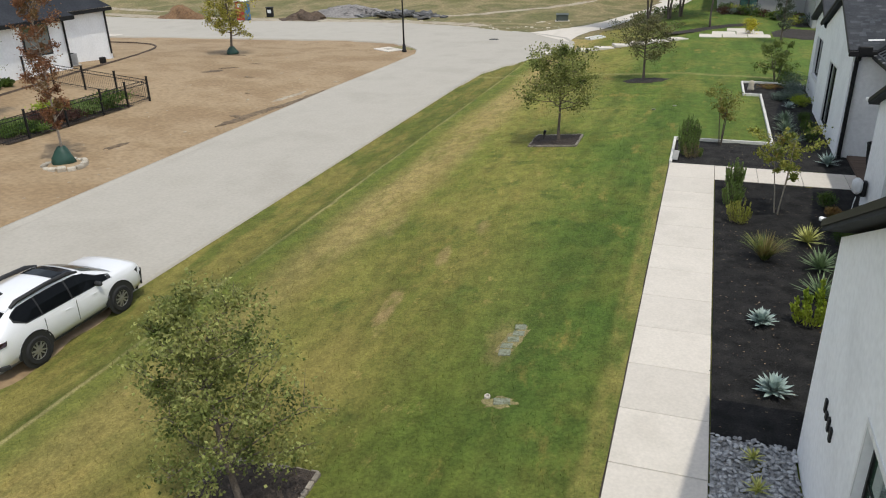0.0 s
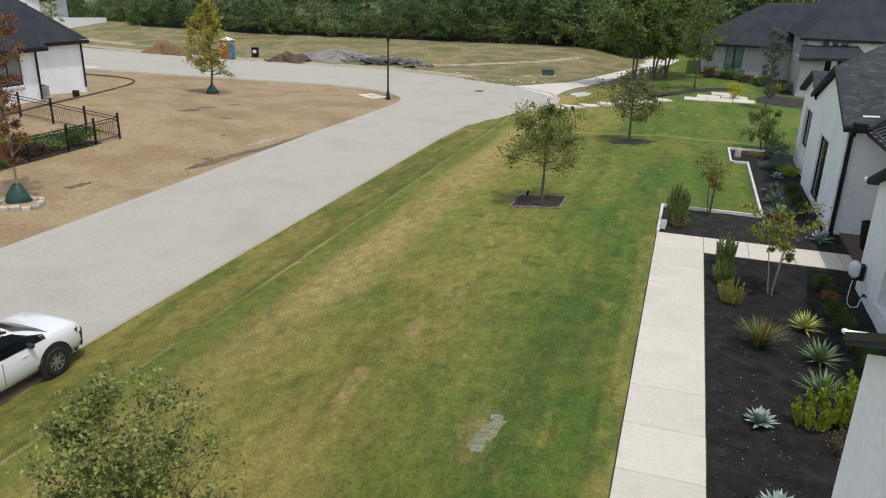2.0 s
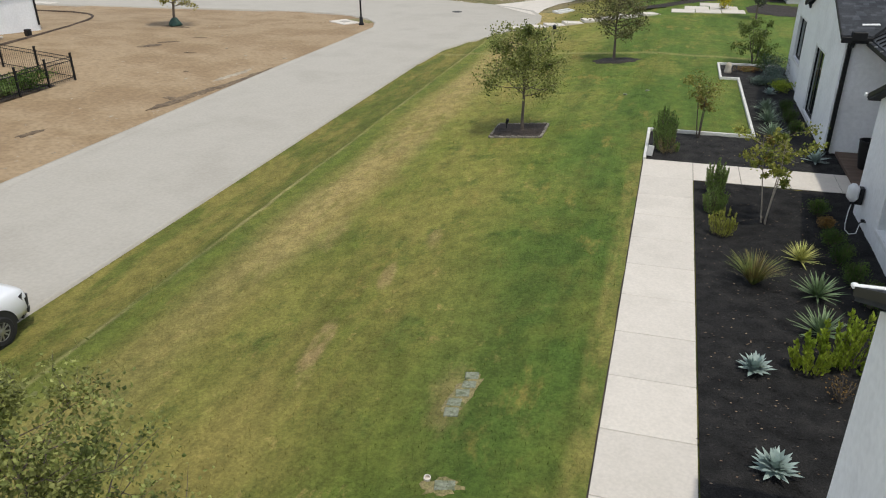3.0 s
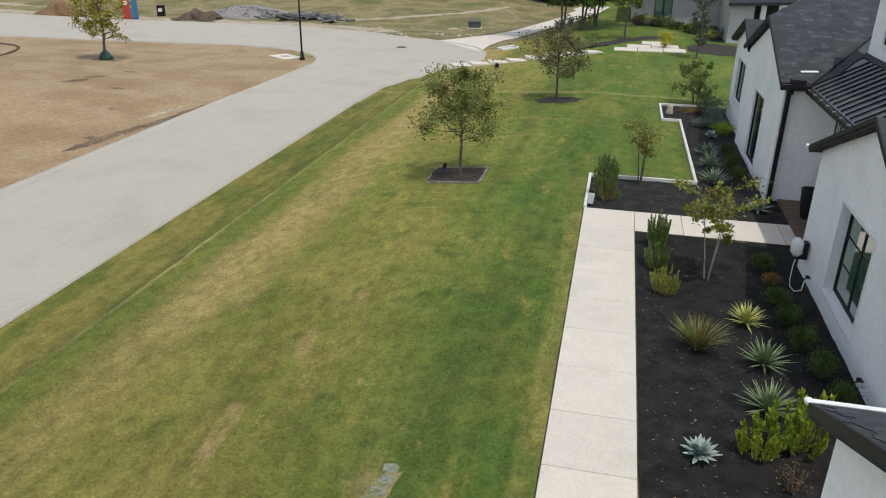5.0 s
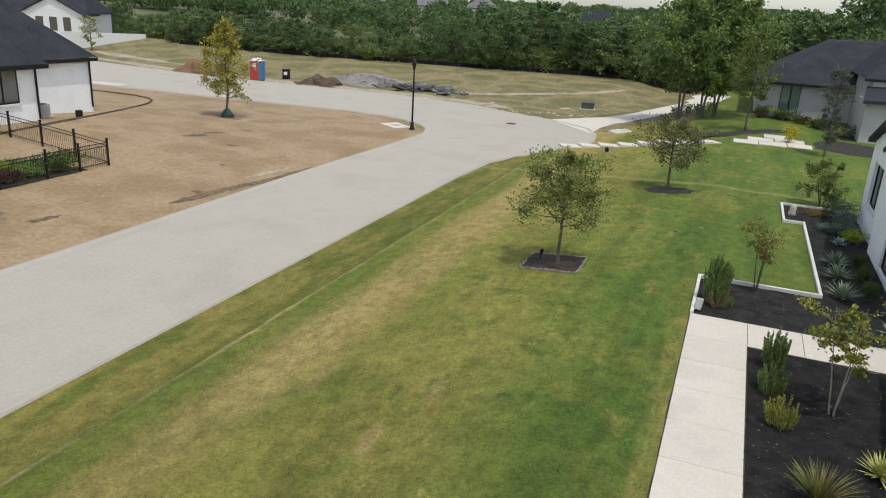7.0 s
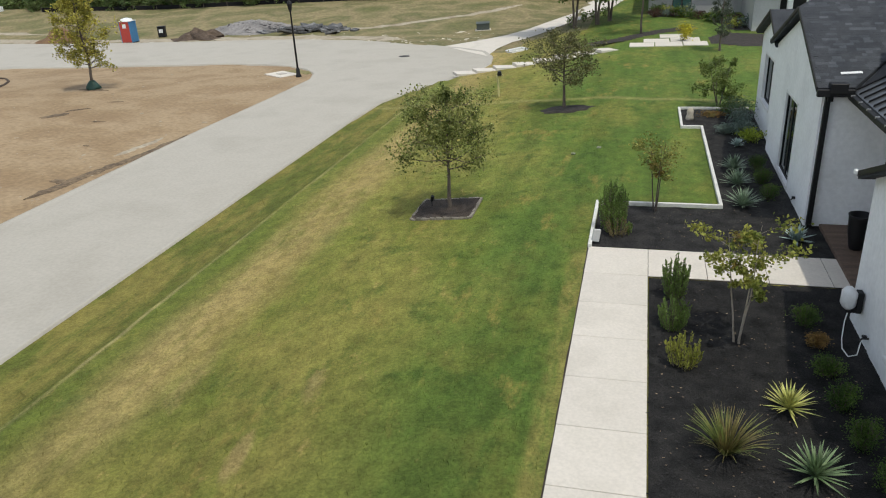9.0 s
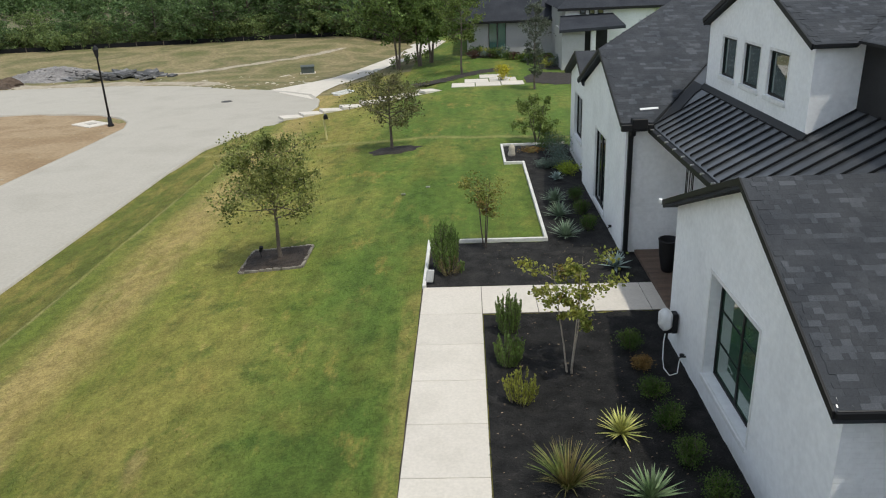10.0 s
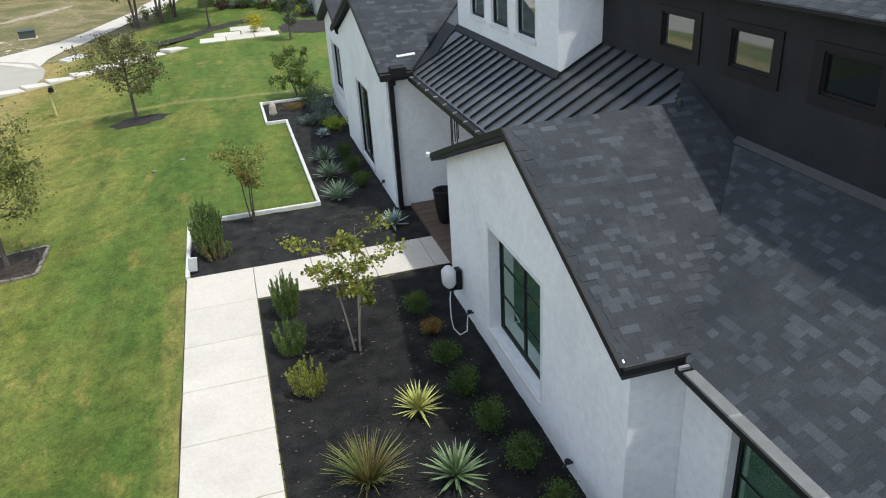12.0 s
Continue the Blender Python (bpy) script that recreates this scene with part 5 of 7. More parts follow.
tree("crape_myrtle", (3.75, 41.9, 0.0), 2.35, 0.4, 1.1, GREEN_LEAF, BARK, "green multi-stemmed small tree beyond the bed", 106, 3600, 0.085, 0.026, "round", 24, 4, ragged=0.4, sprays=10, tight=0.9, open_v=0.5)
tree("gold_tree", on(-34.3, 48.5), 7.5, 1.5, 2.15, GOLD, BARK, "young yellow autumn tree on bare earth", 107, 8200, 0.14, 0.09, "egg", 46, ragged=0.35, sprays=20)
tree("maple_tree", on(-24.7, 21.7), 8.7, 1.6, 0.98, RUST, PALE_BARK, "slender rust-red autumn tree in a stone ring", 108, 8500, 0.085, 0.055, "column", 50, ragged=0.4)
tree("elm_tree", on(-32.6, 25.0), 6.3, 1.6, 1.45, ELM, BARK, "young yellow-green tree behind the black fence", 109, 5200, 0.11, 0.06, "egg", 36, sprays=14)
tree("slender_tree", (5.0, 57.0, 0), 6.0, 0.9, 1.0, GREY_GREEN, BARK, "slender grey-green tree before the neighbouring house", 110, 3800, 0.10, 0.06, "column", 30)
for i, (x, y, h, r_) in enumerate(((-5.2, 71.6, 10.4, 3.8), (-3.4, 72.4, 11.2, 3.8), (-2.5, 74.2, 10.6, 4.0))):
    tree("shade_tree", on(x, y), h, 2.5, r_, DEEP, BARK, "tall deep green shade tree beside the driveway", 120 + i, 10500, 0.25, 0.10, "round", 44, 2, group="shade trees by the driveway", ragged=0.4, sprays=20, tight=0.9, open_v=0.25)
tree("shade_tree", on(0.2, 65.2), 7.5, 2.6, 2.3, GREEN_LEAF, BARK, "slim green tree on a round lawn island", 124, 2600, 0.17, 0.08, "oval", 24, ragged=0.4)

# tree in front of the distant white house, and shrubs across the street
tree("maple_tree", on(-82.0, 82.0), 5.0, 1.0, 1.6, CREPE, BARK, "small rusty tree before a white house", 125, 700, 0.2, 0.09, "oval", 16)


# woods along the far edge of the field
def woods_tree(seed, h, r_, mat, count):
    return tree("woodland_tree", (0, 0, 0), h, h * 0.10, r_, mat, BARK, "dense dark woodland tree beyond the field", seed, int(count * 1.6), 0.29, 0.13, "round", 34, group="woods beyond the field")


kinds = [woods_tree(140, 7.5, 3.0, WOODS, 2000), woods_tree(141, 8.5, 3.6, WOODS_MID, 2300), woods_tree(142, 6.5, 2.8, WOODS_OLIVE, 1700), woods_tree(143, 9.0, 3.4, WOODS, 2200), woods_tree(144, 4.2, 2.2, WOODS_OLIVE, 1100)]
rw = random.Random(77)
spots = []
for row, (off, step_x) in enumerate(((0, 3.3), (4.5, 3.8), (10, 4.4), (17, 5.5))):
    x = -128 + rw.uniform(0, 3)
    while x < 62:
        edge = 96.5 + 0.16 * (x + 60) if x < 5 else 107 + 0.05 * x
        if x < -78:
            edge += (-78 - x) * 0.9
        y = edge + off + rw.uniform(-1.3, 1.3)
        spots.append((x, y, row))
        x += step_x * rw.uniform(0.75, 1.25)
for i, (x, y, row) in enumerate(spots):
    if i < 5:
        k, ob = i, kinds[i]
    else:
        k = rw.choice((0, 1, 2, 3, 0, 1, 4) if row == 0 else (0, 1, 2, 3, 1, 3))
        ob = None
    sc = rw.uniform(0.46, 0.7) * (1 + 0.55 * step(-45, -25, x) + 0.6 * step(-8, 6, x))
    m = pose(x, y, ground_z(x, y) - 0.15, 0, 0, rw.uniform(0, 360)) @ Matrix.Diagonal((sc * 1.3, sc * 1.3, sc * rw.uniform(0.86, 1.1), 1))
    if ob is None:
        copy_thing(kinds[k], m)
    else:
        ob.matrix_basis = pose(x, y, ground_z(x, y) - 0.15)
under = kinds[4]
for i in range(60):
    x = -112 + i * 2.7
    edge = 95.5 + 0.16 * (x + 60) if x < 5 else 106 + 0.05 * x
    if x < -78:
        edge += (-78 - x) * 0.9
    sc = rw.uniform(0.5, 0.85)
    copy_thing(under, pose(x + rw.uniform(-1, 1), edge + rw.uniform(-0.5, 2), ground_z(x, edge) - 0.5, 0, 0, rw.uniform(0, 360)) @ Matrix.Diagonal((sc, sc, sc * 0.8, 1)))
for i in range(30):
    x, y = -4 + 2.5 * i + rw.uniform(-1, 1), 112 + rw.uniform(0, 20)
    sc = rw.uniform(1.1, 1.5)
    copy_thing(kinds[i % 4], pose(x, y, ground_z(x, y) - 0.2, 0, 0, rw.uniform(0, 360)) @ Matrix.Diagonal((sc, sc, sc, 1)))


shrub("bush", on(-47.9, 96.3), 1.3, 1.3, 2.6, WOODS_OLIVE, "rounded yellow-green bush before the woods", 250, 1500, 0.26, stems=16)
shrub("bush", on(-29.0, 99.9), 1.9, 1.6, 2.8, WOODS_OLIVE, "spreading light green bush before the woods", 251, 1500, 0.26, stems=16)
silt = thing("silt_fence", None, None, "low black fabric silt fence along the woods", "fence")
SILT = [(-76 + 3.1 * k, 94.6 + 0.16 * (-16 + 3.1 * k)) for k in range(21)]
for (ax, ay), (bx_, by) in zip(SILT, SILT[1:]):
    part("stake", Shape().box(ax - 0.03, ay - 0.03, ground_z(ax, ay) - 0.1, ax + 0.03, ay + 0.03, ground_z(ax, ay) + 0.62), BARK, silt)
    za, zb = ground_z(ax, ay), ground_z(bx_, by)
    part("fabric", Shape().prism([(ax, ay + 0.035, za - 0.05), (bx_, by + 0.035, zb - 0.05), (bx_, by + 0.035, zb + 0.5), (ax, ay + 0.035, za + 0.5)], (0, 0.01, 0)), CLOTH, silt)

# the wooded country out to the horizon
def far_woods():
    s = Shape()
    for i in range(1100):
        u = i / 1100
        y = 205 + 800 * u ** 2.0 + rw.uniform(-9, 9)
        x = rw.uniform(-0.95 * y - 20, 0.45 * y + 10)
        z0, h, r_ = ground_z(x, y), rw.uniform(4, 7.5) + 0.004 * min(y, 600), rw.uniform(2.6, 5.0)
        size = 0.2 + 0.0012 * y
        s.tube([(x, y, z0 - 0.3), (x, y, z0 + h * 0.6)], [0.22, 0.1], 4, cap=False)
        for _ in range(380 if y < 320 else 150):
            a, v, k = rw.uniform(0, 6.283), rw.uniform(-0.9, 1), rw.uniform(0.6, 1.0)
            c = math.sqrt(1 - v * v) * r_ * k
            p = Vector((x + c * math.cos(a), y + c * math.sin(a), z0 + h * 0.54 + v * h * 0.46 * k))
            d = Vector((rw.gauss(0, 1), rw.gauss(0, 1), rw.gauss(0, 0.6))).normalized() * size
            e = d.cross(Vector((rw.gauss(0, 1), rw.gauss(0, 1), rw.gauss(0, 1)))).normalized() * size * 0.6
            s.poly([p - d, p + e, p + d, p - e])
    thing("far_woods", s, WOODS, "scattered woodland reaching to the horizon", "woods", kind="stuff")


far_woods()


# ---------------------------------------------------------------- other houses
def gable_house(name, at, w, d, h, rise, wall, roof_mat, label, windows=(), hip=0.0, group=""):
    """A plain house: walls, a pitched or hipped roof with eaves, and windows let into the front."""
    base = thing(name, None, None, label, "house", group=group, at=at)
    part("wall", Shape().box(-w / 2, -d / 2, -0.6, w / 2, -d / 2 + 0.25, h).box(-w / 2, d / 2 - 0.25, -0.6, w / 2, d / 2, h).box(-w / 2, -d / 2 + 0.25, -0.6, -w / 2 + 0.25, d / 2 - 0.25, h).box(w / 2 - 0.25, -d / 2 + 0.25, -0.6, w / 2, d / 2 - 0.25, h), wall, base)
    o = 0.45
    a, b, c, e = (-w / 2 - o, -d / 2 - o, h - 0.1), (w / 2 + o, -d / 2 - o, h - 0.1), (w / 2 + o, d / 2 + o, h - 0.1), (-w / 2 - o, d / 2 + o, h - 0.1)
    p, q = (-w / 2 - o + hip, 0, h + rise), (w / 2 + o - hip, 0, h + rise)
    s = Shape().poly([a, b, q, p]).poly([c, e, p, q]).poly([b, c, q]).poly([e, a, p]).poly([e, c, b, a])
    part("roof", s, roof_mat, base)
    part("fascia", Shape().box(a[0], a[1] - 0.03, h - 0.3, b[0], a[1], h - 0.08).box(a[0], c[1], h - 0.3, b[0], c[1] + 0.03, h - 0.08).box(a[0] - 0.03, a[1], h - 0.3, a[0], c[1], h - 0.08).box(b[0], a[1], h - 0.3, b[0] + 0.03, c[1], h - 0.08), BLACK, base)
    for x, z, ww, hh in windows:
        o_ = part("window", Shape().box(x - ww / 2 - 0.08, -d / 2 - 0.03, z - 0.08, x + ww / 2 + 0.08, -d / 2 - 0.004, z + hh + 0.08), BLACK, base)
        part("pane", Shape().box(x - ww / 2, -d / 2 - 0.045, z, x + ww / 2, -d / 2 - 0.034, z + hh), GLASS_FAR, o_)
    return base


# the house across the street
lh = thing("house_across", None, None, "white brick house with a dark hipped roof across the street", "house")
LZ = 0.57
part("wall", Shape().box(-37.6, 8.0, LZ - 1.1, -37.3, 35.7, LZ + 3.0), WHITE_BRICK, lh)
part("wall", Shape().box(-38.9, 35.4, LZ - 1.1, -37.61, 35.7, LZ + 3.0), WHITE_BRICK, lh)
part("wall", Shape().box(-39.2, 35.71, LZ - 1.2, -38.9, 41.0, LZ + 3.0), WHITE_BRICK, lh)
part("wall", Shape().box(-58, 40.7, LZ - 1.2, -39.21, 41.0, LZ + 3.0), WHITE_BRICK, lh)
part("wall", Shape().box(-58, 8.0, LZ - 1.2, -37.61, 8.3, LZ + 3.0), WHITE_BRICK, lh)
LR = LZ + 2.96
part("roof", Shape().poly([(-36.8, 7.5, LR), (-36.8, 36.1, LR), (-46.0, 26.9, LR + 8.28), (-46.0, 16.7, LR + 8.28)]).poly([(-36.8, 36.1, LR), (-55.2, 36.1, LR), (-46.0, 26.9, LR + 8.28)]).poly([(-55.2, 36.1, LR), (-55.2, 7.5, LR), (-46.0, 16.7, LR + 8.28), (-46.0, 26.9, LR + 8.28)]).poly([(-55.2, 7.5, LR), (-36.8, 7.5, LR), (-46.0, 16.7, LR + 8.28)]), FAR_ROOF, lh, "dark steep hipped roof")
part("roof", Shape().poly([(-38.55, 30.0, LR + 0.03), (-38.55, 41.3, LR + 0.03), (-47.4, 32.5, LR + 8.13), (-47.4, 30.0, LR + 8.13)]).poly([(-38.55, 41.3, LR + 0.03), (-56.4, 41.3, LR + 0.03), (-47.4, 32.5, LR + 8.13)]).poly([(-56.4, 41.3, LR + 0.03), (-56.4, 30.0, LR + 0.03), (-47.4, 30.0, LR + 8.13), (-47.4, 32.5, LR + 8.13)]), FAR_ROOF, lh, "dark steep hipped roof")
part("fascia", Shape().box(-36.82, 7.5, LZ + 2.72, -36.76, 36.1, LZ + 2.94), BLACK, lh)
part("fascia", Shape().box(-38.57, 36.2, LZ + 2.74, -38.51, 41.3, LZ + 2.96), BLACK, lh)
part("soffit", Shape().box(-37.3, 7.5, LZ + 2.86, -36.83, 36.1, LZ + 2.9), BLACK, lh)
for x, y in ((-37.22, 35.55), (-38.82, 40.85), (-37.22, 24.0)):
    part("downspout", Shape().tube([(x, y, LZ + 2.85), (x, y, LZ - 0.1)], [0.06, 0.06], 6), BLACK, lh)
for y0, y1, z0, z1 in ((32.5, 34.3, 1.0, 2.75), (25.1, 26.4, 2.2, 2.62), (18.0, 20.0, 0.9, 2.6)):
    fr = part("window", Shape().box(-37.33, y0 - 0.1, LZ + z0 - 0.1, -37.25, y1 + 0.1, LZ + z1 + 0.1), BLACK, lh)
    ym = (y0 + y1) / 2
    for a, b in ((y0, ym - 0.06), (ym + 0.06, y1)):
        part("pane", Shape().box(-37.245, a, LZ + z0, -37.235, b, LZ + z1), GLASS_FAR, fr)
    part("sill", Shape().box(-37.32, y0 - 0.16, LZ + z0 - 0.22, -37.2, y1 + 0.16, LZ + z0 - 0.11), WHITE, fr)

# the neighbouring house up the drive
nh = thing("neighbouring_house", None, None, "whitewashed brick house with a broad dark hipped roof", "house")
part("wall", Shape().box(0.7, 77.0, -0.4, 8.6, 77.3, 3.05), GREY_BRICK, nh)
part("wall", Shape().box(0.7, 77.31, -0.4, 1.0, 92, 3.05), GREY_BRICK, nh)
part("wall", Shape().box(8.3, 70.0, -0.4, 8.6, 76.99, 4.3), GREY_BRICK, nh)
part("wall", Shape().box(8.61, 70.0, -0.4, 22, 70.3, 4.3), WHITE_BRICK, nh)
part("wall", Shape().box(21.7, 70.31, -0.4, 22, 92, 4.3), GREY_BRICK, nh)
part("roof", Shape().poly([(0.1, 76.5, 2.98), (9.0, 76.5, 2.98), (12.5, 83.5, 6.6), (6.5, 83.5, 6.6)]).poly([(0.1, 92, 2.98), (0.1, 76.5, 2.98), (6.5, 83.5, 6.6), (6.5, 88, 6.6)]).poly([(6.5, 83.5, 6.6), (12.5, 83.5, 6.6), (12.5, 92, 6.6), (6.5, 88, 6.6)]), FAR_ROOF, nh)
part("roof", Shape().poly([(7.9, 69.4, 4.25), (22.6, 69.4, 4.25), (17, 79, 9.0), (13.5, 79, 9.0)]).poly([(7.9, 90, 4.25), (7.9, 69.4, 4.25), (13.5, 79, 9.0), (13.5, 84, 9.0)]).poly([(22.6, 69.4, 4.25), (22.6, 90, 4.25), (17, 84, 9.0), (17, 79, 9.0)]), FAR_ROOF, nh)
part("fascia", Shape().box(0.1, 76.46, 2.78, 9.0, 76.5, 2.98), BLACK, nh)
part("fascia", Shape().box(7.9, 69.36, 4.05, 22.6, 69.4, 4.25), BLACK, nh)
part("canopy_roof", Shape().prism([(7.5, 64.8, 3.0), (12.4, 64.8, 3.2), (12.4, 70.0, 3.75), (8.2, 70.0, 3.65)], (0, 0, -0.22)), FAR_ROOF, nh, "dark flat entrance canopy")
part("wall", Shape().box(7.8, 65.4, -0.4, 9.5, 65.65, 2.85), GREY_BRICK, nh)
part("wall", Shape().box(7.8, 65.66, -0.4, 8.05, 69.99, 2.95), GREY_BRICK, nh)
part("entrance_door", Shape().box(10.2, 69.9, -0.1, 12.0, 69.98, 2.5), DARK_WALL, nh)
part("column", Shape().box(9.95, 65.2, -0.3, 10.3, 65.55, 2.95), WHITE, nh, bevel=0.02)
for x in (10.0, 10.7, 11.4):
    wdw = part("window", Shape().box(x - 0.22, 69.95, 3.72, x + 0.22, 69.99, 4.12), BLACK, nh)
    part("pane", Shape().box(x - 0.17, 69.93, 3.77, x + 0.17, 69.945, 4.07), GLASS_FAR, wdw)
TEAL = glass_dark("teal_window", (0.05, 0.13, 0.13), rough=0.12)
for a, b in ((2.7, 3.35), (3.5, 4.15)):
    wdw = part("window", Shape().box(a - 0.06, 76.93, 0.45, b + 0.06, 76.99, 2.85), BLACK, nh)
    part("pane", Shape().box(a, 76.91, 0.52, b, 76.925, 2.78), TEAL, wdw)

gable_house("white_house", pose(-106.5, 97.5, 0.1, 0, 0, 28), 15, 12, 3.4, 3.2, WHITE, FAR_ROOF, "white gabled house far across the field", ((-3.5, 0.9, 1.2, 1.9), (-1.2, 0.9, 1.2, 1.9), (1.1, 0.9, 1.2, 1.9)), hip=2.5)
gb = thing("front_gable", None, None, "", "")
gb.parent = bpy.data.objects["white_house"]
part("wall", Shape().prism([(-1.5, -7.6, -0.6), (7.5, -7.6, -0.6), (7.5, -7.6, 3.2), (3.0, -7.6, 5.6), (-1.5, -7.6, 3.2)], (0, 1.6, 0)), WHITE, gb)
part("roof", Shape().prism([(-2.0, -8.0, 3.1), (3.0, -8.0, 5.9), (3.0, -1.0, 5.9), (-2.0, -1.0, 3.1)], (0, 0, -0.2)).prism([(3.0, -8.0, 5.9), (8.0, -8.0, 3.1), (8.0, -1.0, 3.1), (3.0, -1.0, 5.9)], (0, 0, -0.2)), FAR_ROOF, gb)
for x in (0.6, 2.6, 4.6):
    part("pane", Shape().box(x, -7.66, 0.7, x + 1.1, -7.61, 2.7), GLASS_FAR, gb)
thing("retaining_wall", Shape().prism([(-86.5, 72.0, 1.9), (-82.9, 93, 1.26), (-83.4, 93.1, 1.26), (-87.0, 72.1, 1.9)], (0, 0, -2.6)), WHITE, "long low white retaining wall beside a lawn", "wall")

TAN_WALL = material("tan_brick", [(0.22, 0.16, 0.12), (0.32, 0.25, 0.19)], rough=0.9, scale=0.6, fine=6, fine_amount=0.2)
PALE_WALL = material("pale_stucco", [(0.50, 0.48, 0.45), (0.62, 0.60, 0.57)], rough=0.9, scale=0.5, fine=5, fine_amount=0.1)
GREY_ROOF = material("grey_roof", [(0.12, 0.12, 0.13), (0.20, 0.195, 0.19)], rough=0.95, scale=0.6, fine=5, fine_amount=0.2)
rf = random.Random(5)
for i in range(44):
    x, y = -400 + i * 13.5 + rf.uniform(-4, 4), rf.choice((280, 330, 390, 450)) + rf.uniform(-15, 15)
    gable_house("distant_house", pose(x, y, ground_z(x, y), 0, 0, rf.uniform(-25, 25)), rf.uniform(10, 15), rf.uniform(9, 12), rf.choice((2.8, 5.0)), rf.uniform(2.8, 4.0), rf.choice((TAN_WALL, PALE_WALL, PALE_WALL)), rf.choice((GREY_ROOF, FAR_ROOF, GREY_ROOF)), "distant suburban house beyond the woods",
                ((-3.5, 1.0, 1.3, 1.5), (0, 1.0, 1.3, 1.5), (3.5, 1.0, 1.3, 1.5)), hip=rf.choice((0, 3.5)), group="distant houses")

# ---------------------------------------------------------------- drive, path and lawn edges by the neighbouring house
def strip_on_ground(name, left, right, mat, label, lift=0.035):
    s = Shape()
    for (ax, ay), (bx, by) in zip(left, right):
        for k in range(5):
            x, y = ax + (bx - ax) * k / 4, ay + (by - ay) * k / 4
            s.v.append((x, y, max(ground_z(x, y) + lift, ROAD_Z + 0.012)))
    for j in range(len(left) - 1):
        for k in range(4):
            s.f.append((j * 5 + k, j * 5 + k + 1, (j + 1) * 5 + k + 1, (j + 1) * 5 + k))
    return thing(name, s, mat, label, "driveway", kind="structure")


def dense(pts, n=5):
    out = []
    for a, b in zip(pts, pts[1:]):
        out += [(a[0] + (b[0] - a[0]) * k / n, a[1] + (b[1] - a[1]) * k / n) for k in range(n)]
    return out + [pts[-1]]


strip_on_ground("driveway", dense([(-15.4, 67.3), (-12.8, 70.6), (-11.2, 73.2), (-9.8, 77.0), (-8.6, 81.5), (-7.2, 87), (-5.2, 93), (-4.0, 97)]), dense([(-10.8, 62.2), (-10.7, 65.6), (-10.0, 69.0), (-8.6, 72.0), (-6.8, 74.8), (-5.0, 77.4), (-2.8, 84), (-1.6, 92)]), CONCRETE, "pale concrete driveway climbing to the neighbouring house", 0.045)
stepping = thing("stepping_path", None, None, "pale square stepping slabs across the neighbouring lawn", "path", kind="structure")
PATH_LINE = [(-10.6, 53.9), (-9.2, 54.7), (-6.4, 56.0), (-4.2, 56.9), (-2.2, 57.9), (-0.9, 58.9)]
legs = list(zip(PATH_LINE, PATH_LINE[1:]))
d, i = 0.0, 0
while True:
    left = d
    for (ax, ay), (bx, by) in legs:
        ln = math.hypot(bx - ax, by - ay)
        if left <= ln:
            break
        left -= ln
    else:
        break
    x, y = ax + (bx - ax) * left / ln, ay + (by - ay) * left / ln
    o = part("slab", Shape().box(-0.66, -0.55, -0.12, 0.66, 0.55, 0.05), CONCRETE, stepping, bevel=0.01)
    o.matrix_basis = pose(x, y, ground_z(x, y) + 0.075 + 0.005 * (i % 3), 0, 3.5 if x < -1 else 0, math.degrees(math.atan2(by - ay, bx - ax)))
    d += 1.34 if d < 5.5 else 1.42
    i += 1
patio = thing("patio", None, None, "pale concrete patio slabs before the neighbouring house", "patio", kind="structure")
for x0, y0, x1, y1 in ((-0.5, 58.9, 1.1, 60.5), (1.16, 59.0, 2.9, 60.7), (2.96, 59.2, 4.5, 60.8), (0.4, 60.62, 2.1, 62.2), (2.18, 60.86, 4.1, 62.6), (1.5, 62.7, 3.5, 64.3)):
    part("slab", Shape().box(x0, y0, -0.1, x1, y1, 0.05), CONCRETE, patio, bevel=0.01)
mulch_bed("neighbour_bed", [(-3.0, 59.8), (-1.0, 61.4), (0.4, 63.6), (2.0, 65.6), (3.8, 66.8), (3.4, 68.4), (1.4, 67.0), (-0.4, 64.6), (-1.8, 62.4), (-3.4, 60.8)], "dark mulch bed curving before the neighbouring house", mat=DARK_MULCH, height=0.03, step_size=0.25, chips=0)
mulch_bed("neighbour_bed", [(1.0, 76.9), (7.8, 76.9), (7.8, 66.0), (6.4, 66.2), (6.2, 74.6), (1.0, 75.2)], "dark mulch bed along the neighbouring house", mat=DARK_MULCH, height=0.03, step_size=0.3, chips=0)
mulch_bed("neighbour_bed", [(4.7, 60.0), (6.7, 58.6), (9.0, 58.8), (9.0, 63.5), (5.9, 65.0), (4.7, 62.5)], "dark mulch bed beside the pale patio", mat=DARK_MULCH, height=0.03, step_size=0.25, chips=0)
MAROON = leaf_material("maroon_shrub", [(0.06, 0.03, 0.025), (0.12, 0.06, 0.045)])
rn = random.Random(12)
for i in range(20):
    t = i / 19
    x, y = 1.2 + 6.3 * t + rn.uniform(-0.4, 0.4), 75.6 - 8.6 * t * t + rn.uniform(-0.8, 0.8)
    m_ = (BOX, MAROON, BOX, YELLOWISH, DUSTY)[i % 5]
    shrub("shrub", (x, y, 0.0), 0.6, 0.6, rn.uniform(0.6, 1.2), m_, "small dark shrub before the neighbouring house" if m_ is not MAROON else "small maroon shrub before the neighbouring house", 200 + i, 260, 0.14)
YELLOW = leaf_material("bright_yellow_shrub", [(0.36, 0.34, 0.025), (0.54, 0.48, 0.04)])
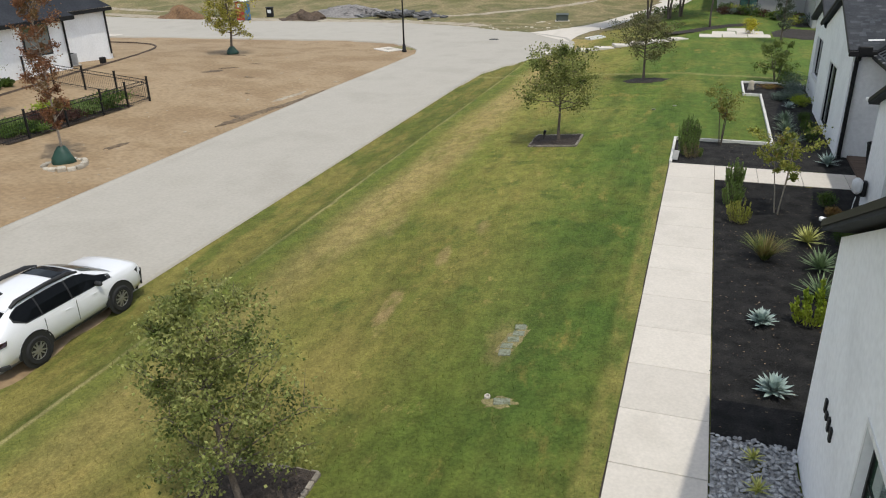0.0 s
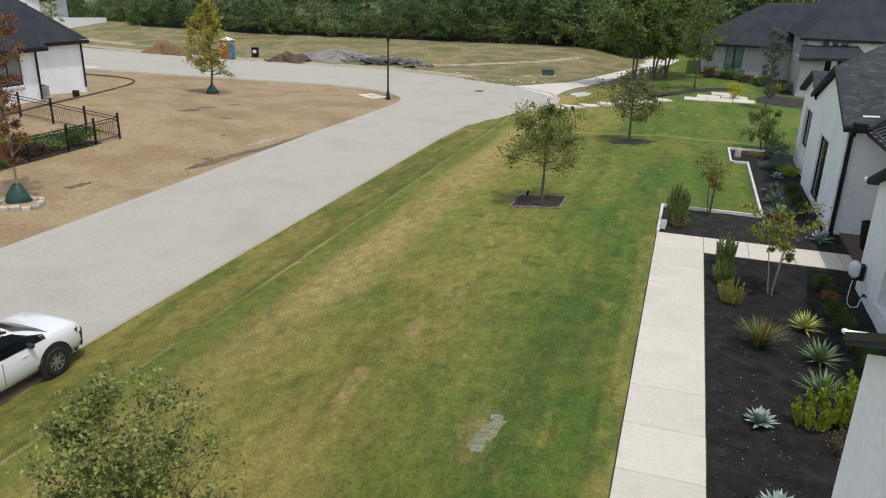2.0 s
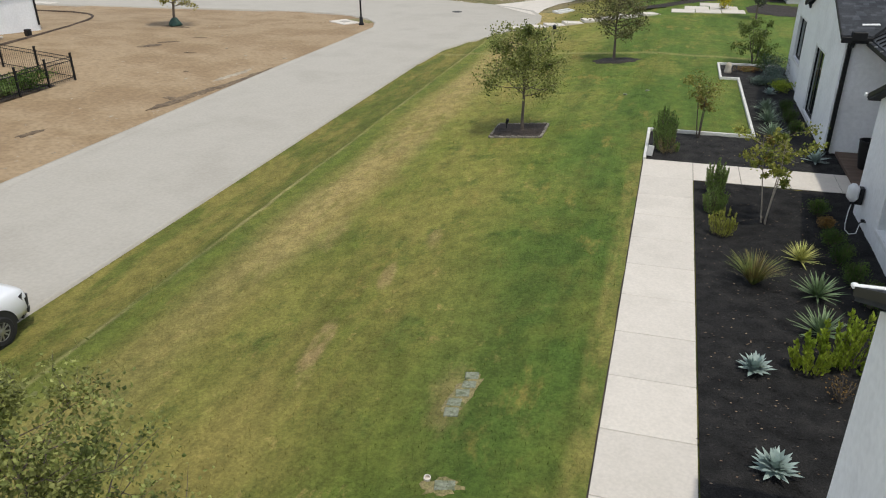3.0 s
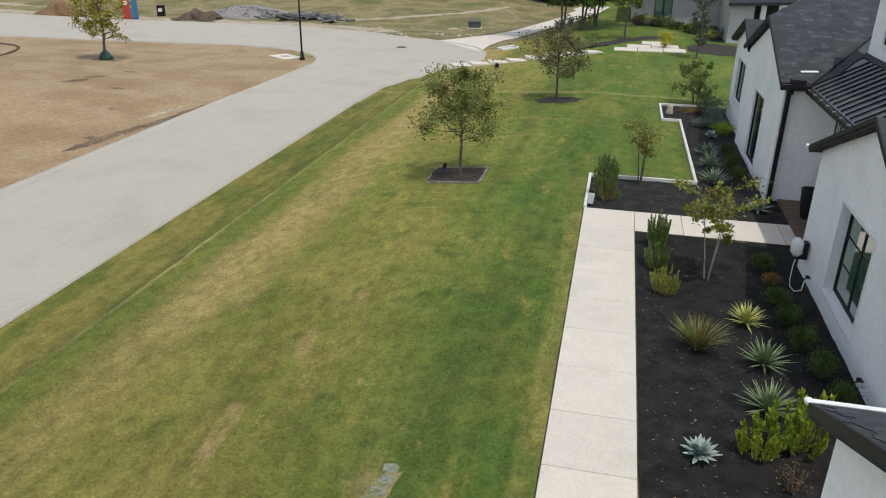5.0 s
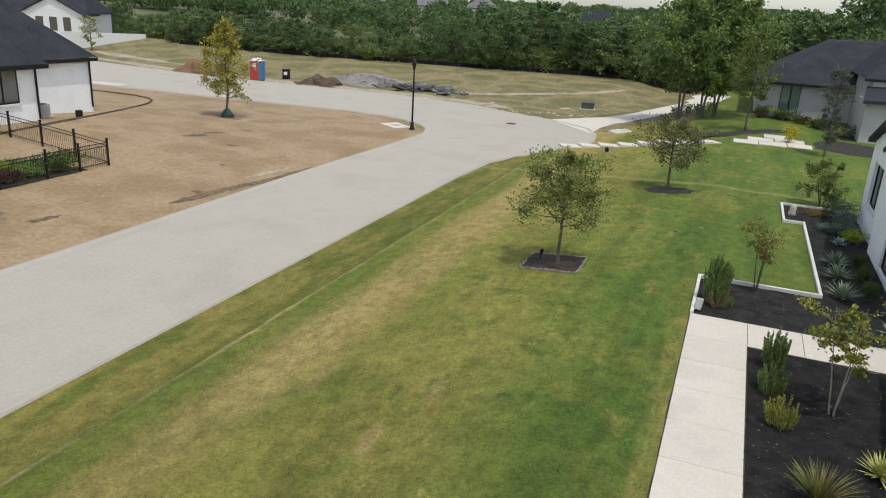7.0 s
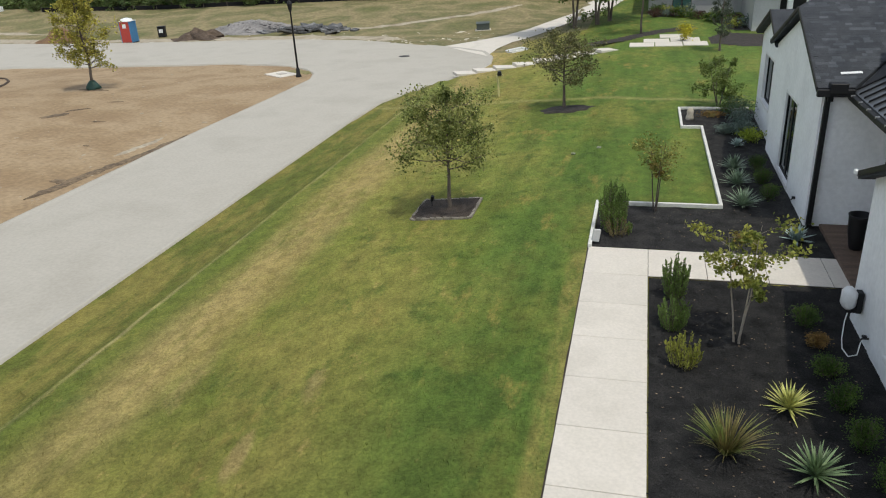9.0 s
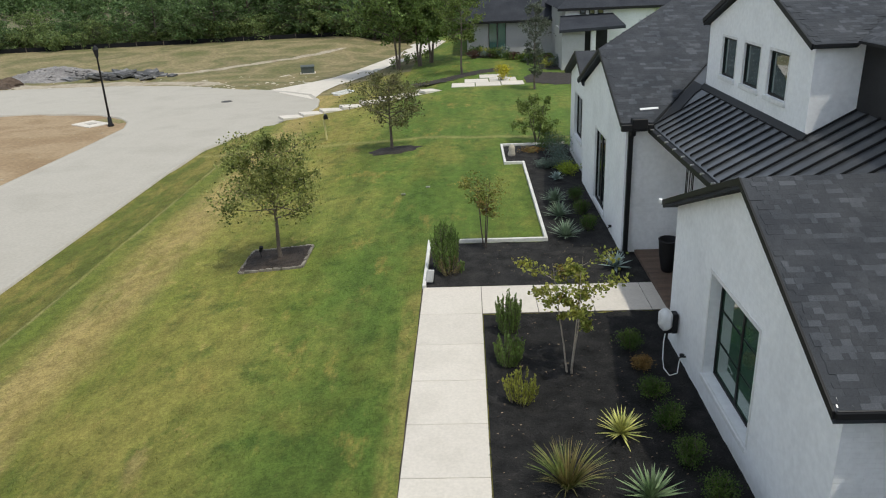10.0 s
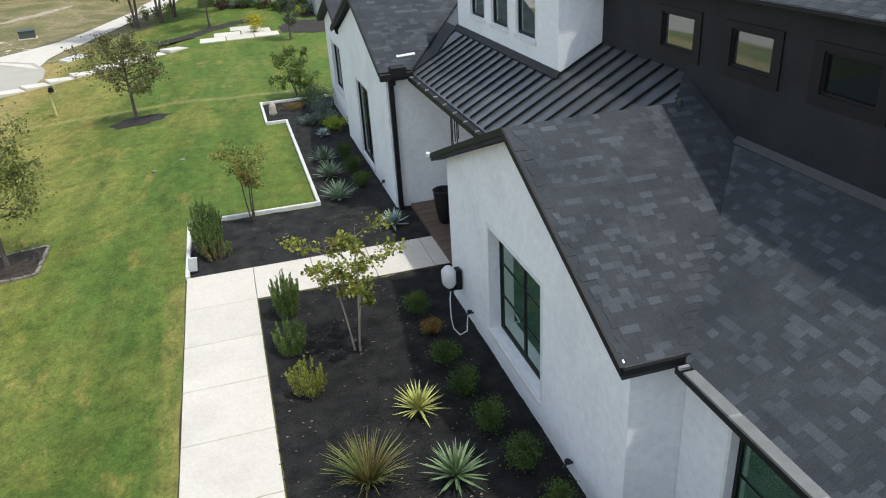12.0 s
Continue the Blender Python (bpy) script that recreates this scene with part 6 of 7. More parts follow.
shrub("yellow_shrub", (3.05, 61.2, 0.05), 0.42, 0.42, 1.25, YELLOW, "bright yellow shrub standing on the pale patio", 230, 620, 0.11)
for i, (x, y) in enumerate(((-7.0, 73.2), (-6.0, 75.2), (-5.2, 76.6), (-4.4, 78.2))):
    shrub("shrub", on(x + 1.3, y), 0.5, 0.5, 0.9, DEEP, "low dark shrub beside the driveway", 240 + i, 220, 0.13)

apron = Shape().prism([(-58.8, 58.6, -0.985), (-54.6, 58.75, -0.985), (-54.6, 59.9, -0.985), (-58.8, 59.75, -0.985)], (0, 0, -0.1))
thing("drive_apron", apron, CONCRETE, "pale concrete strip at the street edge", "driveway", kind="structure")
# white frame lying on the neighbouring verge
fr = thing("white_rack", None, None, "white rectangular frame lying on the grass", "frame")
FX, FY = -8.9, 64.3
for x0, y0, x1, y1 in ((-0.75, -0.5, 0.75, -0.36), (-0.75, 0.36, 0.75, 0.5), (-0.75, -0.36, -0.61, 0.36), (0.61, -0.36, 0.75, 0.36)):
    o = part("bar", Shape().box(x0, y0, 0, x1, y1, 0.16), WHITE, fr, bevel=0.015)
fr.matrix_basis = pose(FX, FY, ground_z(FX, FY) + 0.0, 0, -4, 40)


# ---------------------------------------------------------------- street furniture and site things
lamp = thing("street_lamp", None, None, "slim black street lamp on a corner of bare earth", "street lamp", at=pose(-22.6, 54.7, ground_z(-22.6, 54.7)))
part("base", Shape().lathe([(0.2, -0.05), (0.2, 0.1), (0.14, 0.2), (0.12, 0.55), (0.085, 0.62)], 12), BLACK, lamp, smooth=True)
part("pole", Shape().lathe([(0.07, 0.6), (0.065, 2.4), (0.05, 4.3), (0.07, 4.32), (0.07, 4.4)], 12), BLACK, lamp, smooth=True)
part("lantern", Shape().lathe([(0.1, 4.4), (0.17, 4.8), (0.19, 4.82), (0.12, 4.98), (0.03, 5.08)], 10), BLACK, lamp)
pad = thing("utility_pad", Shape().box(-1.1, -0.75, -0.15, 1.1, 0.75, 0.06), CONCRETE, "pale concrete utility pad beside the street lamp", "concrete pad", bevel=0.015, at=pose(-24.3, 55.5, ground_z(-24.3, 55.5), 0, 0, -35))
part("cover", Shape().box(-0.35, -0.25, 0.062, 0.35, 0.25, 0.09), ROAD, pad, "grey lid", bevel=0.006)
IRON = plain("cast_iron", (0.07, 0.068, 0.065), rough=0.7, metal=0.5)
thing("manhole_cover", Shape().lathe([(0.42, -0.02), (0.42, 0.012), (0.38, 0.018), (0.36, 0.012)], 24), IRON, "dark iron manhole cover in the street", "manhole cover", at=pose(-17.4, 62.7, ROAD_Z))
for x, y in ((-49.2, 73.0),):
    po = thing("portable_toilet", None, None, "red and blue portable toilet with a white roof", "portable toilet", at=pose(x, y, -1.05, 0, 0, 2))
    RED, BLUE = plain("red_plastic", (0.42, 0.045, 0.03), rough=0.5), plain("blue_plastic", (0.06, 0.19, 0.36), rough=0.5)
    part("skid", Shape().box(-0.62, -0.62, 0, 0.62, 0.62, 0.1), BLACK, po)
    part("side_panel", Shape().box(-0.58, -0.58, 0.1, -0.52, 0.58, 2.1), BLUE, po, "blue plastic panel")
    part("side_panel", Shape().box(0.52, -0.58, 0.1, 0.58, 0.58, 2.1), BLUE, po, "blue plastic panel")
    part("back_panel", Shape().box(-0.52, 0.52, 0.1, 0.52, 0.58, 2.1), BLUE, po)
    part("door", Shape().box(-0.52, -0.58, 0.1, 0.52, -0.52, 2.1), RED, po, "red plastic door", bevel=0.012)
    part("door_badge", Shape().box(-0.2, -0.6, 1.45, 0.2, -0.585, 1.85), WHITE, po)
    part("roof", Shape().prism([(-0.64, -0.64, 2.12), (0.64, -0.64, 2.12), (0.64, 0.64, 2.12), (-0.64, 0.64, 2.12)], (0, 0, -0.05)).lathe([(0.62, 2.12), (0.5, 2.3), (0.1, 2.4)], 12), WHITE, po, "white domed roof")
bin_ob = thing("site_bin", None, None, "black wheeled bin with a white label", "bin", at=pose(-48.0, 76.7, ground_z(-48.0, 76.7), 0, 0, 20))
part("body", Shape().prism([(-0.36, -0.36, 1.0), (0.36, -0.36, 1.0), (0.36, 0.36, 1.0), (-0.36, 0.36, 1.0)], (0, 0, -1.0)), BLACK, bin_ob, bevel=0.03)
part("lid", Shape().box(-0.4, -0.4, 1.0, 0.4, 0.42, 1.08), BLACK, bin_ob, bevel=0.02)
part("label", Shape().box(-0.2, -0.38, 0.45, 0.2, -0.365, 0.8), WHITE, bin_ob)


def heap(name, at, rx, ry, h, mat, label, seed, rough=0.25, rot=0.0):
    s = Shape()
    n_, m_ = 26, 12
    for j in range(m_ + 1):
        for i in range(n_):
            t, a = j / m_, 6.2832 * i / n_
            k = 1 + rough * noise.noise(Vector((math.cos(a) * 2 + seed, math.sin(a) * 2, t * 3)))
            z = h * (math.cos(t * math.pi) * 0.5 + 0.5) * (1 + 0.6 * rough * noise.noise(Vector((math.cos(a) * 3 * t, math.sin(a) * 3 * t, seed)))) - 0.06
            s.v.append((rx * t * k * math.cos(a), ry * t * k * math.sin(a), z + (0.12 + 0.2 * rough) * noise.noise(Vector((rx * t * math.cos(a) * 2, ry * t * math.sin(a) * 2, seed * 3.0))) * (t < 0.98)))
    for j in range(m_):
        for i in range(n_):
            q = (i + 1) % n_
            s.f.append((j * n_ + i, (j + 1) * n_ + i, (j + 1) * n_ + q, j * n_ + q))
    return thing(name, s, mat, label, "heap", at=pose(*at, 0, 0, rot))


RED_DIRT = material("red_brown_soil", [(0.15, 0.085, 0.042), (0.22, 0.13, 0.066)], rough=0.95, scale=0.8, fine=5, fine_amount=0.25, bump=0.8, bump_scale=6, bump_distance=0.1)
DARK_DIRT = material("dark_brown_soil", [(0.065, 0.045, 0.032), (0.12, 0.085, 0.06)], rough=0.95, scale=0.9, fine=5, fine_amount=0.3, bump=0.8, bump_scale=6, bump_distance=0.1)
GREY_GRAVEL = material("grey_gravel", [(0.175, 0.163, 0.155), (0.29, 0.27, 0.255)], rough=0.95, scale=0.5, fine=6, fine_amount=0.3, bump=0.8, bump_scale=8, bump_distance=0.06)
heap("soil_mound", (-58.4, 74.4, -1.05), 4.0, 1.9, 1.5, RED_DIRT, "red-brown soil mound beside the street", 1, rot=-10)
heap("soil_mound", (-42.6, 75.0, -1.05), 3.2, 2.0, 0.95, DARK_DIRT, "dark brown soil mound beside the street", 2, rough=0.6, rot=12)
heap("gravel_mound", (-39.8, 80.6, -1.0), 6.2, 4.2, 1.0, GREY_GRAVEL, "broad low grey gravel mound on the field", 3, rot=8)
# a stack of loose stone slabs
rs = random.Random(31)
SLATE = material("dark_stone_slab", [(0.07, 0.07, 0.072), (0.19, 0.185, 0.18)], rough=0.85, scale=1.2, fine=8, fine_amount=0.25, per_piece=0.5)
stack = thing("stone_pile", None, None, "low pile of dark broken stone slabs on the field", "stone pile", at=pose(-32.0, 78.6, -1.0))
slab_meshes = [Shape().box(-a, -b, -0.1, a, b, 0.1).mesh("stone", SLATE) for a, b in ((0.55, 0.35), (0.4, 0.3), (0.7, 0.4))]
for i in range(90):
    o = part("stone", slab_meshes[i % 3], None, stack)
    u, v = rs.gauss(0, 1.9), rs.gauss(0, 0.8)
    o.matrix_basis = pose(u, v, 0.08 + max(0, 0.45 - 0.1 * abs(u)) * rs.random(), rs.uniform(-18, 18), rs.uniform(-18, 18), rs.uniform(0, 180))
for i in range(5):
    o = part("stone", slab_meshes[1], None, stack)
    o.matrix_basis = pose(-9 + i * 0.35 + rs.uniform(-0.3, 0.3), 3.8 + rs.uniform(-0.4, 0.4), 0.6, rs.uniform(-10, 10), rs.uniform(-10, 10), rs.uniform(0, 180)) @ Matrix.Diagonal((0.5, 0.5, 0.7, 1))
# pale spoil along the far side of the street
spoil = Shape()
for i in range(420):
    t = rs.random()
    x = -58 + 46 * t
    y = 72.2 + (-0.012 * (x + 30) ** 2 * 0.25 if x < -30 else -0.10 * (x + 30) * 0.9) + rs.gauss(0, 0.8) + (4.5 if rs.random() < 0.3 else 0.4)
    if inside(x, y, ROAD_RING):
        continue
    r_ = rs.uniform(0.03, 0.16) * (1.8 if rs.random() < 0.1 else 1)
    spoil.add(pebble(i % 9), pose(x, y, -1.06, 0, 0, rs.uniform(0, 360)) @ Matrix.Diagonal((r_ * 1.6, r_, r_ * 0.5, 1)))
thing("spoil_stones", spoil, LIMESTONE, "pale stones and clods along the street edge", "stones", kind="stuff")
rubble = Shape()
for i in range(420):
    a, d = rs.uniform(0, 6.283), math.sqrt(rs.random())
    x, y = -39.8 + 5.4 * d * math.cos(a), 80.6 + 3.4 * d * math.sin(a)
    r_ = rs.uniform(0.05, 0.2)
    rubble.add(pebble(i % 9), pose(x, y, -1.04 + 1.0 * (math.cos(min(1.0, d) * 0.86 * math.pi) * 0.5 + 0.5), rs.uniform(-30, 30), 0, rs.uniform(0, 360)) @ Matrix.Diagonal((r_ * 1.5, r_, r_ * 0.8, 1)))
thing("loose_rubble", rubble, GREY_GRAVEL, "loose grey rubble on a gravel mound", "stones", kind="stuff")
SAND = material("pale_sandy_soil", [(0.30, 0.25, 0.175), (0.40, 0.345, 0.26), (0.25, 0.20, 0.135)], rough=0.95, scale=0.7, fine=5, fine_amount=0.2, bump=0.6, bump_scale=8, bump_distance=0.05)
clods = Shape()
for i in range(300):
    x = -22.2 - 17 * rs.random() ** 1.7
    y = rs.uniform(14, 57)
    if x < -27.2 and y < 32 or x < -34.5 and y < 51:
        continue
    r_ = rs.uniform(0.02, 0.06) * (2.2 if rs.random() < 0.05 else 1)
    clods.add(pebble(i % 9), pose(x, y, ground_z(x, y) + 0.008, 0, 0, rs.uniform(0, 360)) @ Matrix.Diagonal((r_ * 1.5, r_, r_ * 0.5, 1)))
thing("scattered_clods", clods, SAND, "small pale clods scattered on bare earth", "stones", kind="stuff")


def sandy_strip(line, width, seed, label, mat=SAND):
    """An uneven belt of bare soil along a line in plan."""
    s = Shape()
    pts = dense(line, 8)
    for k, (x, y) in enumerate(pts):
        (ax, ay), (bx, by) = pts[max(0, k - 1)], pts[min(len(pts) - 1, k + 1)]
        ln = math.hypot(bx - ax, by - ay)
        nx, ny = -(by - ay) / ln, (bx - ax) / ln
        taper = min(1.0, k / 5, (len(pts) - 1 - k) / 5)
        lo = -width * 0.5 * taper * (1 + 0.9 * noise.noise(Vector((k * 0.35, seed, 0))))
        hi = width * 0.5 * taper * (1 + 0.9 * noise.noise(Vector((k * 0.35, seed + 9.0, 0))))
        for j in range(5):
            d = lo + (hi - lo) * j / 4
            gx, gy = x + nx * d, y + ny * d
            s.v.append((gx, gy, max(ground_z(gx, gy), -1.05) + (0.035 if 0 < j < 4 else -0.02)))
    for k in range(len(pts) - 1):
        for j in range(4):
            s.f.append((k * 5 + j, (k + 1) * 5 + j, (k + 1) * 5 + j + 1, k * 5 + j + 1))
    thing("bare_strip", s, mat, label, "soil", kind="structure", smooth=True)


sandy_strip([(-80, 78.5), (-61, 74.6), (-53, 74.2), (-44, 74.2), (-36, 74.6), (-30, 74.4), (-24, 73.2), (-20, 71.8)], 2.6, 1.0, "pale bare soil along the street edge")
sandy_strip([(-31, 78.6), (-25.8, 79.6), (-22.2, 82.2), (-19, 84.2), (-15, 87.2), (-12.6, 91.5)], 1.3, 5.0, "pale bare track across the rough field")
sandy_strip([(-96, 84.0), (-84, 82.0), (-72, 80.6), (-64, 79.2)], 1.6, 8.0, "pale bare track across the rough field")
ub = thing("utility_box", None, None, "low dark green utility cabinet on the field", "utility box", at=pose(-14.1, 77.0, ground_z(-14.1, 77.0), 0, 0, 12) @ Matrix.Diagonal((0.8, 0.8, 0.85, 1)))
GREEN_BOX = plain("dull_green_metal", (0.07, 0.085, 0.075), rough=0.6)
part("body", Shape().box(-0.75, -0.55, 0.05, 0.75, 0.55, 0.7), GREEN_BOX, ub, bevel=0.03)
part("lid", Shape().prism([(-0.8, -0.6, 0.74), (0.8, -0.6, 0.74), (0.8, 0.6, 0.84), (-0.8, 0.6, 0.84)], (0, 0, -0.06)), GREEN_BOX, ub)
part("plinth", Shape().box(-0.9, -0.7, -0.1, 0.9, 0.7, 0.06), CONCRETE, ub)

# post box on a leaning pale yellow post
POST_PAINT = plain("pale_yellow_paint", (0.62, 0.56, 0.26), rough=0.6)
pb = thing("post_box", None, None, "small dark post box on a pale yellow leaning post", "post box", at=pose(-6.9, 45.95, ground_z(-6.9, 45.95), 0, -4, 10))
part("post", Shape().box(-0.045, -0.045, -0.1, 0.045, 0.045, 1.05), POST_PAINT, pb, "pale yellow post", bevel=0.008)
part("arm", Shape().box(-0.045, -0.05, 1.05, 0.3, 0.05, 1.12), POST_PAINT, pb)
bx = Shape()
for k in range(9):
    a = math.pi * k / 8
    bx.v += [(0.12 + 0.11 * math.cos(a), -0.2, 1.24 + 0.1 * math.sin(a)), (0.12 + 0.11 * math.cos(a), 0.2, 1.24 + 0.1 * math.sin(a))]
bx.v += [(0.01, -0.2, 1.12), (0.01, 0.2, 1.12), (0.23, -0.2, 1.12), (0.23, 0.2, 1.12)]
bx.f += [(2 * k, 2 * k + 1, 2 * k + 3, 2 * k + 2) for k in range(8)] + [(16, 17, 19, 18), (0, 20, 21, 1), (18, 19, 21, 20), tuple([20] + [2 * k for k in range(9)] + [18]), tuple([19] + [2 * k + 1 for k in range(8, -1, -1)] + [21])]
part("box", bx, BLACK, pb)

# worn straw-coloured grass round the lids
WORN = material("worn_grass", [(0.15, 0.15, 0.05), (0.26, 0.215, 0.10), (0.12, 0.13, 0.036)], rough=0.95, scale=5, fine=30, fine_amount=0.3, bump=0.8, bump_scale=30, bump_distance=0.03)


flat_patch("worn_patch", -3.17, 12.1, 0.24, 0.8, -12, WORN, "worn straw-coloured grass round the valve lids", "grass", 0.026, 0.01)
flat_patch("worn_patch", -2.88, 9.8, 0.38, 0.22, 10, WORN, "worn straw-coloured grass beside a cleanout pipe", "grass", 0.026, 0.01)
# valve covers let into the lawn
cov = thing("valve_covers", None, None, "row of pale green irrigation valve lids in the lawn", "valve cover")
PALE_GREEN = material("worn_green_plastic", [(0.12, 0.135, 0.075), (0.22, 0.235, 0.17), (0.15, 0.165, 0.10)], rough=0.8, scale=7, fine=30, fine_amount=0.3)
for i in range(5):
    x, y = -3.24 + 0.03 * i + (0.02, -0.03, 0.01, 0.03, -0.02)[i], 11.55 + 0.275 * i
    o = part("lid", Shape().box(-0.125, -0.11, -0.1, 0.125, 0.11, 0.02), PALE_GREEN, cov, bevel=0.012)
    o.matrix_basis = pose(x, y, ground_z(x, y) + 0.022, (3, -2, 2, -3, 1)[i], -4, (8, 3, 12, 5, 9)[i])
thing("drain_pipe", Shape().lathe([(0.055, -0.1), (0.055, 0.08), (0.042, 0.08), (0.042, 0.02)], 14), CONCRETE, "short pale cleanout pipe in the lawn", "pipe", at=pose(-3.12, 9.9, ground_z(-3.12, 9.9), 8, 0, 0))
thing("cleanout_box", Shape().box(-0.16, -0.1, -0.1, 0.16, 0.1, 0.025), PALE_GREEN, "pale cleanout lid in worn grass", "lid", bevel=0.012, at=pose(-2.82, 9.82, ground_z(-2.82, 9.82) + 0.018, 0, 0, 14))
for x, y in ((-1.95, 34.3), (-1.05, 34.95)):
    thing("sprinkler", Shape().lathe([(0.09, -0.05), (0.09, 0.035), (0.02, 0.05)], 12), PALE_GREEN, "small pale sprinkler lid in the lawn", "sprinkler", at=pose(x, y, ground_z(x, y)))
for x, y in ((-6.0, 28.9),):
    up = thing("garden_light", None, None, "small black garden uplight in the mulch square", "garden light", at=pose(x, y, ground_z(x, y) + 0.06))
    part("stake", Shape().lathe([(0.015, -0.1), (0.015, 0.22)], 8), BLACK, up)
    part("head", Shape().tube([(0, 0, 0.2), (0.05, -0.02, 0.36)], [0.05, 0.065], 10), BLACK, up)
wl = thing("walk_light", None, None, "pale panel lamp leaning at the corner of the walk", "garden light", at=pose(-0.6, 25.68, 0.05, -8, 10, 14))
part("body", Shape().box(-0.1, -0.035, 0.02, 0.1, 0.035, 0.36), PANEL_GREY, wl, bevel=0.014)
part("rim", Shape().box(0.103, -0.04, 0.02, 0.125, 0.04, 0.36), BLACK, wl, "dark side rim")
part("foot", Shape().box(-0.12, -0.06, -0.05, 0.12, 0.06, 0.018), BLACK, wl)
# small pale upright stone at the far corner of the bed
thing("garden_stone", Shape().lathe([(0.16, -0.05), (0.17, 0.1), (0.13, 0.22), (0.15, 0.34), (0.1, 0.46), (0.02, 0.5)], 9), LIMESTONE, "small pale upright stone in the planting bed", "stone", smooth=True, at=pose(2.42, 39.3, 0.03, 4, 0, 20))

# ---------------------------------------------------------------- on the house wall
reel = thing("hose_reel", None, None, "white rounded hose reel case on a black wall bracket", "hose reel", at=pose(HX - 0.26, 21.75, 0.78))
part("case", Shape().box(-0.14, -0.17, -0.2, 0.12, 0.17, 0.25), WHITE, reel, bevel=0.085, smooth=True)
part("bracket", Shape().box(0.121, -0.1, -0.27, 0.235, 0.1, 0.18), BLACK, reel, bevel=0.015)
part("bracket_arm", Shape().box(-0.05, -0.07, -0.27, 0.119, 0.07, -0.205), BLACK, reel)
part("hose", Shape().tube([(0.0, -0.05, -0.25), (-0.04, -0.1, -0.45), (-0.12, -0.4, -0.68), (-0.18, -0.75, -0.71), (-0.14, -1.05, -0.7), (0.02, -1.0, -0.68), (0.1, -0.8, -0.55), (0.15, -0.7, -0.5), (0.24, -0.66, -0.5)], [0.012] * 9, 6), WHITE, reel, "white hose looped on the mulch", smooth=True)
for y, z in ((21.05, 0.3), (16.55, 0.28), (29.0, 0.3)):
    tap = thing("wall_tap", None, None, "brass garden tap with a black handle on the white wall", "tap", at=pose(HX, y, z))
    part("spout", Shape().tube([(0.0, 0, 0), (-0.1, 0, 0), (-0.15, 0, -0.05)], [0.022, 0.022, 0.02], 8), IRON, tap)
    part("handle", Shape().lathe([(0.05, 0.03), (0.05, 0.055), (0.01, 0.06)], 10, (-0.08, 0, 0)), BLACK, tap)
urn = thing("planter_urn", None, None, "tall dark planter urn on the porch", "planter", at=pose(5.72, 25.9, 0.13))
part("pot", Shape().lathe([(0.14, 0), (0.17, 0.05), (0.24, 0.45), (0.27, 0.85), (0.29, 0.9), (0.25, 0.9), (0.23, 0.8)], 18), BLACK, urn, smooth=True)
chime = thing("wind_chime", None, None, "dark metal wind chime hung under the porch eave", "wind chime", at=pose(5.5, 23.9, 3.5))
part("ring", Shape().lathe([(0.09, -0.02), (0.1, 0.0), (0.09, 0.02)], 12), BLACK, chime)
for k in range(5):
    a = k * 1.2566
    part("rod", Shape().tube([(0.08 * math.cos(a), 0.08 * math.sin(a), -0.04), (0.08 * math.cos(a), 0.08 * math.sin(a), -0.55 - 0.07 * k)], [0.012, 0.012], 6), IRON, chime)
part("cord", Shape().tube([(0, 0, 0.28), (0, 0, 0.0)], [0.004, 0.004], 4), BLACK, chime)

# ---------------------------------------------------------------- across the street
fence = thing("fence", None, None, "black metal picket fence along the front yard", "fence")
picket_mesh = Shape().box(-0.0045, -0.0045, 0.06, 0.0045, 0.0045, 1.12).mesh("picket", BLACK)
post_mesh = Shape().box(-0.04, -0.04, -0.15, 0.04, 0.04, 1.32).box(-0.05, -0.05, 1.32, 0.05, 0.05, 1.35).mesh("post", BLACK)


def fence_run(pts):
    for k, (x, y) in enumerate(pts):
        o = part("post", post_mesh, None, fence)
        o.matrix_basis = pose(x, y, ground_z(x, y))
        if k:
            px, py = pts[k - 1]
            za, zb = ground_z(px, py), ground_z(x, y)
            for h in (0.18, 0.98, 1.14):
                part("rail", Shape().tube([(px, py, za + h), (x, y, zb + h)], [0.02, 0.02], 4), BLACK, fence)
            n_ = int(math.hypot(x - px, y - py) / 0.125)
            for i in range(1, n_):
                t = i / n_
                o = part("picket", picket_mesh, None, fence)
                o.matrix_basis = pose(px + (x - px) * t, py + (y - py) * t, za + (zb - za) * t)


fence_run([(-28.45, y) for y in (31.75, 30.05, 28.25, 25.9, 23.6, 21.3, 19.0, 16.7, 14.4, 12.0)])
fence_run([(-28.45, 31.75), (-30.6, 31.8), (-32.8, 31.8), (-35.0, 31.8), (-37.0, 31.8)])
RING_STONE = material("rough_tan_stone", [(0.36, 0.315, 0.25), (0.50, 0.45, 0.37)], rough=0.9, scale=4, fine=30, fine_amount=0.2, bump=0.5, bump_scale=30, per_piece=0.2)
ring = thing("stone_ring", None, None, "round rim of rough pale stones at a tree's foot", "stone ring", at=pose(-24.6, 21.6, ground_z(-24.6, 21.6)))
for i in range(13):
    a = 6.283 * i / 13
    o = part("stone", Shape().box(-0.17, -0.12, -0.1, 0.17, 0.12, 0.09 + 0.04 * (i % 3)), RING_STONE, ring, bevel=0.035)
    o.matrix_basis = pose(0.76 * math.cos(a), 0.76 * math.sin(a), 0.0, 5 * (i % 3 - 1), 0, math.degrees(a) + 90 + 9 * (i % 4 - 1.5))
part("soil", Shape().lathe([(0.72, -0.05), (0.68, 0.07), (0.3, 0.11), (0.02, 0.12)], 18), DIRT, ring)
GREEN_BAG = plain("dark_green_bag", (0.018, 0.06, 0.042), rough=0.55)


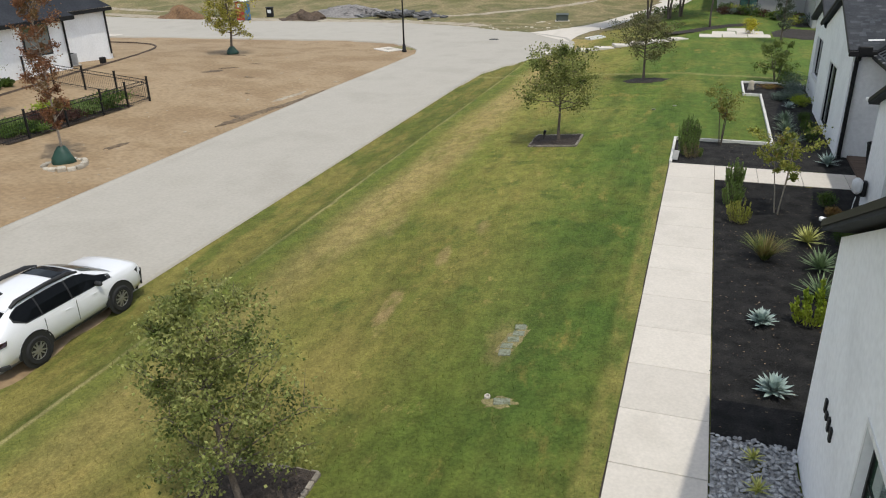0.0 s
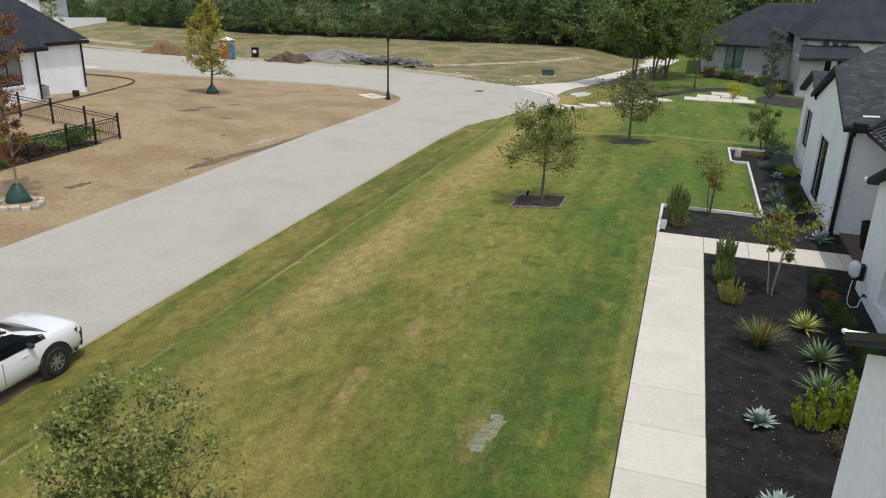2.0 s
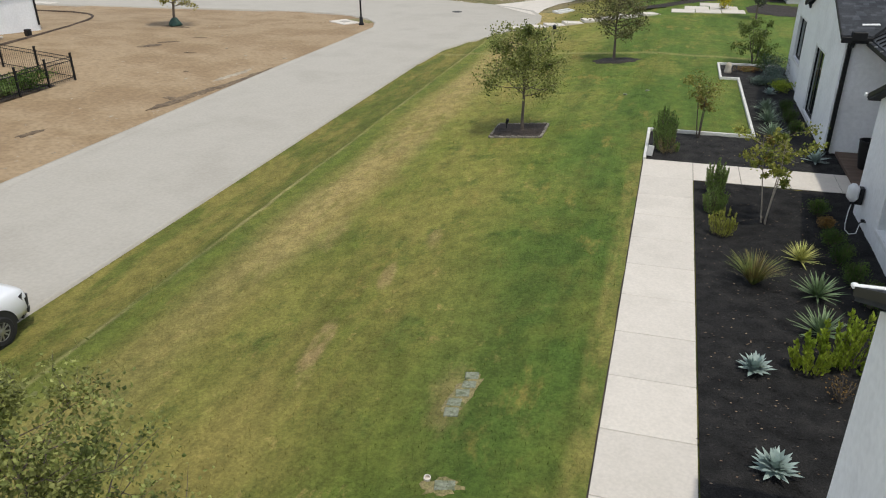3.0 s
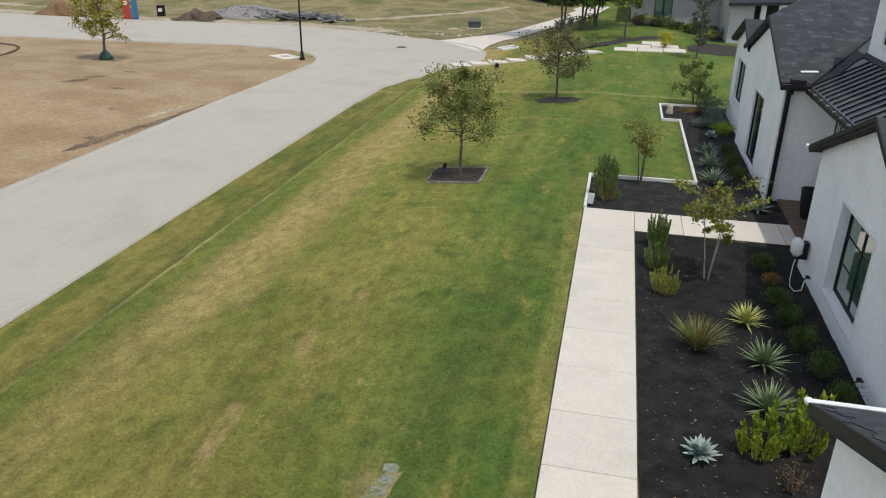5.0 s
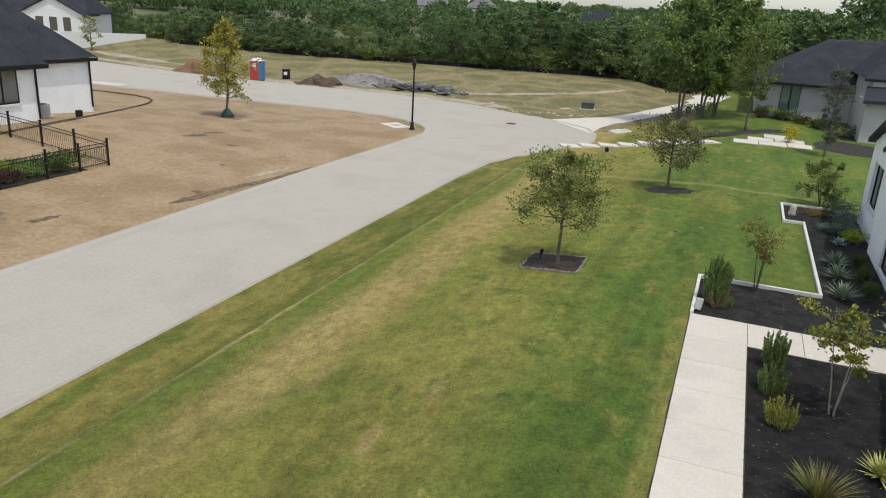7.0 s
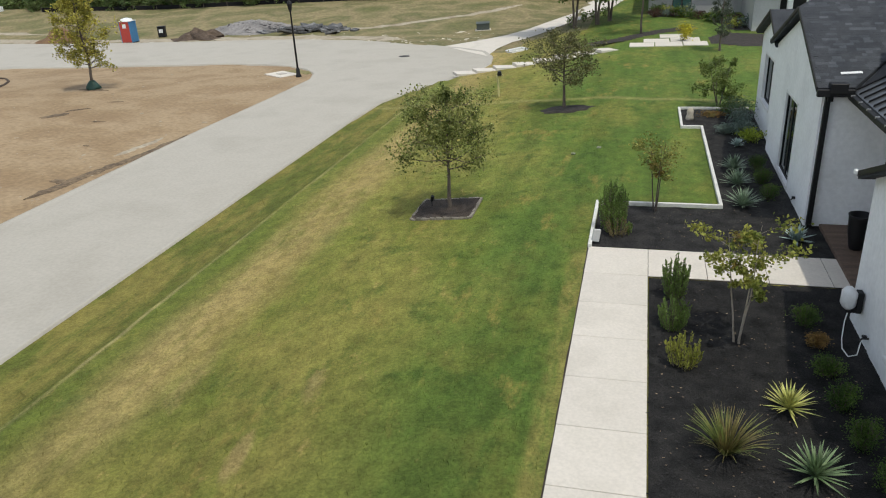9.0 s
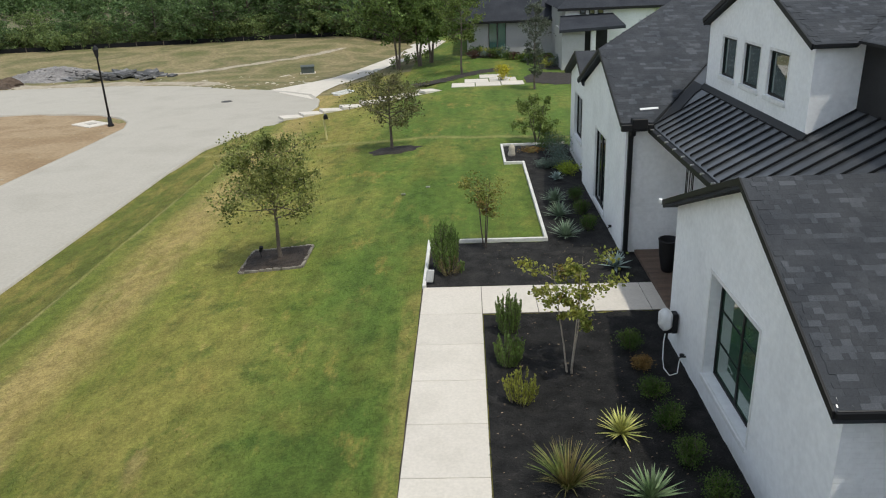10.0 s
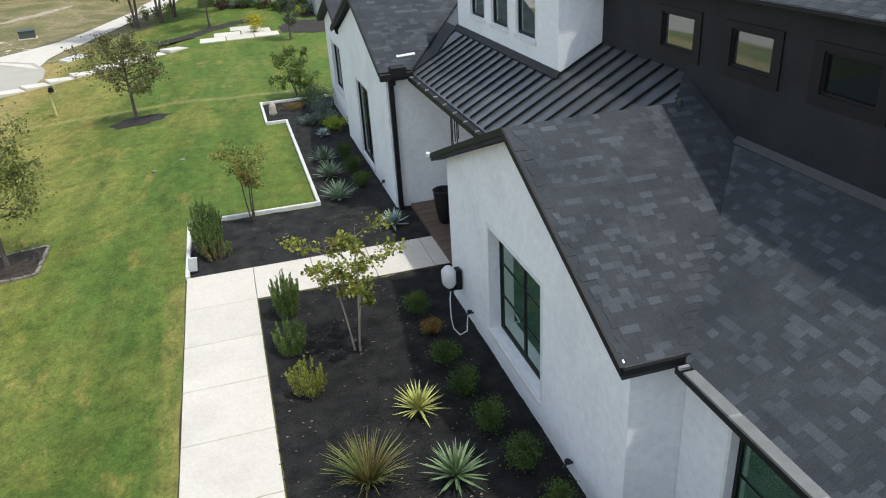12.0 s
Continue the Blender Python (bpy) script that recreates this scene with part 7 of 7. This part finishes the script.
def watering_bag(x, y, h):
    s = Shape()
    n_ = 14
    for j, (r_, z) in enumerate(((0.42, 0), (0.46, 0.12 * h), (0.4, 0.4 * h), (0.27, 0.75 * h), (0.15, h), (0.1, h * 1.02))):
        for i in range(n_):
            a = 6.283 * i / n_
            k = 1 + 0.12 * math.sin(3 * a + j) + 0.05 * math.sin(7 * a)
            s.v.append((r_ * k * math.cos(a), r_ * k * math.sin(a), z))
    for j in range(5):
        for i in range(n_):
            q = (i + 1) % n_
            s.f.append((j * n_ + i, j * n_ + q, (j + 1) * n_ + q, (j + 1) * n_ + i))
    thing("watering_bag", s, GREEN_BAG, "dark green watering bag round a young trunk", "watering bag", smooth=True, at=pose(x, y, ground_z(x, y) + 0.05))


watering_bag(-24.7, 21.7, 0.72)
watering_bag(-34.3, 48.5, 0.55)
edge = thing("lot_edging", None, None, "thin dark edging curving round the house yard", "edging", kind="structure")
EDGING = [(-34.9, 12), (-34.9, 22.8), (-35.0, 26.3), (-35.6, 31.0), (-36.3, 35.3), (-37.8, 40.1), (-39.1, 43.6), (-41.0, 47.4), (-42.2, 49.3), (-43.8, 51.4), (-45.6, 53.0), (-48.0, 54.0), (-51, 54.2), (-55, 53.4)]
for (ax, ay), (bx_, by) in zip(EDGING, EDGING[1:]):
    part("edging_strip", Shape().tube([(ax, ay, ground_z(ax, ay) + 0.03), (bx_, by, ground_z(bx_, by) + 0.03)], [0.085, 0.085], 5), DARK_DIRT, edge)
AC_GREY = plain("pale_grey_metal", (0.36, 0.36, 0.35), rough=0.5)
ac = thing("air_conditioner", None, None, "grey outdoor air conditioning unit beside a white wall", "air conditioner", at=pose(-38.35, 36.7, ground_z(-38.35, 36.7) - 0.02) @ Matrix.Diagonal((0.7, 0.7, 0.85, 1)))
part("case", Shape().box(-0.42, -0.42, 0.06, 0.42, 0.42, 0.85), AC_GREY, ac, bevel=0.03)
part("fan_grille", Shape().lathe([(0.34, 0.85), (0.34, 0.88), (0.05, 0.89)], 16), BLACK, ac)
part("pad", Shape().box(-0.55, -0.55, -0.1, 0.55, 0.55, 0.06), CONCRETE, ac)
copy_thing(ac, pose(-36.6, 28.4, ground_z(-36.6, 28.4) - 0.02))
thing("yard_light", Shape().box(-0.16, -0.16, 0, 0.16, 0.16, 0.42), BLACK, "small black box light in the yard", "garden light", bevel=0.03, at=pose(-37.6, 38.6, ground_z(-37.6, 38.6)))
YARD = [(-29.1, 29.5, 1.0, 1.0, BOX, "round dark green bush behind the fence"), (-29.3, 27.9, 0.7, 0.5, DEEP, "low dark shrub behind the fence"), (-30.2, 28.3, 0.7, 0.5, DEEP, "low dark shrub behind the fence"),
        (-29.3, 26.6, 0.8, 0.6, MAROON, "maroon flowering shrub behind the fence"), (-29.6, 25.6, 0.7, 0.6, MAROON, "maroon flowering shrub behind the fence"), (-30.4, 26.4, 0.6, 0.45, MAROON, "maroon flowering shrub behind the fence"),
        (-30.6, 27.1, 0.75, 0.7, LIME, "lime-green shrub behind the fence"), (-29.2, 24.4, 0.8, 0.5, BOX, "low green shrub behind the fence"), (-29.5, 23.2, 0.8, 0.45, BOX, "low green shrub behind the fence"), (-30.3, 24.6, 0.7, 0.4, DEEP, "low dark shrub behind the fence"),
        (-29.2, 18.6, 0.95, 2.8, DEEP, "tall green bush behind the fence"), (-29.6, 16.9, 1.0, 2.2, BOX, "tall green bush behind the fence"), (-29.4, 15.3, 1.0, 1.6, DEEP, "tall green bush behind the fence"),
        (-36.5, 30.0, 0.3, 0.5, BOX, "round green shrub along the white wall"), (-36.5, 29.2, 0.3, 0.5, BOX, "round green shrub along the white wall"), (-36.4, 26.8, 0.32, 0.55, BOX, "round green shrub along the white wall"), (-36.3, 26.0, 0.3, 0.5, BOX, "round green shrub along the white wall"), (-36.3, 25.2, 0.3, 0.5, BOX, "round green shrub along the white wall")]
for i, (x, y, r_, h, m_, lab) in enumerate(YARD):
    shrub("bush", on(x, y), r_, r_, h, m_, lab, 260 + i, 1500 if h < 1.5 else 3200, 0.1, stems=16)
mulch_bed("yard_bed", [(-31.2, 22.6), (-28.4, 22.4), (-28.4, 30.4), (-30.2, 30.2), (-31.4, 27)], "brown planting bed behind the black fence", mat=TREE_MULCH, height=0.1, step_size=0.3, z_at=ground_z, chips=0)
stones = Shape()
for i in range(120):
    x, y = rs.gauss(-31.6, 1.0), rs.gauss(22.0, 0.4)
    r_ = rs.uniform(0.05, 0.16)
    stones.add(pebble(i % 7), pose(x, y, ground_z(x, y) + 0.03, 0, 0, rs.uniform(0, 360)) @ Matrix.Diagonal((r_, r_, r_, 1)))
thing("yard_stones", stones, GREY_GRAVEL, "patch of pale stones in the dry yard", "stones", kind="stuff")
BOULDER = material("tan_boulder", [(0.20, 0.165, 0.12), (0.34, 0.29, 0.22)], rough=0.9, scale=2.5, fine=18, fine_amount=0.25, bump=0.6, bump_scale=14, bump_distance=0.05)
for i, (x, y, a, b_, h) in enumerate(((-30.7, 29.9, 0.6, 0.42, 0.35), (-30.4, 28.6, 0.5, 0.4, 0.4), (-28.95, 28.4, 0.36, 0.28, 0.3), (-28.95, 26.7, 0.42, 0.3, 0.3), (-31.3, 27.6, 0.55, 0.45, 0.4), (-29.0, 24.9, 0.45, 0.35, 0.34))):
    thing("boulder", pebble(i), BOULDER, "rounded tan boulder among shrubs behind the fence", "boulder", smooth=True, at=pose(x, y, ground_z(x, y) + 0.15, 0, 0, 47 * i) @ Matrix.Diagonal((a, b_, h, 1)))
TURNED = material("turned_soil", [(0.10, 0.07, 0.045), (0.185, 0.132, 0.08)], rough=0.95, scale=1.5, fine=6, fine_amount=0.3, bump=0.7, bump_scale=8, bump_distance=0.05)
# dark disturbed soil and tracks on the bare lot
for x, y, rx, ry, a in ((-30.7, 40.6, 1.0, 0.34, 72), (-30.6, 42.4, 0.75, 0.16, 60), (-27.7, 40.3, 0.35, 0.14, 30), (-30.0, 45.0, 0.5, 0.16, 30), (-34.2, 48.3, 1.2, 0.5, 0), (-23.0, 31.6, 0.35, 0.3, -14), (-25.2, 36.2, 0.2, 0.12, 0), (-24.6, 24.6, 0.2, 0.9, -8)):
    flat_patch("soil_patch", x, y, rx, ry, a, TURNED, "patch of dark turned soil on the bare lot", "soil")
flat_patch("dry_corner", -23.6, 56.6, 1.6, 0.8, -30, WORN, "dry olive grass at the corner of the bare lot", "grass", 0.02, 0.02)
sandy_strip([(-22.75, 29.4), (-22.55, 31.0), (-22.45, 32.6), (-22.2, 34.0), (-21.95, 35.4), (-21.8, 37.2), (-21.75, 39.4)], 0.62, 12.0, "dark turned soil along the kerb of the bare lot", TURNED)
sandy_strip([(-22.95, 35.2), (-22.85, 36.4), (-22.7, 37.4), (-22.6, 38.6)], 0.4, 15.0, "pale loose soil beside the dark strip")


# ---------------------------------------------------------------- parked car
CAR_WHITE = material("white_car_paint", [(0.80, 0.80, 0.81), (0.84, 0.84, 0.85)], rough=0.28, scale=1.5, fine=50, fine_amount=0.02)
CAR_WHITE.node_tree.nodes["Principled BSDF"].inputs["Coat Weight"].default_value = 0.8
TYRE = plain("black_tyre_rubber", (0.018, 0.018, 0.018), rough=0.85)
CLAD = plain("black_cladding", (0.022, 0.022, 0.023), rough=0.65)
CAR_GLASS = plain("tinted_car_glass", (0.005, 0.006, 0.007), rough=0.12, spec=0.12)
ALLOY = plain("grey_alloy", (0.45, 0.45, 0.45), rough=0.35, metal=0.8)
TAIL = plain("dark_red_lens", (0.022, 0.006, 0.008), rough=0.2)
CAR_ROWS = [
    # y, sill half width, body half width, belt half width, belt height, roof half width, roof edge height, roof height
    (0.00, 0.56, 0.66, 0.62, 0.80, 0.56, 0.84, 0.86),
    (0.07, 0.72, 0.83, 0.79, 0.95, 0.70, 0.99, 1.01),
    (0.22, 0.80, 0.91, 0.88, 1.03, 0.72, 1.12, 1.14),
    (0.50, 0.82, 0.93, 0.89, 1.05, 0.66, 1.34, 1.37),
    (0.74, 0.83, 0.935, 0.89, 1.04, 0.64, 1.46, 1.50),
    (1.20, 0.83, 0.935, 0.89, 1.02, 0.65, 1.51, 1.56),
    (1.95, 0.83, 0.935, 0.89, 1.00, 0.66, 1.53, 1.58),
    (2.55, 0.83, 0.935, 0.89, 0.99, 0.66, 1.51, 1.56),
    (2.85, 0.83, 0.935, 0.89, 0.985, 0.65, 1.45, 1.50),
    (3.25, 0.83, 0.935, 0.88, 0.985, 0.67, 1.30, 1.35),
    (3.74, 0.83, 0.935, 0.88, 0.985, 0.73, 1.05, 1.10),
    (3.98, 0.83, 0.93, 0.87, 0.99, 0.75, 1.06, 1.11),
    (4.35, 0.81, 0.92, 0.86, 0.96, 0.73, 1.04, 1.085),
    (4.58, 0.77, 0.88, 0.82, 0.89, 0.66, 0.97, 1.005),
    (4.68, 0.68, 0.80, 0.74, 0.76, 0.58, 0.83, 0.85),
]


def car_section(row):
    y, ws, wm, wb, hb, wr, he, hr = row
    half = [(ws * 0.9, 0.27), (ws, 0.30), (wm, 0.5), (wm - 0.005, (0.5 + hb) / 2 + 0.06), (wb, hb), ((wb + wr) / 2 + 0.02, (hb + he) / 2 + 0.01), (wr, he), (wr * 0.6, hr - (hr - he) * 0.25), (0.0, hr)]
    return half


def build_car():
    car = thing("car", None, None, "white estate car with black cladding parked at the verge", "car", at=pose(-14.46, 8.5, -1.035) @ Matrix.Diagonal((0.98, 0.985, 0.985, 1)))
    s = Shape()
    n_ = 17
    for row in CAR_ROWS:
        h = car_section(row)
        ring_ = [(x, row[0], z) for x, z in h] + [(-x, row[0], z) for x, z in h[-2::-1]]
        s.v += ring_
    for k in range(len(CAR_ROWS) - 1):
        for j in range(n_ - 1):
            s.f.append((k * n_ + j, (k + 1) * n_ + j, (k + 1) * n_ + j + 1, k * n_ + j + 1))
    s.f.append(tuple(range(n_))[::-1])
    s.f.append(tuple((len(CAR_ROWS) - 1) * n_ + j for j in range(n_)))
    me = s.mesh("body", CAR_WHITE, smooth=True)
    b = bmesh.new()
    b.from_mesh(me)
    bmesh.ops.recalc_face_normals(b, faces=b.faces)
    b.to_mesh(me)
    b.free()
    part("body", me, None, car)

    def at_row(y, j):
        for a, b_ in zip(CAR_ROWS, CAR_ROWS[1:]):
            if a[0] <= y <= b_[0]:
                t = (y - a[0]) / (b_[0] - a[0])
                p, q = car_section(a)[j], car_section(b_)[j]
                return (p[0] + (q[0] - p[0]) * t, p[1] + (q[1] - p[1]) * t)

    def side_panel(name, ys, lo, hi, mat, label="", out=0.012):
        """A skin panel on both flanks between fractions lo and hi of the side glass height."""
        for sgn in (1, -1):
            p = Shape()
            for y in ys:
                a, m_, c = at_row(y, 4), at_row(y, 5), at_row(y, 6)
                for f in (lo(y), (lo(y) + hi(y)) / 2, hi(y)):
                    x, z = (a[0] + (m_[0] - a[0]) * f * 2, a[1] + (m_[1] - a[1]) * f * 2) if f < 0.5 else (m_[0] + (c[0] - m_[0]) * (f - 0.5) * 2, m_[1] + (c[1] - m_[1]) * (f - 0.5) * 2)
                    p.v.append((sgn * (x + out), y, z + 0.004))
            for k in range(len(ys) - 1):
                for j in range(2):
                    q = (k * 3 + j, (k + 1) * 3 + j, (k + 1) * 3 + j + 1, k * 3 + j + 1)
                    p.f.append(q if sgn > 0 else q[::-1])
            part(name, p, mat, car, label)

    side_panel("window_trim", [0.63, 0.9, 1.34, 1.95, 2.6, 2.9, 3.2, 3.55], lambda y: 0.06 + 1.6 * max(0, 0.85 - y), lambda y: 0.93 if 0.85 < y < 2.8 else (0.66 if y > 3 else 0.85), CLAD, "black trim round the side glass", 0.006)
    side_panel("side_window", [0.66, 0.9, 1.2, 1.33], lambda y: 0.12 + 1.7 * max(0, 0.9 - y), lambda y: 0.90 if y > 0.8 else 0.8, CAR_GLASS, "tinted rear quarter glass")
    side_panel("side_window", [1.37, 1.7, 1.95, 2.22], lambda y: 0.10, lambda y: 0.92, CAR_GLASS, "tinted rear door glass")
    side_panel("side_window", [2.27, 2.55, 2.85, 3.1, 3.42], lambda y: 0.10, lambda y: 0.90 if y < 2.9 else 0.63, CAR_GLASS, "tinted front door glass")

    def top_panel(name, ys, width, mat, label="", out=0.01):
        p = Shape()
        for y in ys:
            e, m_, c = at_row(y, 6), at_row(y, 7), at_row(y, 8)
            w = e[0] * width
            for x in (-w, -e[0] * 0.6, 0, e[0] * 0.6, w):
                f = abs(x) / e[0]
                z = c[1] + (m_[1] - c[1]) * f / 0.6 if f < 0.6 else m_[1] + (e[1] - m_[1]) * (f - 0.6) / 0.4
                p.v.append((x, y, z + out))
        for k in range(len(ys) - 1):
            for j in range(4):
                p.f.append((k * 5 + j, k * 5 + j + 1, (k + 1) * 5 + j + 1, (k + 1) * 5 + j))
        part(name, p, mat, car, label)

    top_panel("windscreen", [2.88, 3.05, 3.25, 3.45, 3.74], 1.0, CAR_GLASS, "dark sloping windscreen")
    top_panel("rear_window", [0.26, 0.36, 0.5, 0.64], 0.94, CAR_GLASS, "dark tinted rear window")
    top_panel("sunroof", [2.16, 2.3, 2.5, 2.76], 0.8, CAR_GLASS, "black glass sunroof")
    top_panel("rear_spoiler", [0.66, 0.72, 0.78], 0.98, CAR_WHITE, "white roof spoiler", 0.025)
    for sgn in (1, -1):
        pts = [(sgn * 0.63, 0.78, 1.47), (sgn * 0.64, 0.95, 1.56), (sgn * 0.65, 1.8, 1.60), (sgn * 0.64, 2.45, 1.57), (sgn * 0.63, 2.75, 1.48)]
        part("roof_rail", Shape().tube(pts, [0.04, 0.055, 0.055, 0.055, 0.035], 6), CLAD, car, "black roof rail")
        part("sill_cladding", Shape().prism([(sgn * 0.76, 1.3, 0.31), (sgn * 0.84, 1.3, 0.305), (sgn * 0.84, 3.4, 0.305), (sgn * 0.76, 3.4, 0.31)], (0, 0, -0.055)), CLAD, car)
        part("mirror", Shape().box(sgn * 0.93 - 0.11, 3.0, 1.0, sgn * 0.93 + 0.1, 3.12, 1.11), CLAD, car, "black door mirror", bevel=0.03)
        part("tail_light", Shape().prism([(sgn * 0.46, 0.0, 0.85), (sgn * 0.80, 0.06, 0.93), (sgn * 0.90, 0.3, 0.95), (sgn * 0.92, 0.26, 0.86), (sgn * 0.82, 0.055, 0.80), (sgn * 0.55, -0.005, 0.79)], (sgn * 0.012, -0.03, 0)), TAIL, car, "dark red tail light")
        part("headlight", Shape().prism([(sgn * 0.5, 4.68, 0.82), (sgn * 0.78, 4.58, 0.87), (sgn * 0.89, 4.36, 0.86), (sgn * 0.88, 4.42, 0.72), (sgn * 0.56, 4.69, 0.70)], (sgn * 0.025, 0.02, 0.01)), CLAD, car)
        for yy in (2.18, 3.05):
            part("door_handle", Shape().box(sgn * 0.938 - 0.008, yy - 0.24, 0.865, sgn * 0.938 + 0.008, yy - 0.08, 0.89), CAR_WHITE, car, bevel=0.008)
        part("door_seam", Shape().box(sgn * 0.934 - 0.004, 2.285, 0.45, sgn * 0.934 + 0.004, 2.297, 0.98), CLAD, car)
        part("door_seam", Shape().box(sgn * 0.934 - 0.004, 1.33, 0.5, sgn * 0.934 + 0.004, 1.342, 0.98), CLAD, car)
        for yy in (0.96, 3.68):
            arch = Shape()
            for k in range(13):
                a = math.pi * k / 12
                for r_, x in ((0.34, 0.88), (0.49, 0.95), (0.49, 0.89)):
                    arch.v.append((sgn * x, yy + r_ * math.cos(a), 0.34 + r_ * math.sin(a)))
            for k in range(12):
                for j in range(2):
                    arch.f.append((k * 3 + j, k * 3 + j + 1, (k + 1) * 3 + j + 1, (k + 1) * 3 + j))
            part("wheel_arch", arch, CLAD, car, "black wheel arch cladding")
            well = Shape().lathe([(0.44, -0.01), (0.44, 0.012), (0.02, 0.014)], 20)
            o = part("wheel_well", well, CLAD, car)
            o.matrix_basis = pose(sgn * 0.925, yy, 0.36, 0, 90 * sgn, 0)
            w = part("wheel", Shape().lathe([(0.21, -0.1), (0.31, -0.11), (0.34, -0.08), (0.345, 0.0), (0.34, 0.08), (0.31, 0.11), (0.22, 0.105), (0.2, 0.08), (0.2, -0.08)], 24), TYRE, car, "black tyre")
            w.matrix_basis = pose(sgn * 0.865, yy, 0.345, 0, 90 * sgn, 0)
            rim = Shape().lathe([(0.225, 0.06), (0.232, 0.1), (0.21, 0.102), (0.2, 0.06)], 24)
            for k in range(10):
                a = k * 1.2566 / 2 + 0.12 * (k % 2)
                c, q = math.cos(a), math.sin(a)
                rim.prism([(0.03 * c - 0.02 * q, 0.03 * q + 0.02 * c, 0.1), (0.215 * c - 0.014 * q, 0.215 * q + 0.014 * c, 0.098), (0.215 * c + 0.014 * q, 0.215 * q - 0.014 * c, 0.098), (0.03 * c + 0.02 * q, 0.03 * q - 0.02 * c, 0.1)], (0, 0, -0.03))
            rim.lathe([(0.05, 0.06), (0.05, 0.11), (0.01, 0.112)], 12)
            part("rim", rim, ALLOY, w, "grey alloy rim with slim split spokes")
    part("rear_bumper", Shape().prism([(-0.56, -0.035, 0.40), (0.56, -0.035, 0.40), (0.8, 0.08, 0.38), (0.88, 0.26, 0.36), (-0.88, 0.26, 0.36), (-0.8, 0.08, 0.38)], (0, 0, -0.12)), CLAD, car, "black rear bumper", bevel=0.02)
    part("front_bumper", Shape().prism([(-0.84, 4.4, 0.5), (0.84, 4.4, 0.5), (0.62, 4.74, 0.5), (-0.62, 4.74, 0.5)], (0, 0, -0.26)), CLAD, car, "black front bumper", bevel=0.02)
    for sgn in (1, -1):
        part("corner_intake", Shape().prism([(sgn * 0.70, 4.705, 0.74), (sgn * 0.81, 4.63, 0.78), (sgn * 0.88, 4.50, 0.74), (sgn * 0.86, 4.52, 0.36), (sgn * 0.70, 4.70, 0.34)], (sgn * 0.03, 0.03, 0)), CLAD, car, "black front corner intake")
    part("grille", Shape().prism([(-0.5, 4.64, 0.76), (0.5, 4.64, 0.76), (0.5, 4.72, 0.74), (-0.5, 4.72, 0.74)], (0, 0, -0.2)), CLAD, car)
    part("antenna_fin", Shape().prism([(-0.03, 1.0, 1.53), (0.03, 1.0, 1.53), (0.02, 1.2, 1.54), (-0.02, 1.2, 1.54)], (0, -0.06, 0.08)), CLAD, car)
    part("rear_plate", Shape().box(-0.16, -0.025, 0.72, 0.16, -0.003, 0.86), WHITE, car)
    part("tailgate_trim", Shape().box(-0.5, 0.0, 0.88, 0.5, 0.03, 0.905), CLAD, car)
    return car


build_car()

# worn earth under the car's verge side
worn = Shape()
for j in range(26):
    y = 6.6 + j * 0.25
    w = (0.5 + 0.35 * noise.noise(Vector((y * 0.9, 1.3, 0)))) * min(1.0, j / 4, (25 - j) / 4) + 0.02
    for k in range(5):
        x = -14.12 + w * k / 4
        worn.v.append((x, y, (-1.046 + 0.015 * noise.noise(Vector((x * 3, y * 3, 0)))) if 0 < k < 4 else (-1.035 if k == 0 else -1.09)))
for j in range(25):
    for k in range(4):
        worn.f.append((j * 5 + k, j * 5 + k + 1, (j + 1) * 5 + k + 1, (j + 1) * 5 + k))
thing("worn_verge", worn, DIRT, "strip of worn tan earth at the street edge", "soil", kind="structure", smooth=True)

# ---------------------------------------------------------------- many small pieces, last
shingle_field(roofs["W2S"], W2S, 300, 1)
shingle_field(roofs["REC"], REC, 300, 2)
shingle_field(roofs["W0N"], W0N, 0, 3)
shingle_field(roofs["W1S"], W1S, 0, 4, exposure=0.13, width=0.28)
shingle_field(roofs["UPR"], UPR, 0, 5)
shingle_field(roofs["DS"], DS, 0, 6)

stone_meshes = [pebble(k).mesh("stone", STONE) for k in range(6)]
rg = random.Random(8)
loose = Shape()
laid = 0
for row in range(64):
    for col in range(15):
        x, y = 0.83 + 0.086 * col + rg.uniform(-0.03, 0.03), 9.68 - 0.086 * row + rg.uniform(-0.03, 0.03)
        r_ = rg.uniform(0.034, 0.058)
        m = pose(x, y, 0.045 + rg.uniform(0, 0.02), rg.uniform(-25, 25), rg.uniform(-25, 25), rg.uniform(0, 360)) @ Matrix.Diagonal((r_ * 1.2, r_ * 1.2, r_ * 1.1, 1))
        if laid < 300:
            o = part("stone", stone_meshes[(row + col) % 6], None, gravel_bed)
            o.matrix_basis = m
            laid += 1
        else:
            loose.add(pebble((row * 3 + col) % 6), m)
tagged(part("loose_stones", loose, STONE, gravel_bed), kind="stuff")

# short blades standing out of the mown lawn
rb = random.Random(3)
turf = Shape()
for _ in range(60000):
    x, y = -0.85 - 12.4 * rb.random(), 4 + 44 * rb.random() ** 1.25
    if (-7.15 < x < -5.2 and 5.4 < y < 7.3) or (-6.5 < x < -4.45 and 27.8 < y < 29.65):
        continue
    z, a, h, w = ground_z(x, y) + bump2(x, y, 2.6, 0.03) * (x < -1.6), rb.uniform(0, 6.283), rb.uniform(0.025, 0.06), rb.uniform(0.004, 0.009)
    c, q, l_ = math.cos(a), math.sin(a), rb.uniform(-0.03, 0.03)
    turf.poly([(x - c * w, y - q * w, z - 0.005), (x + c * w, y + q * w, z - 0.005), (x - q * l_ + c * 0.01, y + c * l_, z + h)])
thing("grass", turf, LAWN, "short mown grass blades on the lawn", "grass", kind="stuff")
